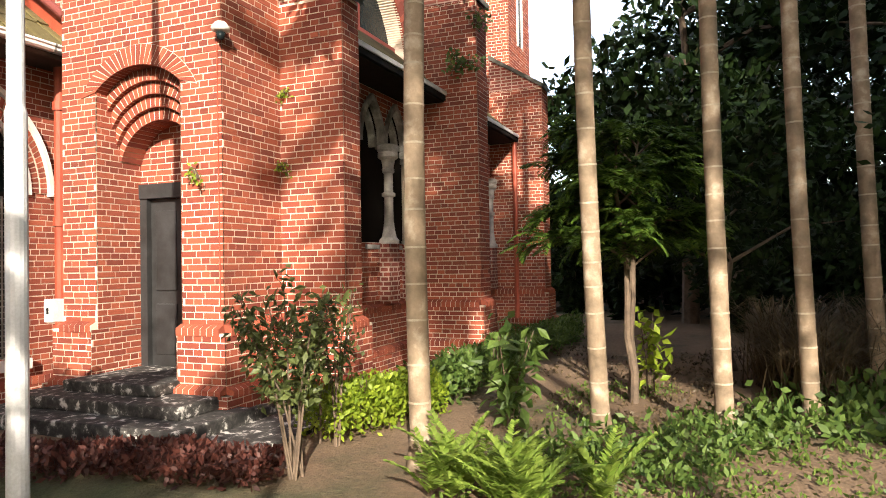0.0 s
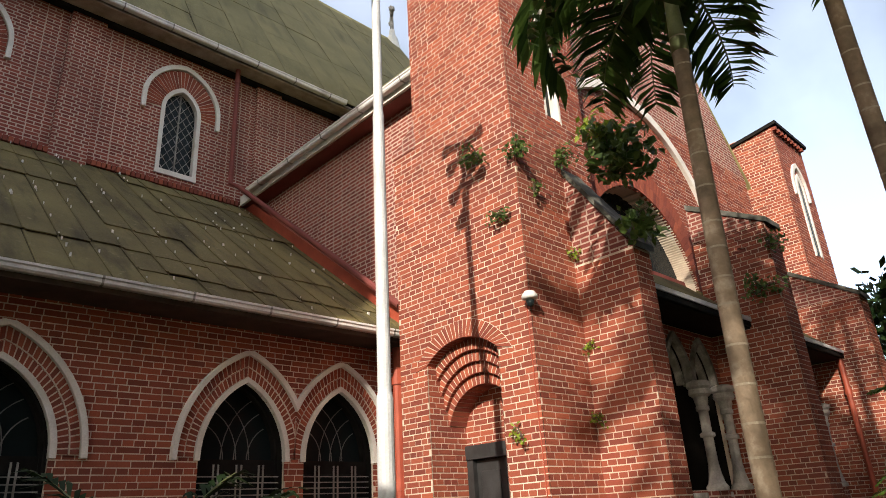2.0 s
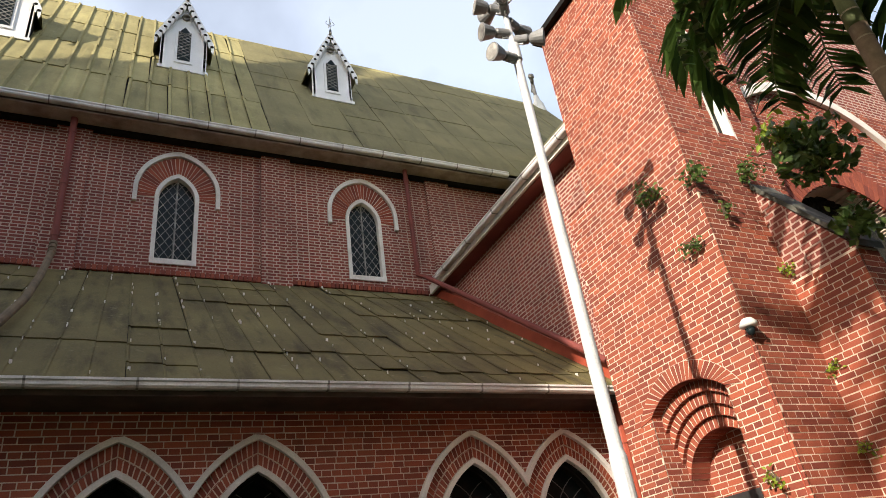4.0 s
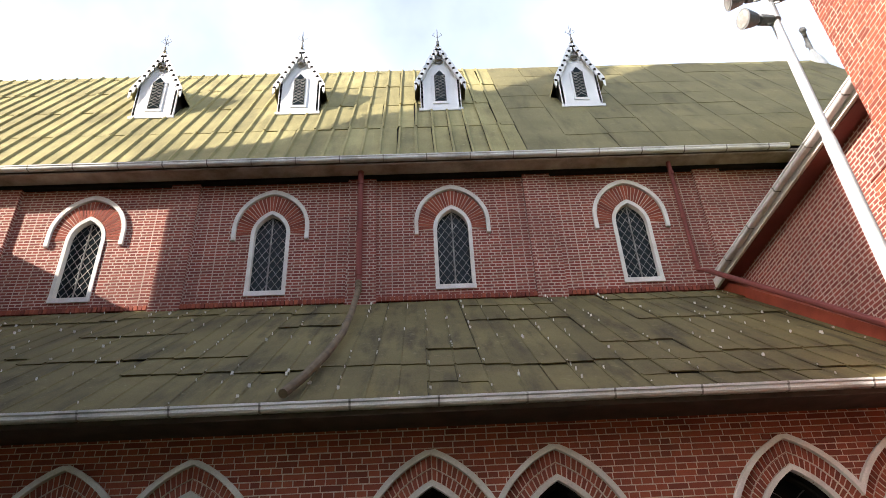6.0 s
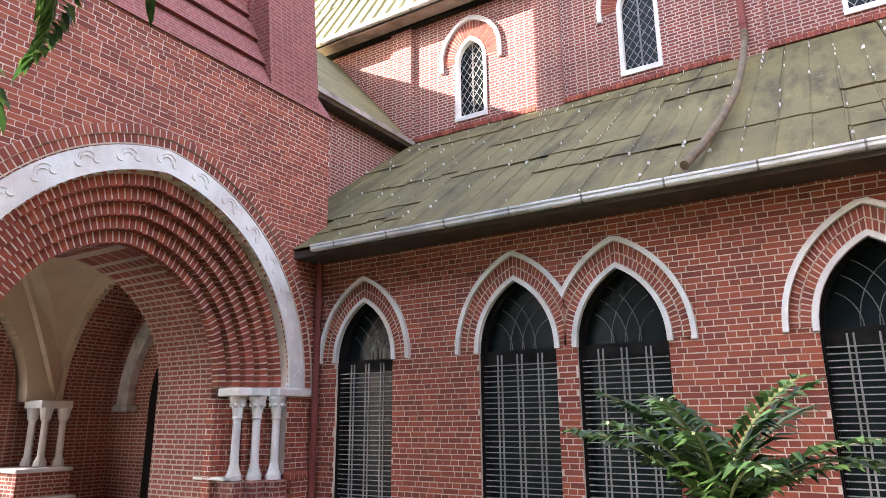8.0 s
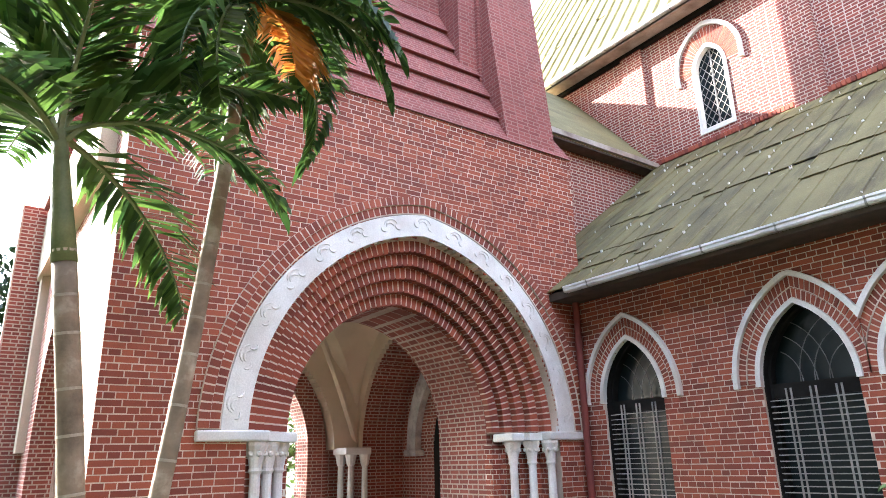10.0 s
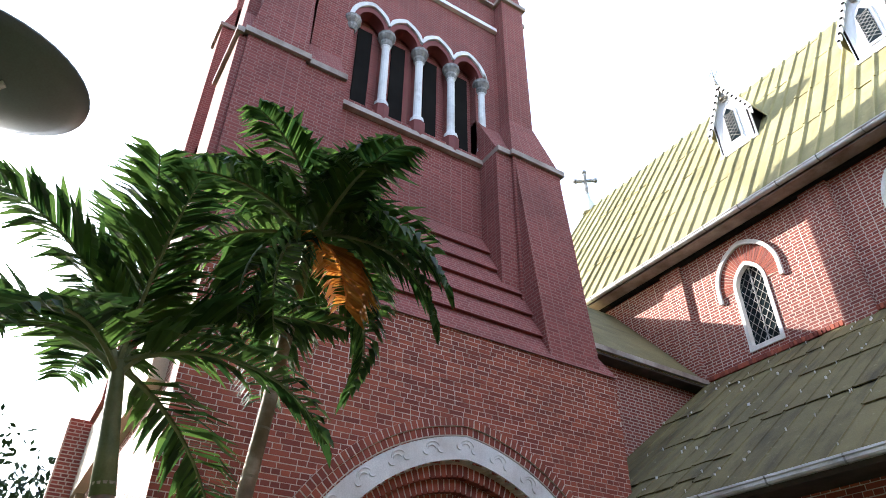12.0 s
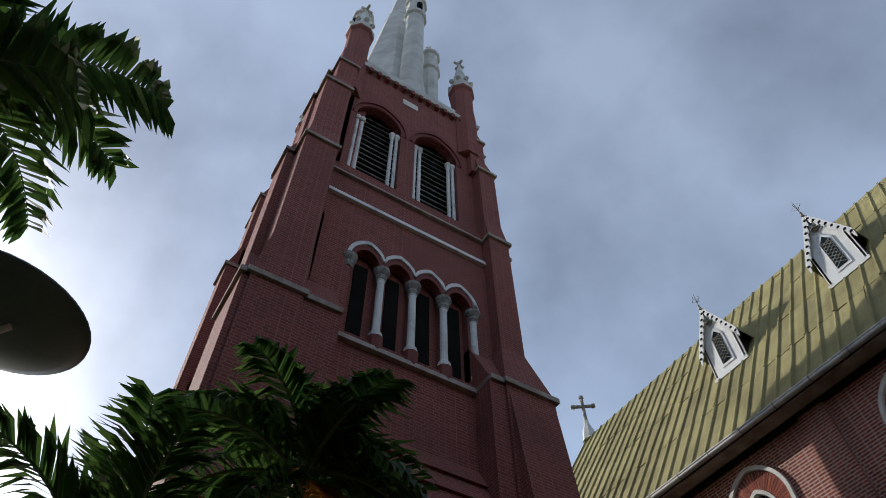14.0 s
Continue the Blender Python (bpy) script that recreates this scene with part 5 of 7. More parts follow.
def make_porch():
    p = thing("porch_arch", "deep brick porch arch of many orders with a white carved band", "arch", kind="structure")
    c = PORCH_C
    bm = bmesh.new()
    ring(bm, TF, pointed(c, 2.21, 2.30, 2.33, 4.82, 24), pointed(c, 2.49, 2.30, 2.33, 5.11, 24), -0.05, 0.03)
    part("white_band", bm, WHITE, p, "white band with carved scrolls")
    line = pointed(c, 2.35, 2.36, 2.36, 4.96, 60)
    for k in range(15):
        i = int((k + 0.5) / 15 * (len(line) - 1))
        u, z = line[i]
        du, dz = line[i + 1][0] - u, line[i + 1][1] - z
        turn = math.atan2(dz, du)
        bm = bmesh.new()
        for r, off, a0, span in ((0.105, 0.0, 0.35, 2.4), (0.06, -0.02, 0.2, 2.7), (0.045, 0.11, 2.6, 2.6), (0.045, -0.11, 2.9, 2.4)):
            cu, cz = u + off * math.cos(turn), z + off * math.sin(turn)
            tube(bm, [TF.at(cu + r * math.cos(turn + a0 + q), cz + r * math.sin(turn + a0 + q), 0.031) for q in (span * j / 7 for j in range(8))], [0.005, 0.010, 0.013, 0.014, 0.014, 0.013, 0.010, 0.005], 6)
        part("carving", bm, WHITE, p, "low carved leaf scroll")
    v, f = voussoirs(TF, pointed(c, 2.51, 2.36, 2.36, 5.13, 24), pointed(c, 2.61, 2.36, 2.36, 5.23, 24), -0.02, 0.04, 96, 0.02)
    v2, f2 = voussoirs(TF, pointed(c, 2.62, 2.36, 2.36, 5.24, 24), pointed(c, 2.73, 2.36, 2.36, 5.34, 24), -0.02, 0.065, 100, 0.02)
    bm = bmesh.new()
    ring(bm, TF, pointed(c, 2.495, 2.36, 2.36, 5.115, 24), pointed(c, 2.615, 2.36, 2.36, 5.235, 24), -0.02, 0.035)
    ring(bm, TF, pointed(c, 2.616, 2.36, 2.36, 5.236, 24), pointed(c, 2.732, 2.36, 2.36, 5.342, 24), -0.02, 0.060)
    part("hood_mortar", bm, MORTAR, p)
    raw("hood_bricks", v + v2, f + [tuple(i + len(v) for i in q) for q in f2], BRICK, p, kind="stuff")
    halves = (2.21, 2.07, 1.93, 1.79, 1.65, 1.51)
    for k, h in enumerate(halves):
        d = -0.12 * k - 0.02
        inner = pointed(c, h + 0.009, 2.36, 2.36, 2.36 + (h + 0.009) * 1.11, 24)
        wider = pointed(c, h + 0.30, 2.36, 2.36, 2.36 + (h + 0.30) * 1.10, 24)
        bm = bmesh.new()
        if k:
            ring(bm, TF, inner, wider, d - 0.13, d - 0.004)
            part("order_core", bm, MORTAR, p)
            lo = pointed(c, h + 0.005, 2.36, 2.36, 2.36 + (h + 0.005) * 1.10, 24)
            hi = pointed(c, h + 0.145, 2.36, 2.36, 2.36 + (h + 0.145) * 1.10, 24)
            v, f = voussoirs(TF, lo, hi, d - 0.118, d, 88 - 5 * k, 0.021)
            raw("order_bricks", v, f, BRICK, p, kind="stuff")
        for sgn in (-1, 1):
            if k:
                u0, u1 = sorted((c + sgn * h, c + sgn * (h + 0.5)))
                fj = Face(TOWER_X + d, 0, (0, 1), (1, 0))
                masonry(p, fj, u0, u1, 0.0, 2.2, thick=0.16, rng=random.Random(90 + k))
                rv = Face(TOWER_X + d - 0.004, c + sgn * (h - 0.006), (-1, 0), (0, -sgn))
                masonry(p, rv, 0.0, 0.16, 0.0, 2.2, thick=0.1, rng=random.Random(95 + k))
    for sgn in (-1, 1):
        u0, u1 = sorted((c + sgn * 1.98, c + sgn * 2.74))
        part("impost", box(TOWER_X - 0.22, TOWER_X + 0.07, u0, min(u1, 7.58), 2.24, 2.35, 0.02), WHITE, p, "white moulded impost slab")
        part("impost", box(TOWER_X - 0.66, TOWER_X - 0.225, *sorted((c + sgn * 1.56, c + sgn * 2.0)), 2.235, 2.345, 0.02), WHITE, p)
        # stepped brick pedestal with a sloping, splayed foot
        for k in range(3):
            u0, u1 = sorted((c + sgn * (1.96 - 0.19 * k), c + sgn * 2.32))
            x1 = TOWER_X + 0.06 - 0.17 * k
            part("pedestal", box(TOWER_X - 0.95, x1 + 0.002 * k, u0, u1, 0.0, 1.16 - 0.002 * k, 0.015), BRICK_IN, p)
            bm = bmesh.new()
            inn = c + sgn * (1.96 - 0.19 * k)
            extrude(bm, [(TOWER_X - 0.95, inn, 0.0), (TOWER_X - 0.95, inn - sgn * 0.26, 0.0), (TOWER_X - 0.95, inn - sgn * 0.26, 0.58), (TOWER_X - 0.95, inn, 0.86)], (0.95 + 0.05 - 0.17 * k, 0, 0))
            part("splayed_foot", bm, BRICK_IN, p)
        part("pedestal_cap", box(TOWER_X - 0.96, TOWER_X - 0.35, *sorted((c + sgn * 1.50, c + sgn * 1.62)), 1.165, 1.20, 0.01), WHITE, p)
        for k in range(3):
            x, y = TOWER_X - 0.06 - 0.17 * k, c + sgn * (2.08 - 0.19 * k)
            bm = bmesh.new()
            lathe(bm, x, y, [(0.105, 1.16), (0.105, 1.22), (0.085, 1.26), (0.066, 1.33), (0.058, 1.37), (0.055, 1.92), (0.075, 1.95), (0.065, 1.98), (0.085, 2.10), (0.12, 2.20), (0.12, 2.24)], 12)
            if k:
                block(bm, x - 0.13, x + 0.13, y - 0.13, y + 0.13, 2.245, 2.335 + 0.006 * k)
            for q in range(6):
                ang = q * math.pi / 3
                bmesh.ops.create_icosphere(bm, subdivisions=1, radius=0.036, matrix=Matrix.Translation((x + 0.085 * math.cos(ang), y + 0.085 * math.sin(ang), 2.12)))
            part("column", bm, WHITE, p, "white column with a leafy capital")


def make_porch_inside():
    p = thing("porch_interior", "cream rib-vaulted porch interior with a dark inner doorway", "porch", kind="structure")
    part("paving", box(-14.0, -6.9, 1.0, 8.6, 0.0, 0.44), PAVING, p, "worn grey porch paving")
    f = Face(-13.95, 0, (0, 1), (1, 0))
    bm = bmesh.new()
    ring(bm, f, pointed(4.9, 1.48, 0.3, 2.3, 4.28), pointed(4.9, 1.9, 0.3, 2.3, 4.75), -0.5, 0.12)
    part("west_arch", bm, BRICK_IN, p)
    bm = bmesh.new()
    ring(bm, TF, pointed(PORCH_C, 1.51, 0.3, 2.36, 4.02, 24), pointed(PORCH_C, 1.80, 0.3, 2.36, 4.4, 24), -1.9, -0.74)
    part("barrel", bm, BRICK_IN, p, "brick barrel of the porch arch")
    part("nave_side", box(-14.0, -8.2, 8.52, 8.6, 0.3, 5.4), BRICK_IN, p)
    part("nave_side_pier", box(-13.98, -13.5, 7.51, 8.515, 0.3, 2.3), BRICK_IN, p)
    part("nave_side_pier", box(-8.8, -8.22, 7.51, 8.515, 0.3, 2.3), BRICK_IN, p)
    wide_arch = arch_span(-11.15, 2.35, 0.3, 2.3, 4.72)
    for y0, y1, material, label in ((7.40, 7.50, CREAM, "cream plastered wall over a brick arch"), (7.503, 8.515, BRICK_IN, "brick barrel before the inner doorway")):
        bm = bmesh.new()
        z = 2.3
        while z < 5.3:
            for lo, hi in stretches(-13.98, -8.22, [wide_arch], z + 0.04):
                block(bm, lo, hi, y0, y1, z, z + 0.08)
            z += 0.08
        part("arch_wall", bm, material, p, label)
    west_arch = arch_span(4.9, 1.95, 0.3, 2.3, 4.6)
    bm = bmesh.new()
    z = 2.3
    while z < 5.3:
        for lo, hi in stretches(1.1, 7.6, [west_arch], z + 0.04):
            block(bm, -13.98, -13.55, lo, hi, z, z + 0.08)
        z += 0.08
    part("plaster", bm, CREAM, p)
    g = Face(0, 8.515, (1, 0), (0, -1))
    # flat near-black sheet in place of the shaded passage
    bm = bmesh.new()
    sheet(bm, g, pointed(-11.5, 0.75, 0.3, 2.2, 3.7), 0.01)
    part("side_doorway", bm, VOID, p, "side doorway as a near-black sheet")
    bm = bmesh.new()
    ring(bm, g, pointed(-11.5, 1.25, 2.25, 2.3, 4.05), pointed(-11.5, 1.58, 2.25, 2.3, 4.45), 0.0, 0.16)
    part("doorway_arch", bm, WORN_SHADED, p, "pale moulded doorway arch")
    for u in (-12.86, -10.14):
        part("doorway_capital", box(u - 0.24, u + 0.24, 8.28, 8.51, 2.12, 2.25, 0.02), WORN_SHADED, p)
    nose = thing("wall_low", "low brick wall with a coping of bricks on edge and a rounded end", "wall", kind="structure")
    fl = Face(TOWER_X + 0.24, 0, (0, 1), (1, 0))
    masonry(nose, fl, 1.1, 2.85, 0.0, 1.20, thick=0.24, rng=random.Random(97))
    sawtooth(nose, fl, 1.1, 2.85, 1.34, 0.15, 0.0)
    part("bed", box(TOWER_X + 0.01, TOWER_X + 0.235, 1.1, 2.85, 1.2, 1.32), MORTAR, nose)
    bm = bmesh.new()
    lathe(bm, TOWER_X + 0.02, 2.85, [(0.222, 0.0), (0.222, 1.22), (0.20, 1.29), (0.12, 1.32)], 20)
    part("rounded_end", bm, BRICK_IN, nose)
    # vault webs and ribs springing from the four corners
    corners = [(-8.3, 1.3), (-8.3, 7.5), (-13.7, 1.3), (-13.7, 7.5)]
    mid = Vector((-11.0, 4.4, 5.2))
    for x, y in corners:
        bm = bmesh.new()
        pts = [Vector((x, y, 2.3)).lerp(mid, k / 8) for k in range(9)]
        for k, q in enumerate(pts):
            q.z = 2.3 + 2.9 * math.sin(k / 8 * math.pi / 2)
        tube(bm, pts, 0.07, 6)
        part("rib", bm, CREAM, p)
        bm = bmesh.new()
        ix, iy = (1 if x < mid.x else -1), (1 if y < mid.y else -1)
        block(bm, min(x, x + 0.55 * ix), max(x, x + 0.55 * ix), min(y, y + 0.55 * iy), max(y, y + 0.55 * iy), 0.3, 1.15)
        part("pier_base", bm, BRICK_IN, p)
        if ix > 0 and iy < 0:
            for reach, z0, z1 in ((1.12, 0.3, 0.60), (0.92, 0.6, 1.08)):
                part("pier_tier", box(x - 0.28, x + reach - 0.1, y - reach - 0.05, y - 0.002, z0, z1, 0.01), BRICK_IN, p)
                part("pier_band", box(x - 0.28, x + reach - 0.06, y - reach - 0.09, y - 0.002, z1 - 0.005, z1 + 0.06, 0.012), WHITE, p, "white chamfered band")
        part("pier_cap", box(min(x, x + 0.6 * ix), max(x, x + 0.6 * ix), min(y, y + 0.6 * iy), max(y, y + 0.6 * iy), 2.18, 2.32, 0.02), WHITE, p)
        for ox, oy in ((0.45, 0.08), (0.36, 0.36), (0.08, 0.45)):
            bm = bmesh.new()
            lathe(bm, x + ox * ix, y + oy * iy, [(0.11, 1.15), (0.11, 1.22), (0.065, 1.32), (0.06, 1.95), (0.085, 1.98), (0.11, 2.12), (0.13, 2.2)], 10)
            part("shaft", bm, WHITE, p)
    for (ax, ay), (bx, by) in ((corners[0], corners[1]), (corners[2], corners[3]), (corners[0], corners[2]), (corners[1], corners[3])):
        bm = bmesh.new()
        n = 10
        grid = []
        for i in range(n + 1):
            u = i / n
            row = []
            for j in range(n + 1):
                v = j / n
                e = Vector((ax + (bx - ax) * u, ay + (by - ay) * u, 0))
                q = e.lerp(Vector((mid.x, mid.y, 0)), v)
                s = max(abs((q.x - mid.x) / 2.7), abs((q.y - mid.y) / 3.1))
                l = min(abs((q.x - mid.x) / 2.7), abs((q.y - mid.y) / 3.1))
                q.z = 2.35 + 2.9 * math.sqrt(max(0.0, 1 - l * l * 0.98))
                row.append(bm.verts.new(q))
            grid.append(row)
        for i in range(n):
            for j in range(n):
                if (grid[i][j].co - grid[i + 1][j].co).length + (grid[i][j + 1].co - grid[i + 1][j + 1].co).length > 1e-5:
                    try:
                        bm.faces.new((grid[i][j], grid[i + 1][j], grid[i + 1][j + 1], grid[i][j + 1]))
                    except ValueError:
                        pass
        bmesh.ops.remove_doubles(bm, verts=bm.verts, dist=1e-4)
        part("vault_web", bm, CREAM, p, smooth=True)


def angle_buttress(ax, sgn, side, front, lo, hi, z0, z1, core):
    """One buttress on the face towards +x/-x ("x") or +y/-y ("y") at a corner."""
    bm = bmesh.new()
    if ax == "x":
        xa, xb = sorted((TCX + sgn * core, TCX + sgn * front))
        ya, yb = sorted((TCY + side * lo, TCY + side * hi))
    else:
        xa, xb = sorted((TCX + side * lo, TCX + side * hi))
        ya, yb = sorted((TCY + sgn * core, TCY + sgn * front))
    block(bm, xa, xb, ya, yb, z0, z1)
    return bm


def make_tower_shaft():
    t = thing("tower", "tall dark red church tower with arcade, belfry louvres and angle buttresses", "tower", (TCX, TCY, 6.6))
    # battered stage with ledges
    n = 6
    for k in range(n):
        f0, f1 = k / n, (k + 0.92) / n
        bm = bmesh.new()
        z0, z1 = 6.62 + 2.8 * f0, 6.62 + 2.8 * f1
        frustum(bm, 3.62 - 1.12 * f0 + 0.07, z0, 3.62 - 1.12 * f1 - 0.02, 6.62 + 2.8 * (k + 1) / n, w0=3.30 - 0.8 * f0, w1=3.30 - 0.8 * f1)
        part("battered_ledge", bm, TOWER_FAR, t, "sloping brick ledge with an overhanging lip")
    bm = bmesh.new()
    frustum(bm, 2.5, 9.42, 2.5, 11.2)
    part("lower_stage", bm, TOWER_FAR, t)
    # arcade stage: core set back, then piers and arches in front
    bm = bmesh.new()
    frustum(bm, 2.2, 11.2, 2.2, 14.8)
    part("arcade_core", bm, TOWER_FAR, t)
    faces = [Face(TCX + 2.5, TCY, (0, 1), (1, 0)), Face(TCX, TCY - 2.5, (1, 0), (0, -1))]
    for f in faces:
        holes = [arch_span(-1.025 + 0.789 * k, 0.35, 11.45, 13.85, 14.30) for k in range(4)]
        bm = bmesh.new()
        z, dz = 11.2, 0.05
        while z < 14.8:
            for a, b in stretches(-2.5, 2.5, holes, z + dz / 2):
                c = [f.at(u, h, d) for h in (z, z + dz) for u, d in ((a, 0), (b, 0), (b, -0.32), (a, -0.32))]
                v = [bm.verts.new(p) for p in c]
                for q in ((3, 2, 1, 0), (4, 5, 6, 7), (0, 1, 5, 4), (1, 2, 6, 5), (2, 3, 7, 6), (3, 0, 4, 7)):
                    bm.faces.new([v[i] for i in q])
            z += dz
        part("arcade_wall", bm, TOWER_FAR, t)
        for k in range(4):
            c = -1.025 + 0.789 * k
            # near-black panel painted for the shade in the slit
            bm = bmesh.new()
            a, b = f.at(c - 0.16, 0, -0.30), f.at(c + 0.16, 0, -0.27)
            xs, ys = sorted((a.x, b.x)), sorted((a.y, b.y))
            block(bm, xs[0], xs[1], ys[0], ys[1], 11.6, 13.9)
            part("slot", bm, VOID, t, "slit opening as a near-black panel")
            bm = bmesh.new()
            ring(bm, f, pointed(c, 0.29, 13.72, 13.80, 14.16), pointed(c, 0.388, 13.72, 13.80, 14.32), -0.25, 0.02)
            part("arch", bm, TRIM, t)
        for k in range(5):
            c = -1.42 + 0.789 * k
            q = f.at(c, 0, -0.06)
            bm = bmesh.new()
            if k:
                lathe(bm, q.x, q.y, [(0.14, 11.62), (0.14, 11.74), (0.10, 11.80), (0.085, 11.86), (0.08, 13.36), (0.10, 13.4)], 12)
                part("column", bm, GUTTER, t, "pale grey column")
                bm = bmesh.new()
                lathe(bm, q.x, q.y, [(0.16, 11.2), (0.17, 11.62)], 8)
                part("pedestal", bm, TRIM, t)
                bm = bmesh.new()
            lathe(bm, q.x, q.y, [(0.09, 13.38), (0.13, 13.48), (0.12, 13.55), (0.19, 13.66), (0.19, 13.74)], 12)
            part("capital", bm, STONE, t, "carved leafy capital")
        pts_i, pts_o = [], []
        for half, rise, out in ((0.41, 0.60, pts_i), (0.50, 0.71, pts_o)):
            for k in range(4):
                c = -1.025 + 0.789 * k
                arc = pointed(c, half, 13.75, 13.75, 13.75 + rise, 8)
                lo = c - 0.3945 if k else c - half
                hi = c + 0.3945 if k < 3 else c + half
                out += resample([(min(max(u, lo), hi), z if lo <= u <= hi else 13.75 + rise * 0.42) for u, z in arc], 17)
        bm = bmesh.new()
        ring(bm, f, pts_i, pts_o, -0.02, 0.06)
        part("hood", bm, GUTTER, t, "pale scalloped hood moulding")
    bands = ((11.15, 11.30, 2.62, STRING), (15.70, 15.88, 2.60, GUTTER), (16.70, 16.84, 2.60, STRING))
    bm = bmesh.new()
    frustum(bm, 2.5, 14.8, 2.5, 17.2)
    part("middle_stage", bm, TOWER_FAR, t)
    for z0, z1, h, m in bands:
        bm = bmesh.new()
        frustum(bm, h, z0, h - 0.04, z1)
        part("string_course", bm, m, t)
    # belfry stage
    # core coloured near-black for the darkness behind the louvres
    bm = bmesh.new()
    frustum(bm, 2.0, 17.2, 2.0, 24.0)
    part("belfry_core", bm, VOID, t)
    for f in faces:
        holes = [arch_span(c, 0.74, 17.45, 20.6, 21.55) for c in (-1.17, 0.79)]
        bm = bmesh.new()
        z, dz = 17.2, 0.06
        while z < 24.0:
            for a, b in stretches(-2.4, 2.4, holes, z + dz / 2):
                c = [f.at(u, h, d - 0.1) for h in (z, z + dz) for u, d in ((a, 0), (b, 0), (b, -0.3), (a, -0.3))]
                v = [bm.verts.new(p) for p in c]
                for q in ((3, 2, 1, 0), (4, 5, 6, 7), (0, 1, 5, 4), (1, 2, 6, 5), (2, 3, 7, 6), (3, 0, 4, 7)):
                    bm.faces.new([v[i] for i in q])
            z += dz
        part("belfry_wall", bm, TOWER_FAR, t)
        for c in (-1.17, 0.79):
            for k in range(14):
                bm = bmesh.new()
                z = 17.5 + 0.28 * k
                w = 0.72 if z < 20.6 else 0.72 - (z - 20.6) * 0.5
                extrude(bm, [f.at(c - w, z, -0.36), f.at(c - w, z + 0.14, -0.42), f.at(c + w, z + 0.14, -0.42), f.at(c + w, z, -0.36)], f.n * -0.03)
                part("louvre", bm, STONE, t)
            for u in (-0.66, -0.50, 0.50, 0.66):
                q = f.at(c + u, 0, -0.22)
                bm = bmesh.new()
                lathe(bm, q.x, q.y, [(0.09, 17.45), (0.055, 17.6), (0.055, 20.4), (0.10, 20.5), (0.10, 20.6)], 8)
                part("colonnette", bm, GUTTER, t, "pale colonnette")
            for q, (lo, hi, d) in enumerate(((0.75, 0.86, -0.08), (0.865, 0.905, -0.03))):
                bm = bmesh.new()
                ring(bm, f, pointed(c, lo, 20.55, 20.6, 20.6 + lo * 1.3), pointed(c, hi, 20.55, 20.6, 20.6 + hi * 1.5), -0.2, d)
                part("arch", bm, TRIM, t)
        for k in range(14):
            bm = bmesh.new()
            u = -2.1 + 0.32 * k
            a, b = f.at(u - 0.06, 0, -0.12), f.at(u + 0.06, 0, 0.06)
            xs, ys = sorted((a.x, b.x)), sorted((a.y, b.y))
            block(bm, xs[0], xs[1], ys[0], ys[1], 23.72, 23.97)
            part("corbel", bm, TRIM, t)
    q = faces[0].at(-0.2, 0, -0.1)
    part("plaque", box(q.x, q.x + 0.04, q.y - 0.28, q.y + 0.28, 22.85, 23.2), WHITE, t, "small white plaque")
    bm = bmesh.new()
    frustum(bm, 2.52, 23.98, 2.56, 24.14)
    frustum(bm, 2.42, 24.14, 2.40, 24.75)
    part("parapet", bm, SPIRE, t, "white parapet")
    # flared feet of the buttresses on the porch side
    for side in (-1, 1):
        ya, yb = sorted((TCY + side * 2.0, TCY + side * 3.12))
        wide = -0.1
        bm = bmesh.new()
        low = [(TCX + 1.6, ya, 6.6), (TOWER_X, ya, 6.62), (TOWER_X, yb + (wide if side > 0 else 0), 6.62), (TCX + 1.6, yb, 6.6)]
        if side < 0:
            low[1] = (TOWER_X, ya - 0.05, 6.62)
            low[0] = (TCX + 1.6, ya - 0.05, 6.6)
        zt = 11.0 if side > 0 else 8.6
        top = [(TCX + 1.6, ya, zt), (TCX + 3.13, ya, zt), (TCX + 3.13, yb, zt), (TCX + 1.6, yb, zt)]
        a, b = [bm.verts.new(q) for q in low], [bm.verts.new(q) for q in top]
        bm.faces.new(a[::-1])
        bm.faces.new(b)
        for i in range(4):
            bm.faces.new((a[i], a[(i + 1) % 4], b[(i + 1) % 4], b[i]))
        part("buttress_foot", bm, TOWER_FAR, t)
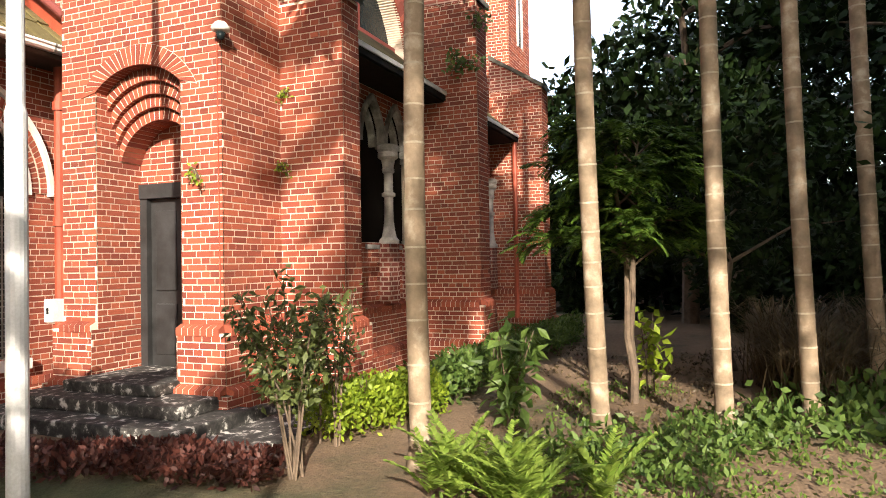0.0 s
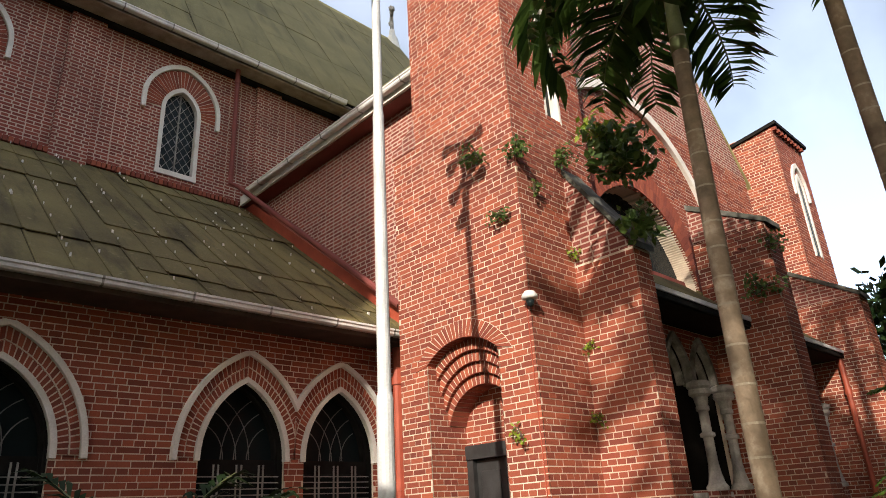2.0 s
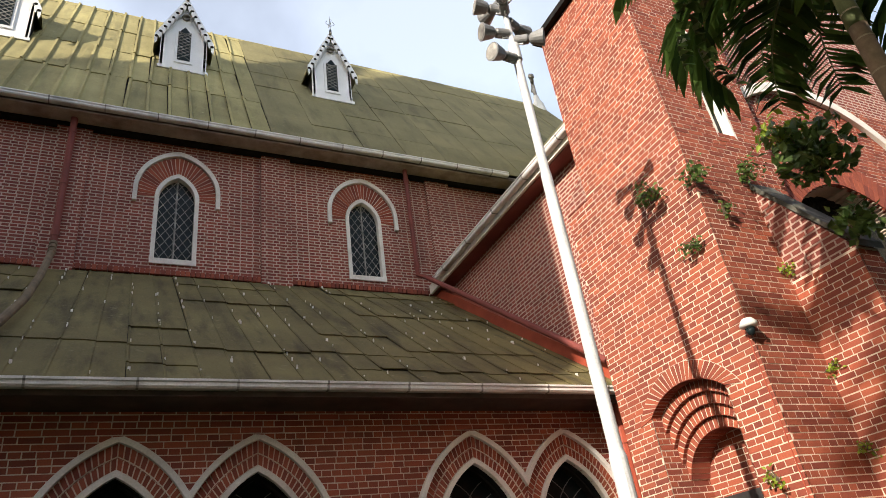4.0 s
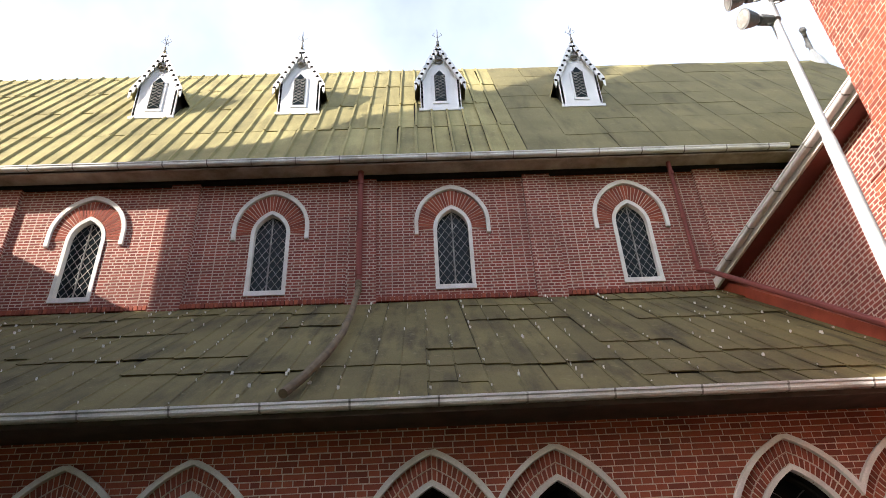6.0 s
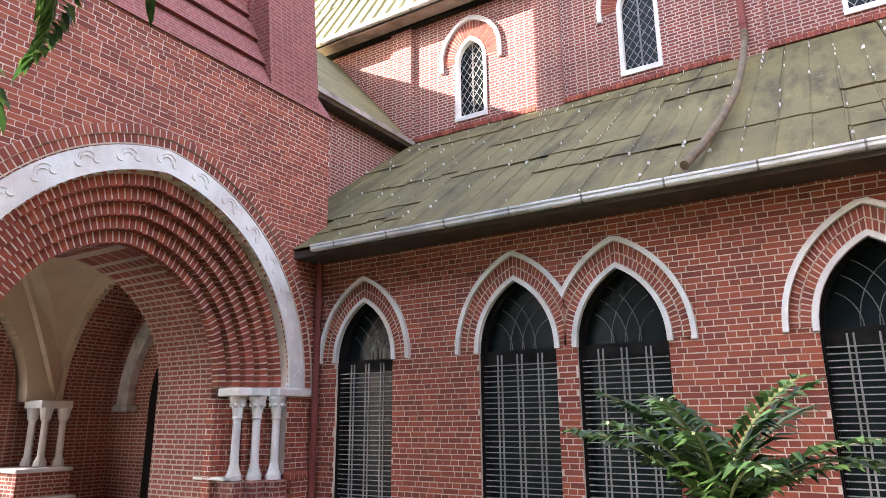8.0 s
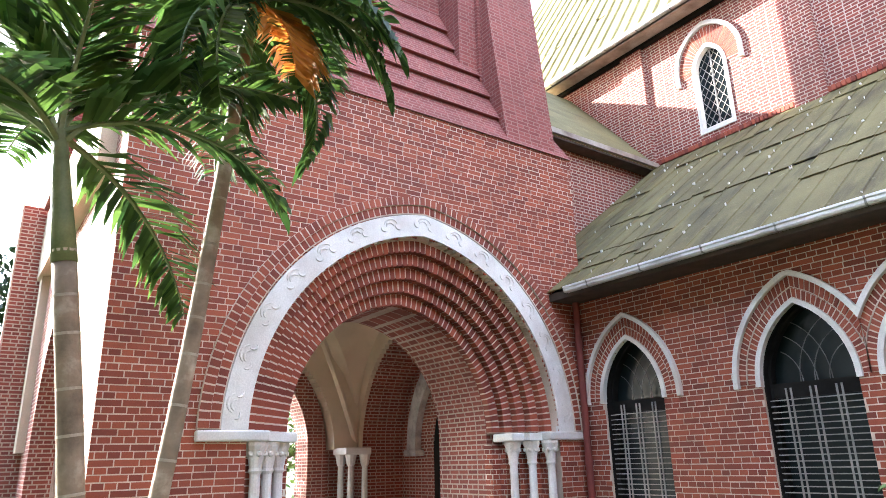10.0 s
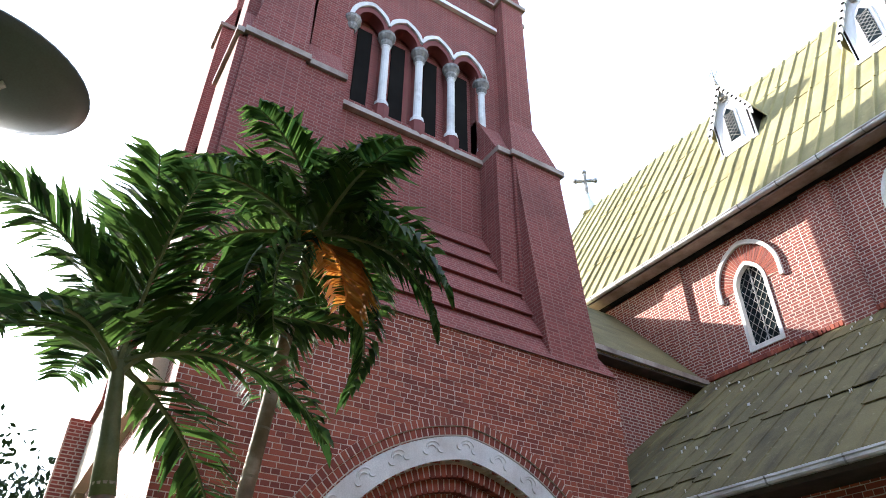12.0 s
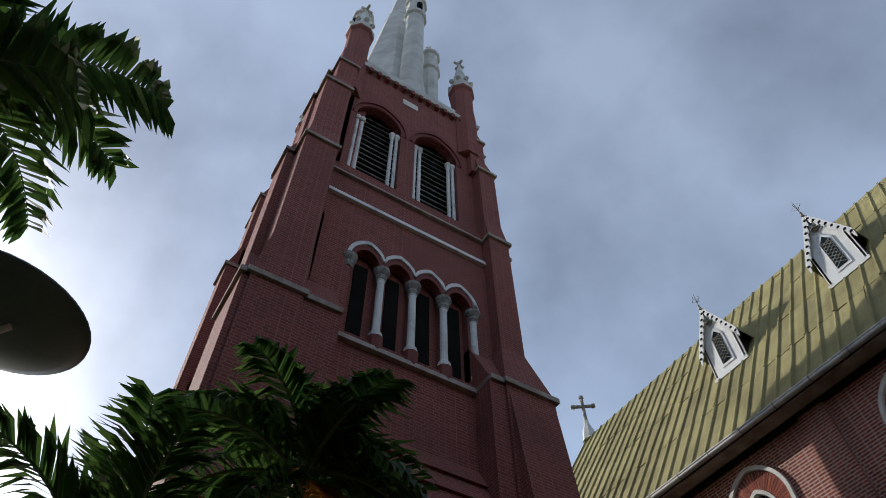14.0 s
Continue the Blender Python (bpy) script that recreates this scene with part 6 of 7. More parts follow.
    # buttresses on all faces
    for ax in ("x", "y"):
        for sgn in (-1, 1):
            off = 0.36 if ax == "y" and sgn < 0 else 0.0
            for side in (-1, 1):
                if ax == "x" and sgn > 0 and side > 0:
                    fronts, spans = (3.12, 2.82, 2.74, 2.62), ((1.95, 3.14), (2.17, 2.79), (2.14, 2.70), (1.96, 2.51))
                elif ax == "x":
                    fronts = (3.12, 3.08, 2.98, 2.80)
                    spans = ((2.36, 3.36), (2.38, 3.20), (2.38, 3.14), (2.30, 2.90)) if side < 0 else ((1.95, 3.14), (1.95, 2.56), (1.95, 2.48), (1.80, 2.36))
                else:
                    fronts = (3.12 + off, 3.08 + off * 0.9, 2.98 + off * 0.65, 2.80 + off * 0.6)
                    # 3.6: unseen north-west buttress, widened to shape the tower's shadow on the clerestory
                    spans = ((1.80, 3.6 if sgn > 0 and side < 0 else 3.05), (1.62, 3.6 if sgn > 0 and side < 0 else 2.42), (1.62, 2.28), (1.70, 2.22))
                levels = (6.6, 11.2, 16.7, 20.4, 22.6)
                for stage in range(4):
                    front, (lo, hi), z0, z1 = fronts[stage], spans[stage], levels[stage], levels[stage + 1]
                    part("buttress", angle_buttress(ax, sgn, side, front, lo, hi, z0, z1, 1.6), TOWER_FAR, t)
                    part("set_off", angle_buttress(ax, sgn, side, front + 0.07, lo - 0.06, hi + 0.07, z1 - 0.02, z1 + 0.10, 1.6), STRING, t)
                    # sloped weathering up to the next, thinner stage
                    front2 = fronts[stage + 1] + 0.006 if stage < 3 else front - 0.12
                    lo2, hi2 = (spans[stage + 1][0] - 0.006, spans[stage + 1][1] + 0.006) if stage < 3 else (lo, hi - 0.1)
                    lo2, hi2 = max(lo - 0.006, lo2), min(hi, hi2)
                    zt = z1 + (1.35 if stage == 0 else 0.85)
                    low = [(1.6, lo - 0.006), (front, lo - 0.006), (front, hi), (1.6, hi)]
                    high = [(1.6, lo2), (front2, lo2), (front2, hi2), (1.6, hi2)]
                    bm = bmesh.new()
                    rows = []
                    for line, z in ((low, z1 + 0.1), (high, zt)):
                        rows.append([bm.verts.new((TCX + sgn * d, TCY + side * u, z) if ax == "x" else (TCX + side * u, TCY + sgn * d, z)) for d, u in line])
                    bm.faces.new(rows[0])
                    bm.faces.new(rows[1][::-1])
                    for i in range(4):
                        bm.faces.new((rows[0][i], rows[1][i], rows[1][(i + 1) % 4], rows[0][(i + 1) % 4]))
                    bmesh.ops.recalc_face_normals(bm, faces=bm.faces)
                    part("weathering", bm, TOWER_FAR, t)


def make_pinnacle(x, y):
    p = thing("pinnacle", "octagonal red corner turret with a white crocketed pinnacle", "pinnacle", (x, y, 21.5), group="tower pinnacles")
    bm = bmesh.new()
    lathe(bm, x, y, [(0.48, 21.5), (0.48, 24.6), (0.43, 24.7), (0.43, 26.6), (0.52, 26.75), (0.52, 26.9)], 8, math.pi / 8)
    part("turret", bm, TOWER_FAR, p)
    bm = bmesh.new()
    lathe(bm, x, y, [(0.48, 26.9), (0.52, 27.1), (0.43, 27.3), (0.40, 27.6), (0.30, 28.2), (0.14, 29.4), (0.08, 29.7)], 8, math.pi / 8)
    for k in range(8):
        a = math.pi / 4 * k
        bmesh.ops.create_icosphere(bm, subdivisions=1, radius=0.12, matrix=Matrix.Translation((x + 0.42 * math.cos(a), y + 0.42 * math.sin(a), 27.75)))
    part("spirelet", bm, SPIRE, p, "white crocketed spirelet")
    bm = bmesh.new()
    tube(bm, [(x, y, 29.6), (x, y, 30.4)], 0.06, 6)
    tube(bm, [(x, y - 0.25, 30.12), (x, y + 0.25, 30.12)], 0.06, 6)
    tube(bm, [(x - 0.25, y, 30.12), (x + 0.25, y, 30.12)], 0.06, 6)
    part("cross", bm, SPIRE, p)


def make_spire():
    s = thing("spire", "tall white octagonal spire with lucarnes behind the parapet", "spire", (TCX, TCY, 24.1))
    bm = bmesh.new()
    lathe(bm, TCX, TCY, [(1.95, 24.1), (1.85, 26.0), (0.75, 38.0), (0.78, 38.05), (0.68, 38.3), (0.05, 46.0)], 8, math.pi / 8)
    part("shell", bm, SPIRE, s)
    for k in range(8):
        a = math.pi / 4 * k
        x, y = TCX + 1.9 * math.cos(a), TCY + 1.9 * math.sin(a)
        bm = bmesh.new()
        if k % 2 == 0:
            lathe(bm, x, y, [(0.46, 24.1), (0.43, 33.6), (0.54, 33.7), (0.54, 33.9), (0.43, 34.0), (0.43, 35.6), (0.54, 35.7), (0.54, 35.9), (0.3, 36.4), (0.08, 36.8)], 10)
            part("lucarne_turret", bm, SPIRE, s)
            bm = bmesh.new()
            tube(bm, [(x, y, 36.7), (x, y, 37.5)], 0.06, 6)
            tube(bm, [(x, y - 0.22, 37.2), (x, y + 0.22, 37.2)], 0.06, 6)
            part("finial", bm, SPIRE, s)
            # near-black solid drawn for the shaded opening
            bm = bmesh.new()
            for dz in (34.9,):
                lathe(bm, x + 0.36 * math.cos(a), y + 0.36 * math.sin(a), [(0.02, dz - 0.55), (0.16, dz - 0.5), (0.16, dz + 0.2), (0.02, dz + 0.5)], 8)
            part("opening", bm, VOID, s)
        else:
            x, y = TCX + 1.62 * math.cos(a), TCY + 1.62 * math.sin(a)
            # near-black solid, the light's inner darkness put into colour
            lathe(bm, x, y, [(0.02, 25.0), (0.22, 25.1), (0.22, 26.6), (0.02, 27.2)], 8)
            part("light", bm, VOID, s, "lancet light as a near-black solid")


make_tower_base()
make_porch()
make_porch_inside()
make_tower_shaft()
for sx in (-1, 1):
    for sy in (-1, 1):
        make_pinnacle(TCX + sx * 2.25, TCY + (2.05 if sy > 0 else -2.38))
make_spire()


def make_link_wing():
    """The gabled link between the tower and the nave."""
    w = thing("wall_link", "brick link between tower and nave under a small mossy roof", "wall", kind="structure")
    part("wall", box(-9.1, -8.8, 8.2, 12.1, 3.5, 8.05), BRICK_FAR, w)
    bm = bmesh.new()
    ex, ez, rx, rz = -8.48, 8.12, -10.9, 10.9
    for sgn in (1, -1):
        e = rx + sgn * (ex - rx)
        extrude(bm, [(e, 7.0, ez), (rx, 7.0, rz), (rx, 7.0, rz - 0.12), (e, 7.0, ez - 0.12)], (0, 5.2, 0))
    # darker old-sheet colour stands in for shade on the link roof
    part("roof", bm, ROOF_OLD, w)
    part("eave_board", box(-8.49, -8.43, 7.2, 12.1, 8.03, 8.14), STRING, w)
    part("soffit", box(-8.82, -8.49, 7.2, 12.1, 7.96, 8.0), EAVEWOOD, w)


make_link_wing()

# ---- plants ----
def leaf_quad(verts, faces, p, d, n, length, width):
    """One pointed leaf, folded along its middle."""
    d = d.normalized()
    s = d.cross(n)
    s = s.normalized() if s.length > 1e-4 else d.orthogonal().normalized()
    up = s.cross(d)
    b = len(verts)
    verts += [p, p + d * length * 0.45 + s * width / 2 + up * width * 0.12, p + d * length - up * length * 0.08, p + d * length * 0.45 - s * width / 2 + up * width * 0.12, p + d * length * 0.5]
    faces += [(b, b + 1, b + 4), (b + 1, b + 2, b + 4), (b, b + 4, b + 3), (b + 4, b + 2, b + 3)]


def simple_leaf(verts, faces, p, d, n, length, width):
    d = d.normalized()
    s = d.cross(n)
    s = s.normalized() if s.length > 1e-4 else d.orthogonal().normalized()
    b = len(verts)
    verts += [p, p + d * length * 0.5 + s * width / 2, p + d * length, p + d * length * 0.5 - s * width / 2]
    faces += [(b, b + 1, b + 2, b + 3)]


def rand_dir(rng, lift=0.0):
    v = Vector((rng.gauss(0, 1), rng.gauss(0, 1), rng.gauss(0, 1) + lift))
    return v.normalized()


def clump(verts, faces, rng, c, r, count, size, squash=0.75, lift=0.3, wide=0.5):
    for _ in range(count):
        d = rand_dir(rng)
        p = Vector(c) + Vector((d.x * r, d.y * r, d.z * r * squash)) * (0.45 + 0.55 * rng.random() ** 0.5)
        s = size * rng.uniform(0.6, 1.3)
        simple_leaf(verts, faces, p, rand_dir(rng, lift) + d * 0.5, rand_dir(rng, 0.6), s, s * wide)


def make_tree(name, x, y, h, crown_r, seed, material, label, leaves=5200, size=0.24, first=0.35, trunk_r=0.16):
    rng = random.Random(seed)
    t = thing(name, label, "tree", (x, y, 0))
    bm = bmesh.new()
    top = Vector((x + rng.uniform(-0.5, 0.5), y + rng.uniform(-0.5, 0.5), h * 0.85))
    pts = [Vector((x, y, -0.05)).lerp(top, k / 7) + Vector((rng.uniform(-1, 1), rng.uniform(-1, 1), 0)) * (0.12 * (0 < k < 7)) for k in range(8)]
    tube(bm, pts, [trunk_r * (1 - 0.11 * k) for k in range(8)], 8)
    ends = []
    for k in range(11):
        f = first + (0.95 - first) * k / 10
        base_p = pts[int(f * 7)]
        a = k * 2.4 + rng.uniform(-0.4, 0.4)
        reach = crown_r * (0.55 + 0.45 * math.sin(math.pi * (0.2 + 0.75 * (k / 10)))) * rng.uniform(0.7, 1.1)
        end = base_p + Vector((math.cos(a) * reach, math.sin(a) * reach, rng.uniform(0.1, 0.45) * reach))
        mid = base_p.lerp(end, 0.5) + Vector((0, 0, 0.12 * reach))
        tube(bm, [base_p, mid, end], [trunk_r * 0.4, trunk_r * 0.25, trunk_r * 0.08], 5)
        ends += [end, mid.lerp(end, 0.5), mid]
    part("trunk", bm, BARK, t)
    verts, faces = [], []
    ends.append(top + Vector((0, 0, h * 0.08)))
    per = leaves // len(ends)
    for e in ends:
        for _ in range(3):
            c = e + Vector((rng.uniform(-1, 1), rng.uniform(-1, 1), rng.uniform(-0.6, 0.8))) * crown_r * 0.28
            clump(verts, faces, rng, c, crown_r * rng.uniform(0.16, 0.32), per // 3, size)
    raw("crown", verts, faces, material, t, "crown of many small leaves", "stuff")
    planted(t)


def frond(verts, faces, rng, base_p, heading, rise, length, droop, leaflets, leaf_len, width, tip_drop=1.0):
    """A feather palm leaf: a bending rib with hanging leaflets. Returns the rib's points."""
    out = Vector((math.cos(heading), math.sin(heading), 0))
    side = Vector((-out.y, out.x, 0))
    rib = []
    p, ang = Vector(base_p), rise
    n = 12
    for k in range(n + 1):
        rib.append(p.copy())
        p = p + (out * math.cos(ang) + Vector((0, 0, math.sin(ang)))) * (length / n)
        ang -= droop / n
    for k in range(leaflets):
        f = 0.12 + 0.88 * k / leaflets
        i = min(int(f * n), n - 1)
        q = rib[i].lerp(rib[i + 1], f * n - i)
        d = (rib[i + 1] - rib[i]).normalized()
        up = side.cross(d) * -1
        ll = leaf_len * (0.45 + 0.55 * math.sin(math.pi * min(1.0, 0.18 + f * 0.86))) * rng.uniform(0.85, 1.1)
        for sgn in (-1, 1):
            way = d * rng.uniform(0.5, 0.8) + side * sgn * rng.uniform(0.75, 1.0) + Vector((0, 0, rng.uniform(0.0, 0.30)))
            way.normalize()
            mid = q + way * ll * 0.55
            tip = mid + (way + Vector((0, 0, -rng.uniform(0.35, 1.0) * tip_drop))).normalized() * ll * 0.5
            w = way.cross(Vector((0, 0, 1)))
            w = (w.normalized() + Vector((0, 0, rng.uniform(-0.5, 0.5)))).normalized() * width / 2
            b = len(verts)
            verts += [q - w * 0.4, q + w * 0.4, mid + w, mid - w, tip]
            faces += [(b, b + 1, b + 2, b + 3), (b + 3, b + 2, b + 4)]
    return rib


def make_palm(x, y, lean, top_z, r0, r1, seed, fronds, length, green_from, label, old=0, leaf_len=0.42, width=0.05, leaflets=30, ring_step=0.27, drop=(85, 125), rises=(78, 60, 45, 30, 15), tip=1.0):
    rng = random.Random(seed)
    t = thing("palm_tree", label, "palm", (x, y, 0))
    n = int(top_z / 0.25)
    pts = [Vector((x + lean[0] * (k / n) + 0.05 * math.sin(3.1 * k / n + seed), y + lean[1] * (k / n) + 0.04 * math.sin(4.0 * k / n), -0.05 + (top_z + 0.05) * k / n)) for k in range(n + 1)]
    bm = bmesh.new()
    cut = int(green_from / top_z * n)
    tube(bm, pts[:cut + 1], [r0 + (r1 - r0) * k / n + (0.05 if k == 0 else 0.0) for k in range(cut + 1)], 14)
    part("trunk", bm, TRUNK, t, "grey-brown ringed trunk", smooth=True)
    if cut < n:
        bm = bmesh.new()
        tube(bm, pts[cut:], [(r1 * 1.12) * (1 - 0.45 * k / max(1, n - cut)) for k in range(n - cut + 1)], 12)
        part("crownshaft", bm, TRUNK_GREEN, t, "smooth green crownshaft", smooth=True)
    bm = bmesh.new()
    z = 0.25
    while z < green_from:
        f = z / top_z * n
        i = min(int(f), n - 1)
        q = pts[i].lerp(pts[i + 1], f - i)
        r = r0 + (r1 - r0) * f / n
        d = (pts[i + 1] - pts[i]).normalized()
        tube(bm, [q - d * 0.008, q + d * 0.008], r * 1.035, 14, False)
        z += ring_step * rng.uniform(0.75, 1.25)
    tagged(part("leaf_scar", bm, RING, t, "pale leaf scar rings"), kind="stuff")
    for k in range(fronds):
        heading = k * 2.399 + rng.uniform(-0.3, 0.3)
        is_old = k < old
        rise = radians(-35 if is_old else rises[k % len(rises)] + rng.uniform(-8, 8))
        verts, faces = [], []
        rib = frond(verts, faces, rng, pts[-1] - Vector((0, 0, rng.uniform(0, 0.15))), heading, rise, length * rng.uniform(0.85, 1.1) * (0.7 if is_old else 1.0), radians(50 if is_old else rng.uniform(*drop)), leaflets, leaf_len, width, tip)
        fr = raw("frond", verts, faces, LEAF_OLD if is_old else LEAF_PALM, t, "withered orange frond" if is_old else "")
        bm = bmesh.new()
        tube(bm, rib, [0.022 * (1 - 0.07 * i) for i in range(len(rib))], 5)
        part("rib", bm, LEAF_OLD if is_old else TRUNK_GREEN, fr)
    return planted(t)


make_palm(4.90, 2.40, (0.0, 0.0), 6.35, 0.085, 0.07, 11, 18, 2.0, 5.5, "slender ringed palm in front of the transept", leaf_len=0.65, width=0.075, drop=(105, 150), leaflets=34)
make_palm(6.15, 1.29, (-0.78, 0.0), 7.2, 0.08, 0.065, 12, 15, 2.0, 6.3, "slender palm with pale ringed trunk on bare soil", leaf_len=0.55)
make_palm(6.42, 0.31, (-0.05, 0.05), 9.0, 0.078, 0.065, 13, 9, 1.9, 8.1, "slender palm with pale ringed trunk among ferns", leaf_len=0.55)
make_palm(6.80, -0.39, (0.0, 0.15), 8.4, 0.074, 0.062, 14, 9, 1.9, 7.4, "slender palm with brown ringed trunk", leaf_len=0.55)
make_palm(8.50, -1.2, (0.0, 0.2), 9.2, 0.085, 0.07, 15, 9, 1.9, 8.2, "slender palm at the garden's edge", leaf_len=0.55)
make_palm(-4.2, 0.88, (0.0, -0.43), 3.5, 0.075, 0.062, 16, 12, 1.38, 2.95, "young palm with bright backlit fronds near the tower", leaf_len=0.46, width=0.05, rises=(88, 66, 80, 30, 50, 12, -5), drop=(45, 95), tip=0.7, leaflets=46)
make_palm(-4.2, 0.95, (0.0, 0.56), 4.85, 0.056, 0.046, 17, 20, 1.28, 4.35, "leaning palm with one withered orange frond", old=1, leaf_len=0.44, width=0.05, rises=(86, 60, 35, 12, -8, -25), drop=(70, 115), tip=1.6, leaflets=46)
make_palm(-5.6, -3.95, (0.0, 0.25), 9.6, 0.125, 0.10, 18, 12, 3.3, 8.6, "tall palm whose fronds hang over the path", leaf_len=0.96, width=0.125, leaflets=36)


def make_small_palm(x, y, h, seed, label, count=9, low=35, bend=75, leaf=0.30, reach=0.62, material=None):
    rng = random.Random(seed)
    t = thing("palm_shrub", label, "palm", (x, y, 0))
    bm = bmesh.new()
    lathe(bm, x, y, [(0.07, -0.05), (0.06, h * 0.35), (0.03, h * 0.5)], 8)
    part("stem", bm, BARK, t)
    for k in range(count):
        verts, faces = [], []
        rib = frond(verts, faces, rng, (x, y, h * 0.42), k * 2.4, radians(rng.uniform(low, 86)), h * reach, radians(bend), 22, leaf, 0.045)
        fr = raw("frond", verts, faces, material or LEAF_PALM, t)
        bm = bmesh.new()
        tube(bm, rib, 0.01, 4)
        part("rib", bm, TRUNK_GREEN, fr)
    planted(t)


# first palm wears the leaf green darkened for shade
make_small_palm(1.75, 5.2, 2.3, 31, "dark low palm in front of the aisle windows", 15, 20, 60, 0.48, material=LEAF_SHADED)
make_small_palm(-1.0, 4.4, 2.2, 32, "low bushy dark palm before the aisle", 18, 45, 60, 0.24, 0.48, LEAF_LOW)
make_small_palm(2.9, 6.2, 0.8, 33, "small bright feathery palm at the wall's foot", material=FERN)


def make_shrub(name, x, y, h, r, seed, material, label, leaves=420, size=0.11, stems=7, open_base=0.3):
    rng = random.Random(seed)
    s = thing(name, label, "shrub", (x, y, 0))
    bm = bmesh.new()
    verts, faces = [], []
    for k in range(stems):
        a = k * 2.4 + rng.uniform(-0.3, 0.3)
        lean = r * rng.uniform(0.35, 1.0)
        end = Vector((x + math.cos(a) * lean, y + math.sin(a) * lean, h * rng.uniform(0.65, 1.0)))
        p0 = Vector((x + rng.uniform(-0.05, 0.05), y + rng.uniform(-0.05, 0.05), -0.03))
        mid = p0.lerp(end, 0.5) + Vector((-math.cos(a), -math.sin(a), 0)) * lean * 0.2
        tube(bm, [p0, mid, end], [0.011, 0.008, 0.004], 5)
        for _ in range(leaves // stems):
            f = rng.uniform(open_base, 1.0)
            q = (p0.lerp(mid, f * 2) if f < 0.5 else mid.lerp(end, f * 2 - 1)) + rand_dir(rng) * rng.uniform(0.02, 0.16)
            d = rand_dir(rng, -0.1)
            leaf_quad(verts, faces, q, d, rand_dir(rng, 1.2), size * rng.uniform(0.6, 1.25), size * rng.uniform(0.35, 0.55))
    part("stem", bm, BARK, s)
    tagged(raw("foliage", verts, faces, material, s), kind="stuff")
    planted(s)


make_shrub("shrub", 4.33, 3.18, 1.45, 0.45, 41, LEAF_ROSE, "open rose-like shrub with bare grey stems", 1300, 0.085, 10, 0.46)
make_shrub("shrub", 5.15, 3.30, 1.28, 0.24, 42, LEAF_ROSE, "thin reddish-green shrub by the buttress", 420, 0.07, 6, 0.5)
make_shrub("shrub", 6.10, 2.10, 1.02, 0.30, 43, LEAF, "shrub with long drooping leaves", 210, 0.19, 6, 0.2)
make_shrub("shrub", 8.0, 1.05, 0.95, 0.2, 44, LEAF_BRIGHT, "thin bright young shrub", 90, 0.17, 3, 0.3)


def make_hedge(name, x0, y0, x1, y1, w, h, seed, material, label, per_m=2300, size=0.055):
    rng = random.Random(seed)
    hd = thing(name, label, "hedge", ((x0 + x1) / 2, (y0 + y1) / 2, 0))
    a, b = Vector((x0, y0, 0)), Vector((x1, y1, 0))
    d = (b - a)
    side = Vector((-d.y, d.x, 0)).normalized()
    verts, faces = [], []
    for _ in range(int(per_m * d.length)):
        f, u, v = rng.random(), rng.uniform(-1, 1), rng.random() ** 0.6
        lump = 0.78 + 0.3 * noise.noise((x0 + f * d.length * 1.6, u * 1.3, seed))
        p = a + d * f + side * u * w * lump + Vector((0, 0, v * h * lump * (1 - 0.25 * u * u)))
        dd = rand_dir(rng, 0.8)
        simple_leaf(verts, faces, p, dd, rand_dir(rng, 0.5), size * rng.uniform(0.6, 1.5), size * 0.6)
    tagged(raw("foliage", verts, faces, material, hd), kind="stuff")
    bm = bmesh.new()
    for k in range(int(d.length * 5)):
        p = a + d * rng.random() + side * rng.uniform(-0.6, 0.6) * w
        tube(bm, [p + Vector((0, 0, -0.03)), p + Vector((rng.uniform(-0.08, 0.08), rng.uniform(-0.08, 0.08), h * 0.8))], 0.008, 4)
    part("twig", bm, BARK, hd)
    planted(hd)


make_hedge("hedge", 5.15, 3.55, 6.5, 3.05, 0.38, 0.60, 51, LEAF_BRIGHT, "low clipped yellow-green hedge along the wall", 3600)
make_hedge("hedge", 6.6, 3.15, 13.2, 3.0, 0.36, 0.58, 52, LEAF, "dark green low hedge along the transept", 1500, 0.07)
make_hedge("hedge", 4.15, 3.2, 3.95, 4.6, 0.32, 0.26, 53, LEAF_RED, "low dark red bedding plants", 1900, 0.06)
make_hedge("hedge", 3.9, 4.6, 3.3, 6.6, 0.36, 0.24, 54, LEAF_RED, "low dark red bedding plants before the steps", 1500, 0.06)


def make_ferns():
    rng = random.Random(61)
    for k in range(12):
        x, y = rng.uniform(3.9, 4.7), rng.uniform(1.0, 2.2)
        if abs(x - 4.9) < 0.2 and abs(y - 2.4) < 0.2:
            continue
        f = thing("fern", "bright green fern by the palm trunks", "fern", (x, y, 0), group="ferns on the garden bed")
        for q in range(6):
            verts, faces = [], []
            frond(verts, faces, rng, (x, y, 0.0), q * 1.05 + rng.uniform(-0.3, 0.3), radians(rng.uniform(55, 84)), rng.uniform(0.35, 0.6), radians(rng.uniform(25, 65)), 30, 0.085, 0.026, 0.3)
            raw("frond", verts, faces, FERN, f)
        planted(f)


make_ferns()


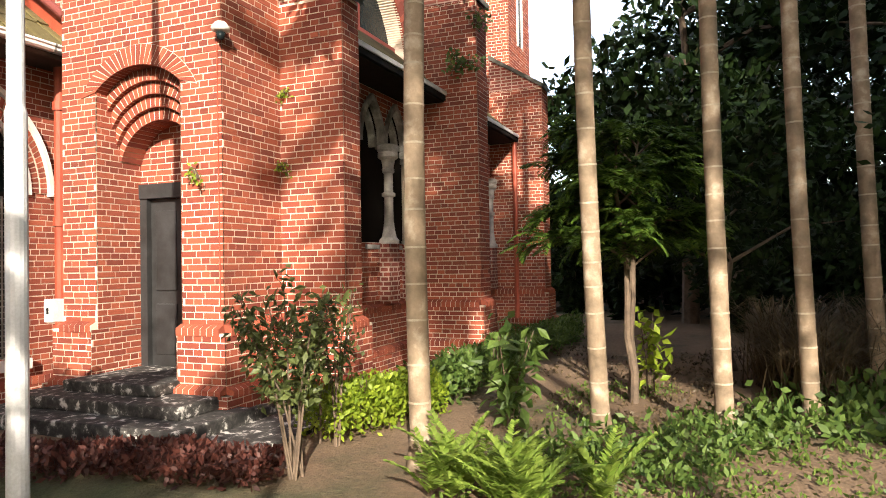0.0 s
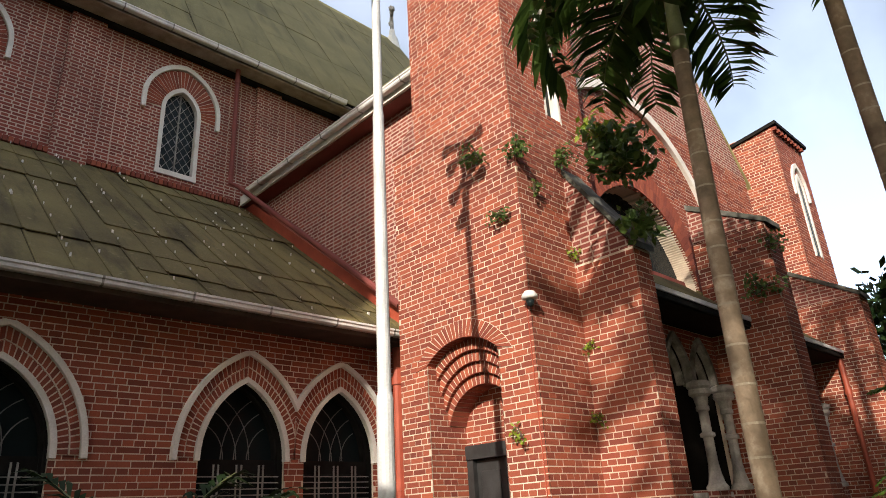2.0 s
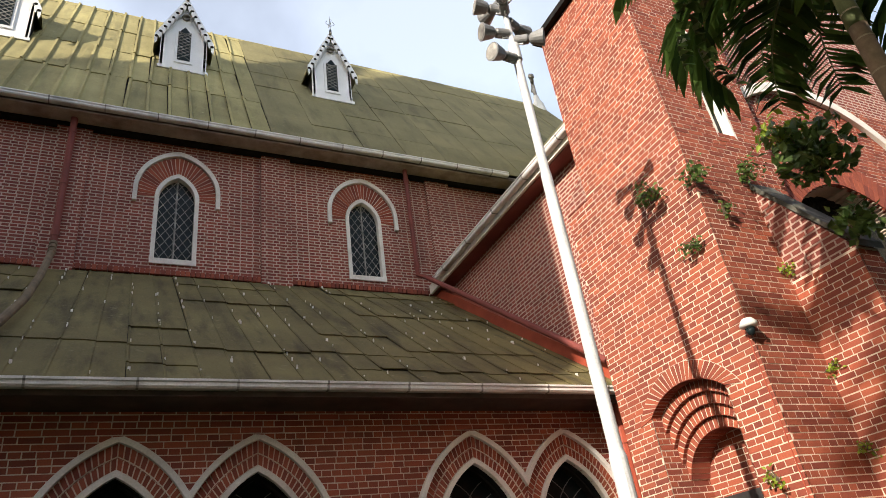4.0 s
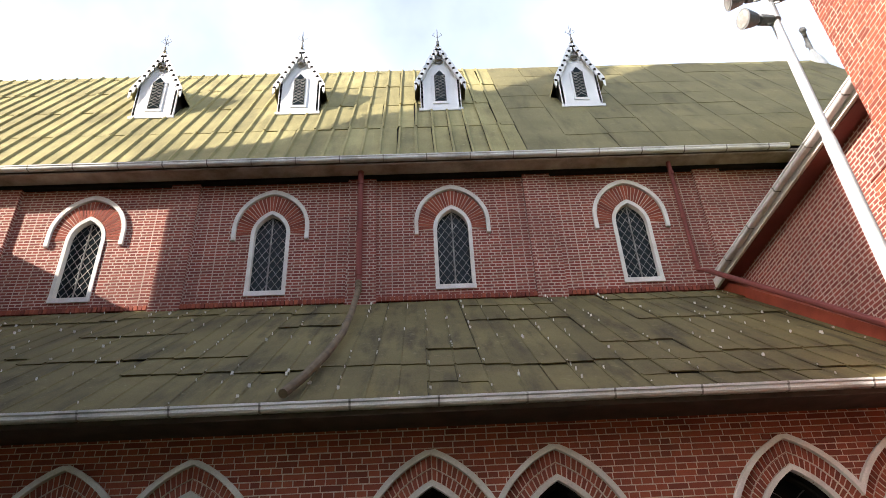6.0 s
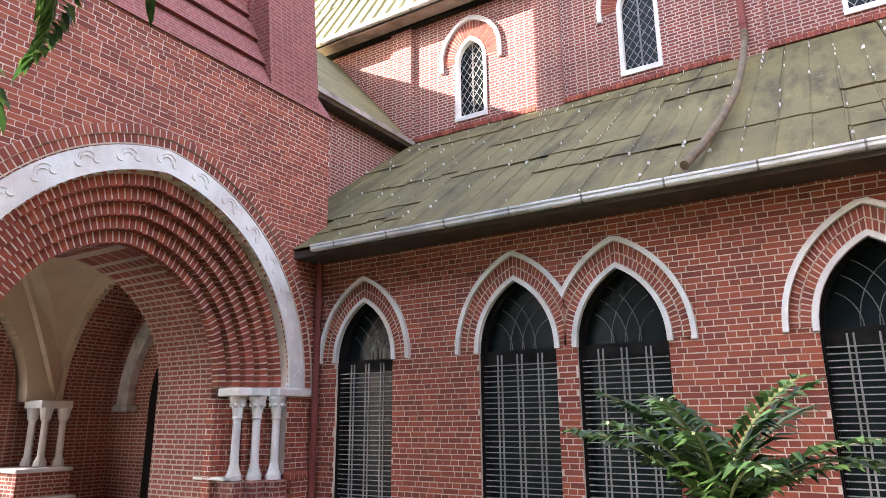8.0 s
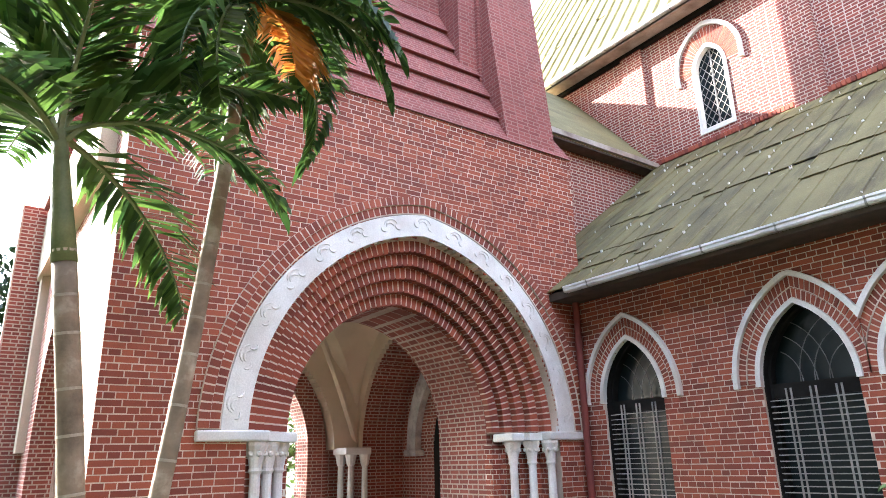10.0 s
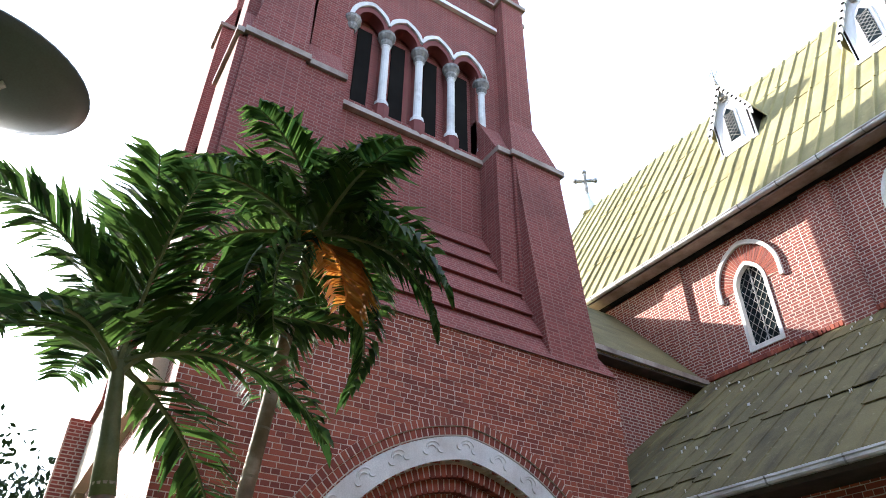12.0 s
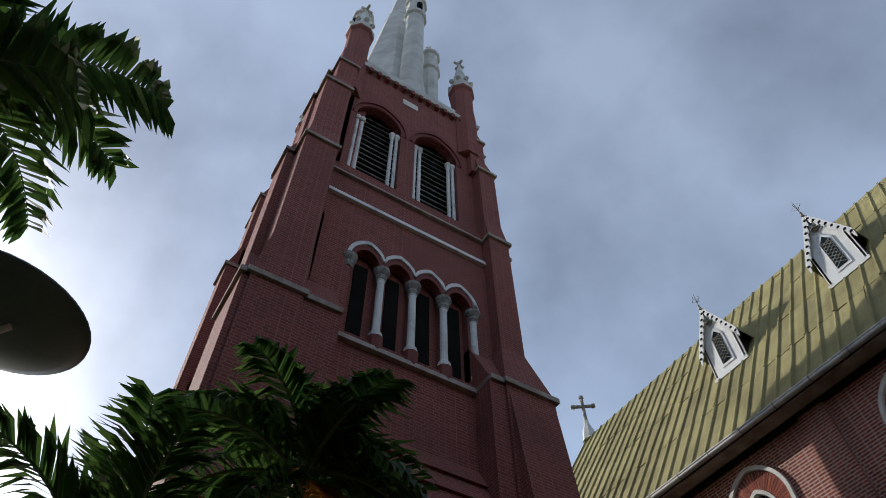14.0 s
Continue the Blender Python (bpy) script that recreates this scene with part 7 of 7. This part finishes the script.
def make_cover(name, label, x0, x1, y0, y1, count, size, tall, seed, material, keep=lambda x, y: True):
    rng = random.Random(seed)
    verts, faces = [], []
    while count > 0:
        x, y = rng.uniform(x0, x1), rng.uniform(y0, y1)
        count -= 1
        if not keep(x, y) or noise.noise((x * 0.9, y * 0.9, seed)) < -0.12:
            continue
        hh = tall * rng.uniform(0.4, 1.1) * (0.8 + 0.7 * noise.noise((x * 0.7, y * 0.7, seed + 5)))
        for _ in range(5):
            p = Vector((x + rng.uniform(-0.06, 0.06), y + rng.uniform(-0.06, 0.06), rng.uniform(0, hh)))
            simple_leaf(verts, faces, p, rand_dir(rng, 0.6), rand_dir(rng, 1.0), size * rng.uniform(0.6, 1.4), size * 0.5)
    ob = raw(name, verts, faces, material, None, label, "stuff")
    planted(tagged(ob, category="plants"))


make_cover("ground_plants", "leafy green ground plants round the palms", 4.6, 7.2, -1.6, 2.0, 1500, 0.075, 0.32, 71, LEAF, lambda x, y: x + 1.3 * y < 7.4 and y > 0.1 - 0.5 * (x - 5.5))
make_cover("ground_plants", "leafy undergrowth at the garden's edge", 6.3, 12.0, -4.5, 0.4, 2600, 0.12, 0.42, 72, LEAF, lambda x, y: y < 0.2 - 0.3 * (x - 6.3))
make_cover("grass", "short lit grass with fallen leaves", 3.0, 8.5, -3.0, 2.0, 2200, 0.05, 0.06, 73, GRASSM)
make_cover("grass", "sparse weeds and litter on bare soil", 5.8, 12.0, -0.6, 2.7, 900, 0.05, 0.05, 74, STRAW)


def make_dry_clump(x, y, h, seed):
    rng = random.Random(seed)
    c = thing("grass_clump", "dry arching fountain grass clump", "grass", (x, y, 0))
    verts, faces = [], []
    for _ in range(520):
        a, reach, tall = rng.uniform(0, 6.283), rng.uniform(0.25, 1.1) * h, rng.uniform(0.55, 1.1)
        foot = Vector((x + rng.gauss(0, 0.16), y + rng.gauss(0, 0.16), 0))
        p = [foot + Vector((math.cos(a), math.sin(a), 0)) * reach * f ** 1.4 + Vector((0, 0, h * tall * (2.0 * f - 1.3 * f * f))) for f in (0.0, 0.35, 0.7, 1.0)]
        w = Vector((-math.sin(a), math.cos(a), 0)) * 0.009
        b = len(verts)
        for k, q in enumerate(p):
            verts += [q - w * (1 - 0.3 * k), q + w * (1 - 0.3 * k)]
        faces += [(b + 2 * k, b + 2 * k + 1, b + 2 * k + 3, b + 2 * k + 2) for k in range(3)]
    tagged(raw("tuft", verts, faces, STRAW, c), kind="stuff")
    planted(c)


make_dry_clump(8.2, -0.55, 1.05, 81)
make_dry_clump(8.95, -0.35, 1.25, 82)
make_dry_clump(8.9, -1.35, 1.3, 83)

def make_feathery_tree(x, y, h, seed):
    """A small tree whose thin limbs carry flat, drooping, finely cut sprays."""
    rng = random.Random(seed)
    t = thing("tree", "small feathery tree with thin twin stems", "tree", (x, y, 0))
    limbs = []
    for k in range(2):
        foot = Vector((x + 0.09 * (2 * k - 1), y + 0.05 * k, -0.05))
        lean = Vector((0.10 * (2 * k - 1), 0.12 * (1 - 2 * k), h * 0.92))
        pts = [foot + lean * (i / 8) + Vector((rng.uniform(-1, 1), rng.uniform(-1, 1), 0)) * 0.035 * (i > 0) for i in range(9)]
        bm = bmesh.new()
        tube(bm, pts, [0.05 * (1 - 0.10 * i) for i in range(9)], 8)
        part("stem", bm, BARK, t)
        limbs += [pts[4 + i // 4].lerp(pts[5 + i // 4], (i % 4) / 4) for i in range(15)]
    bm = bmesh.new()
    verts, faces = [], []
    for i, p in enumerate(limbs):
        a = i * 2.4 + rng.uniform(-0.4, 0.4)
        f = (p.z - 0.35 * h) / (0.6 * h)
        reach = (0.98 - 0.45 * max(0.0, f)) * rng.uniform(0.65, 1.15)
        out = Vector((math.cos(a), math.sin(a), 0))
        end = p + out * reach + Vector((0, 0, rng.uniform(-0.05, 0.30)))
        mid = p.lerp(end, 0.5) + Vector((0, 0, 0.16))
        tube(bm, [p, mid, end], [0.014, 0.010, 0.003], 5)
        for _ in range(24):
            u = rng.uniform(0.25, 1.0)
            q = (p.lerp(mid, u * 2) if u < 0.5 else mid.lerp(end, u * 2 - 1)) + rand_dir(rng) * 0.06
            frond(verts, faces, rng, q, a + rng.uniform(-1.3, 1.3), radians(rng.uniform(-5, 40)), rng.uniform(0.26, 0.46), radians(rng.uniform(40, 90)), 24, 0.11, 0.022, 0.8)
    part("branch", bm, BARK, t)
    raw("crown", verts, faces, LEAF_MID, t, "drooping finely cut sprays", "stuff")
    planted(t)


def make_boundary_wall():
    w = thing("wall_boundary", "low dark weathered boundary wall behind the trees", "wall", kind="structure")
    part("wall", box(26.0, 26.3, -30.0, 14.0, -0.05, 2.6), STEP, w)
    part("coping", box(25.92, 26.38, -30.0, 14.0, 2.6, 2.7, 0.02), STONE, w)


make_boundary_wall()

# feathery lit tree and the dark wood behind the garden, its shade put into the leaf colour
make_feathery_tree(7.65, 1.19, 3.2, 91)
make_tree("tree", 9.9, 0.2, 4.0, 1.7, 92, LEAF_SHADED, "small leafy tree at the garden's edge", 7000, 0.13, 0.4, 0.07)
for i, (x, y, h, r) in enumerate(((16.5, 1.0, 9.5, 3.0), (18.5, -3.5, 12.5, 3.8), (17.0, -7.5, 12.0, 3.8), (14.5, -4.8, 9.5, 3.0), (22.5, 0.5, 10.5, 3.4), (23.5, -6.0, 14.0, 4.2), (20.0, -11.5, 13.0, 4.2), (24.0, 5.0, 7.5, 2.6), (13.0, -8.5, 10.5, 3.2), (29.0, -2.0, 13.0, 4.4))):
    make_tree("tree", x, y, h, r, 100 + i, LEAF_SHADED, "dense dark broadleaf tree behind the garden", 7200, 0.30, 0.22, 0.2)
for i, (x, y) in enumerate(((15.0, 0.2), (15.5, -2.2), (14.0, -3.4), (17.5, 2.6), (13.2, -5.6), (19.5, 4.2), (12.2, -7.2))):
    make_shrub("bush", x, y, 2.6, 1.7, 130 + i, LEAF_SHADED, "dense dark bush under the trees", 2600, 0.26, 14, 0.05)
make_hedge("thicket", 22.0, 9.0, 15.5, -15.0, 1.2, 4.2, 141, LEAF_SHADED, "dark thicket closing the garden", 1100, 0.34)
# unseen trees, added to shade the wood and the aisle
for i, (x, y) in enumerate(((-2.5, -12.5), (-7.5, -17.0), (3.0, -10.0), (8.0, -10.0), (0.5, -15.0), (13.0, -13.0))):
    make_tree("tree", x, y, 17.0, 5.5, 180 + i, LEAF_SHADED, "unseen tall dense tree added to shade the wood and yard", 6000, 0.6, 0.42, 0.35)
# unseen row, added to cut skylight on the shaded walls
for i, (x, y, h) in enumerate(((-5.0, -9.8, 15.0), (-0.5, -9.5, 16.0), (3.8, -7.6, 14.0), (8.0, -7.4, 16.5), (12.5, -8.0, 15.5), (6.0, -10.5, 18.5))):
    make_tree("tree", x, y, h, 3.3, 230 + i, LEAF_SHADED, "unseen dense tall tree added to block skylight from the south", 7000, 0.62, 0.22, 0.25)
# two unseen trees, placed for the shade and dapples they cast
make_tree("tree", -6.5, -11.2, 15.0, 3.8, 190, LEAF_SHADED, "unseen tall dense tree added to shade the garden's edge", 6000, 0.55, 0.38, 0.3)
make_tree("tree", -8.0, -6.15, 17.5, 1.9, 191, LEAF_SHADED, "unseen tall open tree added to dapple the transept", 1400, 0.42, 0.73, 0.2)
make_tree("tree", -21.0, 8.6, 7.0, 2.8, 195, LEAF, "leafy tree seen through the tower porch", 5200, 0.22, 0.12, 0.14)
make_tree("tree", -24.0, 11.5, 8.0, 3.0, 196, LEAF, "leafy tree beyond the tower porch", 5200, 0.24, 0.12, 0.14)
# trees on the sunny side, whose shade falls over the garden
make_tree("tree", -12.5, -9.5, 8.5, 2.6, 151, LEAF, "leafy tree on the sunny side of the yard", 3600, 0.3)
for i, (x, y, h, r) in enumerate(((-22, -3.0, 8.0, 3.0), (-26, -0.5, 9.5, 3.4), (-24, -7.0, 10.0, 3.4), (-30, 3.0, 9.0, 3.4))):
    make_tree("tree", x, y, h, r, 160 + i, LEAF_SHADED, "dark tree beyond the tower", 3600, 0.3, 0.3)


# ---- things on and by the walls ----
def make_wall_plant(x, y, z, out, r, count, size, seed, material, label):
    rng = random.Random(seed)
    w = thing("wall_plant", label, "plant", (x, y, z))
    bm = bmesh.new()
    verts, faces = [], []
    for k in range(6):
        d = (Vector(out) + rand_dir(rng, 0.1) * 0.8).normalized()
        end = Vector((x, y, z)) + d * r
        tube(bm, [(x, y, z), Vector((x, y, z)).lerp(end, 0.5) + Vector((0, 0, 0.04)), end], [0.008, 0.006, 0.003], 4)
        for _ in range(count // 6):
            q = Vector((x, y, z)).lerp(end, rng.uniform(0.2, 1.05)) + rand_dir(rng) * r * 0.32
            leaf_quad(verts, faces, q, rand_dir(rng, -0.2), rand_dir(rng, 0.6) + Vector(out), size * rng.uniform(0.6, 1.3), size * rng.uniform(0.5, 0.9))
    part("twig", bm, BARK, w)
    tagged(raw("foliage", verts, faces, material, w), kind="stuff")


make_wall_plant(5.45, 5.28, 6.10, (-1, 0, 0.1), 0.26, 150, 0.06, 201, LEAF, "small plant rooted in the turret brickwork")
make_wall_plant(5.45, 4.74, 5.92, (-0.7, -0.7, 0), 0.22, 120, 0.06, 202, LEAF, "small plant on the turret corner")
make_wall_plant(5.45, 5.01, 5.22, (-1, 0, 0), 0.16, 90, 0.05, 203, LEAF, "small plant rooted in brick joints")
make_wall_plant(6.44, 4.02, 5.72, (-0.5, -0.6, 0.3), 0.52, 420, 0.14, 204, LEAF, "leafy fig growing on the buttress top")
make_wall_plant(6.55, 4.20, 6.20, (-0.2, -0.4, 0.7), 0.36, 160, 0.11, 205, LEAF_BRIGHT, "bright fig shoots above the buttress")
make_wall_plant(6.42, 3.93, 5.0, (-0.3, -0.8, -0.5), 0.28, 110, 0.12, 206, LEAF, "hanging fig leaves on the buttress")
make_wall_plant(6.30, 4.73, 6.05, (0, -1, 0.1), 0.24, 140, 0.06, 207, LEAF, "fine-leaved weed on the turret wall")
make_wall_plant(5.72, 4.73, 5.5, (0, -1, 0.1), 0.12, 60, 0.05, 208, LEAF, "tiny weed on the turret wall")
for i, (y, z) in enumerate(((4.72, 4.83), (4.72, 3.70), (4.70, 2.90))):
    make_wall_plant(6.39, y, z, (-0.8, -0.5, 0.1), 0.12, 46, 0.045, 210 + i, LEAF_BRIGHT, "tiny sprig in a brick joint")
make_wall_plant(5.45, 5.03, 2.73, (-1, 0, 0), 0.13, 40, 0.05, 215, LEAF_BRIGHT, "yellowing sprig on the door pier")
make_wall_plant(9.74, 3.9, 4.85, (-0.8, -0.4, 0), 0.35, 140, 0.08, 216, LEAF, "weed on the second buttress")
make_wall_plant(9.74, 3.66, 5.45, (-0.6, -0.7, 0.2), 0.25, 90, 0.07, 217, LEAF, "weed on the buttress top")


def make_cctv():
    c = thing("security_camera", "white dome security camera with a hood on the brick corner", "camera", (5.44, 4.76, 4.1))
    bm = bmesh.new()
    lathe(bm, 5.40, 4.70, [(0.02, 4.10), (0.05, 4.11), (0.085, 4.12), (0.09, 4.15), (0.055, 4.20), (0.02, 4.21)], 14)
    part("housing", bm, PLASTIC, c, smooth=True)
    bm = bmesh.new()
    lathe(bm, 5.40, 4.70, [(0.01, 4.03), (0.035, 4.045), (0.048, 4.10)], 12)
    part("dome", bm, GLASS, c, "dark dome", smooth=True)
    bm = bmesh.new()
    tube(bm, [(5.475, 4.75, 4.16), (5.40, 4.70, 4.18)], 0.025, 8)
    part("bracket", bm, PLASTIC, c)
    bm = bmesh.new()
    tube(bm, [(5.462, 4.80, 4.12), (5.462, 4.80, 3.6), (5.462, 4.79, 1.4)], 0.006, 5)
    part("cable", bm, PIPE, c, "thin cable down the pier")


def make_box():
    b = thing("junction_box", "white plastic junction box on the brick wall", "electrical box", (5.55, 7.0, 1.27))
    part("case", box(5.33, 5.48, 6.925, 7.06, 1.29, 1.54, 0.012), PLASTIC, b)
    part("latch", box(5.322, 5.331, 6.98, 7.01, 1.38, 1.45, 0.003), DARKWOOD, b)


def make_pole():
    x, y = 3.175, 4.44
    p = thing("loudspeaker_pole", "tall galvanised steel pole carrying horn loudspeakers", "pole", (x, y, GROUND))
    bm = bmesh.new()
    lathe(bm, x, y, [(0.068, 0.2), (0.066, 2.86), (0.054, 2.91), (0.050, 5.36), (0.043, 5.42), (0.041, 6.78), (0.058, 6.79), (0.058, 6.99), (0.03, 7.0), (0.03, 7.55), (0.01, 7.56)], 16)
    part("shaft", bm, STEEL, p, smooth=False)
    for z, a, tilt in ((6.80, 3.30, -6), (7.16, 3.0, -4), (7.06, 5.6, -12), (7.44, 4.05, 6), (7.50, 2.9, 10), (7.36, 0.4, 4), (7.62, 5.0, 8), (7.66, 1.7, 10)):
        d = Vector((math.cos(a), math.sin(a), math.sin(radians(tilt)))).normalized()
        c = Vector((x, y, z)) + d * 0.10
        bm = bmesh.new()
        tube(bm, [c - d * 0.07, c + d * 0.06, c + d * 0.075, c + d * 0.10, c + d * 0.21, c + d * 0.225], [0.052, 0.052, 0.036, 0.06, 0.092, 0.096], 16, True)
        horn = part("horn", bm, HORN, p, "grey horn loudspeaker")
        bm = bmesh.new()
        tube(bm, [c + d * 0.226, c + d * 0.230], [0.080, 0.075], 16)
        part("mouth", bm, STONE, horn)
        bm = bmesh.new()
        tube(bm, [(x, y, z - 0.035), c - Vector((0, 0, 0.065)), c], 0.011, 6)
        part("bracket", bm, STEEL, p)


def make_dish():
    cx, cy, cz = -5.15, -1.13, 6.22
    d = thing("satellite_dish", "large satellite dish seen from below on a bracket pole", "satellite dish", (cx, cy - 0.3, 0))
    axis = Vector((0.10, 0.04, 1.0)).normalized()
    u = axis.orthogonal().normalized()
    v = axis.cross(u)
    bm = bmesh.new()
    rings = []
    for layer in (0.0, 0.02):
        for r in (0.02, 0.2, 0.4, 0.55, 0.68, 0.80):
            h = 0.19 * (r / 0.80) ** 2 + layer
            rings.append([bm.verts.new(Vector((cx, cy, cz)) + axis * h + (u * math.cos(a) + v * math.sin(a)) * r) for a in (2 * math.pi * k / 40 for k in range(40))])
    for lo in (0, 6):
        for k in range(lo, lo + 5):
            for q in range(40):
                bm.faces.new((rings[k][q], rings[k][(q + 1) % 40], rings[k + 1][(q + 1) % 40], rings[k + 1][q]))
    for q in range(40):
        bm.faces.new((rings[5][q], rings[5][(q + 1) % 40], rings[11][(q + 1) % 40], rings[11][q]))
    part("reflector", bm, DISH, d, "dark grey dish", smooth=True)
    bm = bmesh.new()
    tube(bm, [(cx, cy - 0.3, 0.0), (cx, cy - 0.3, cz - 0.45), (cx, cy - 0.1, cz - 0.25)], 0.05, 10)
    part("mast", bm, STEEL, d)
    bm = bmesh.new()
    tube(bm, [(cx, cy - 0.1, cz - 0.25), Vector((cx, cy, cz)) + u * 0.3 + axis * 0.0], 0.03, 8)
    tube(bm, [(cx, cy - 0.1, cz - 0.25), Vector((cx, cy, cz)) - u * 0.3 + axis * 0.0], 0.03, 8)
    part("bracket", bm, STEEL, d)


make_cctv()
make_box()
make_pole()
make_dish()
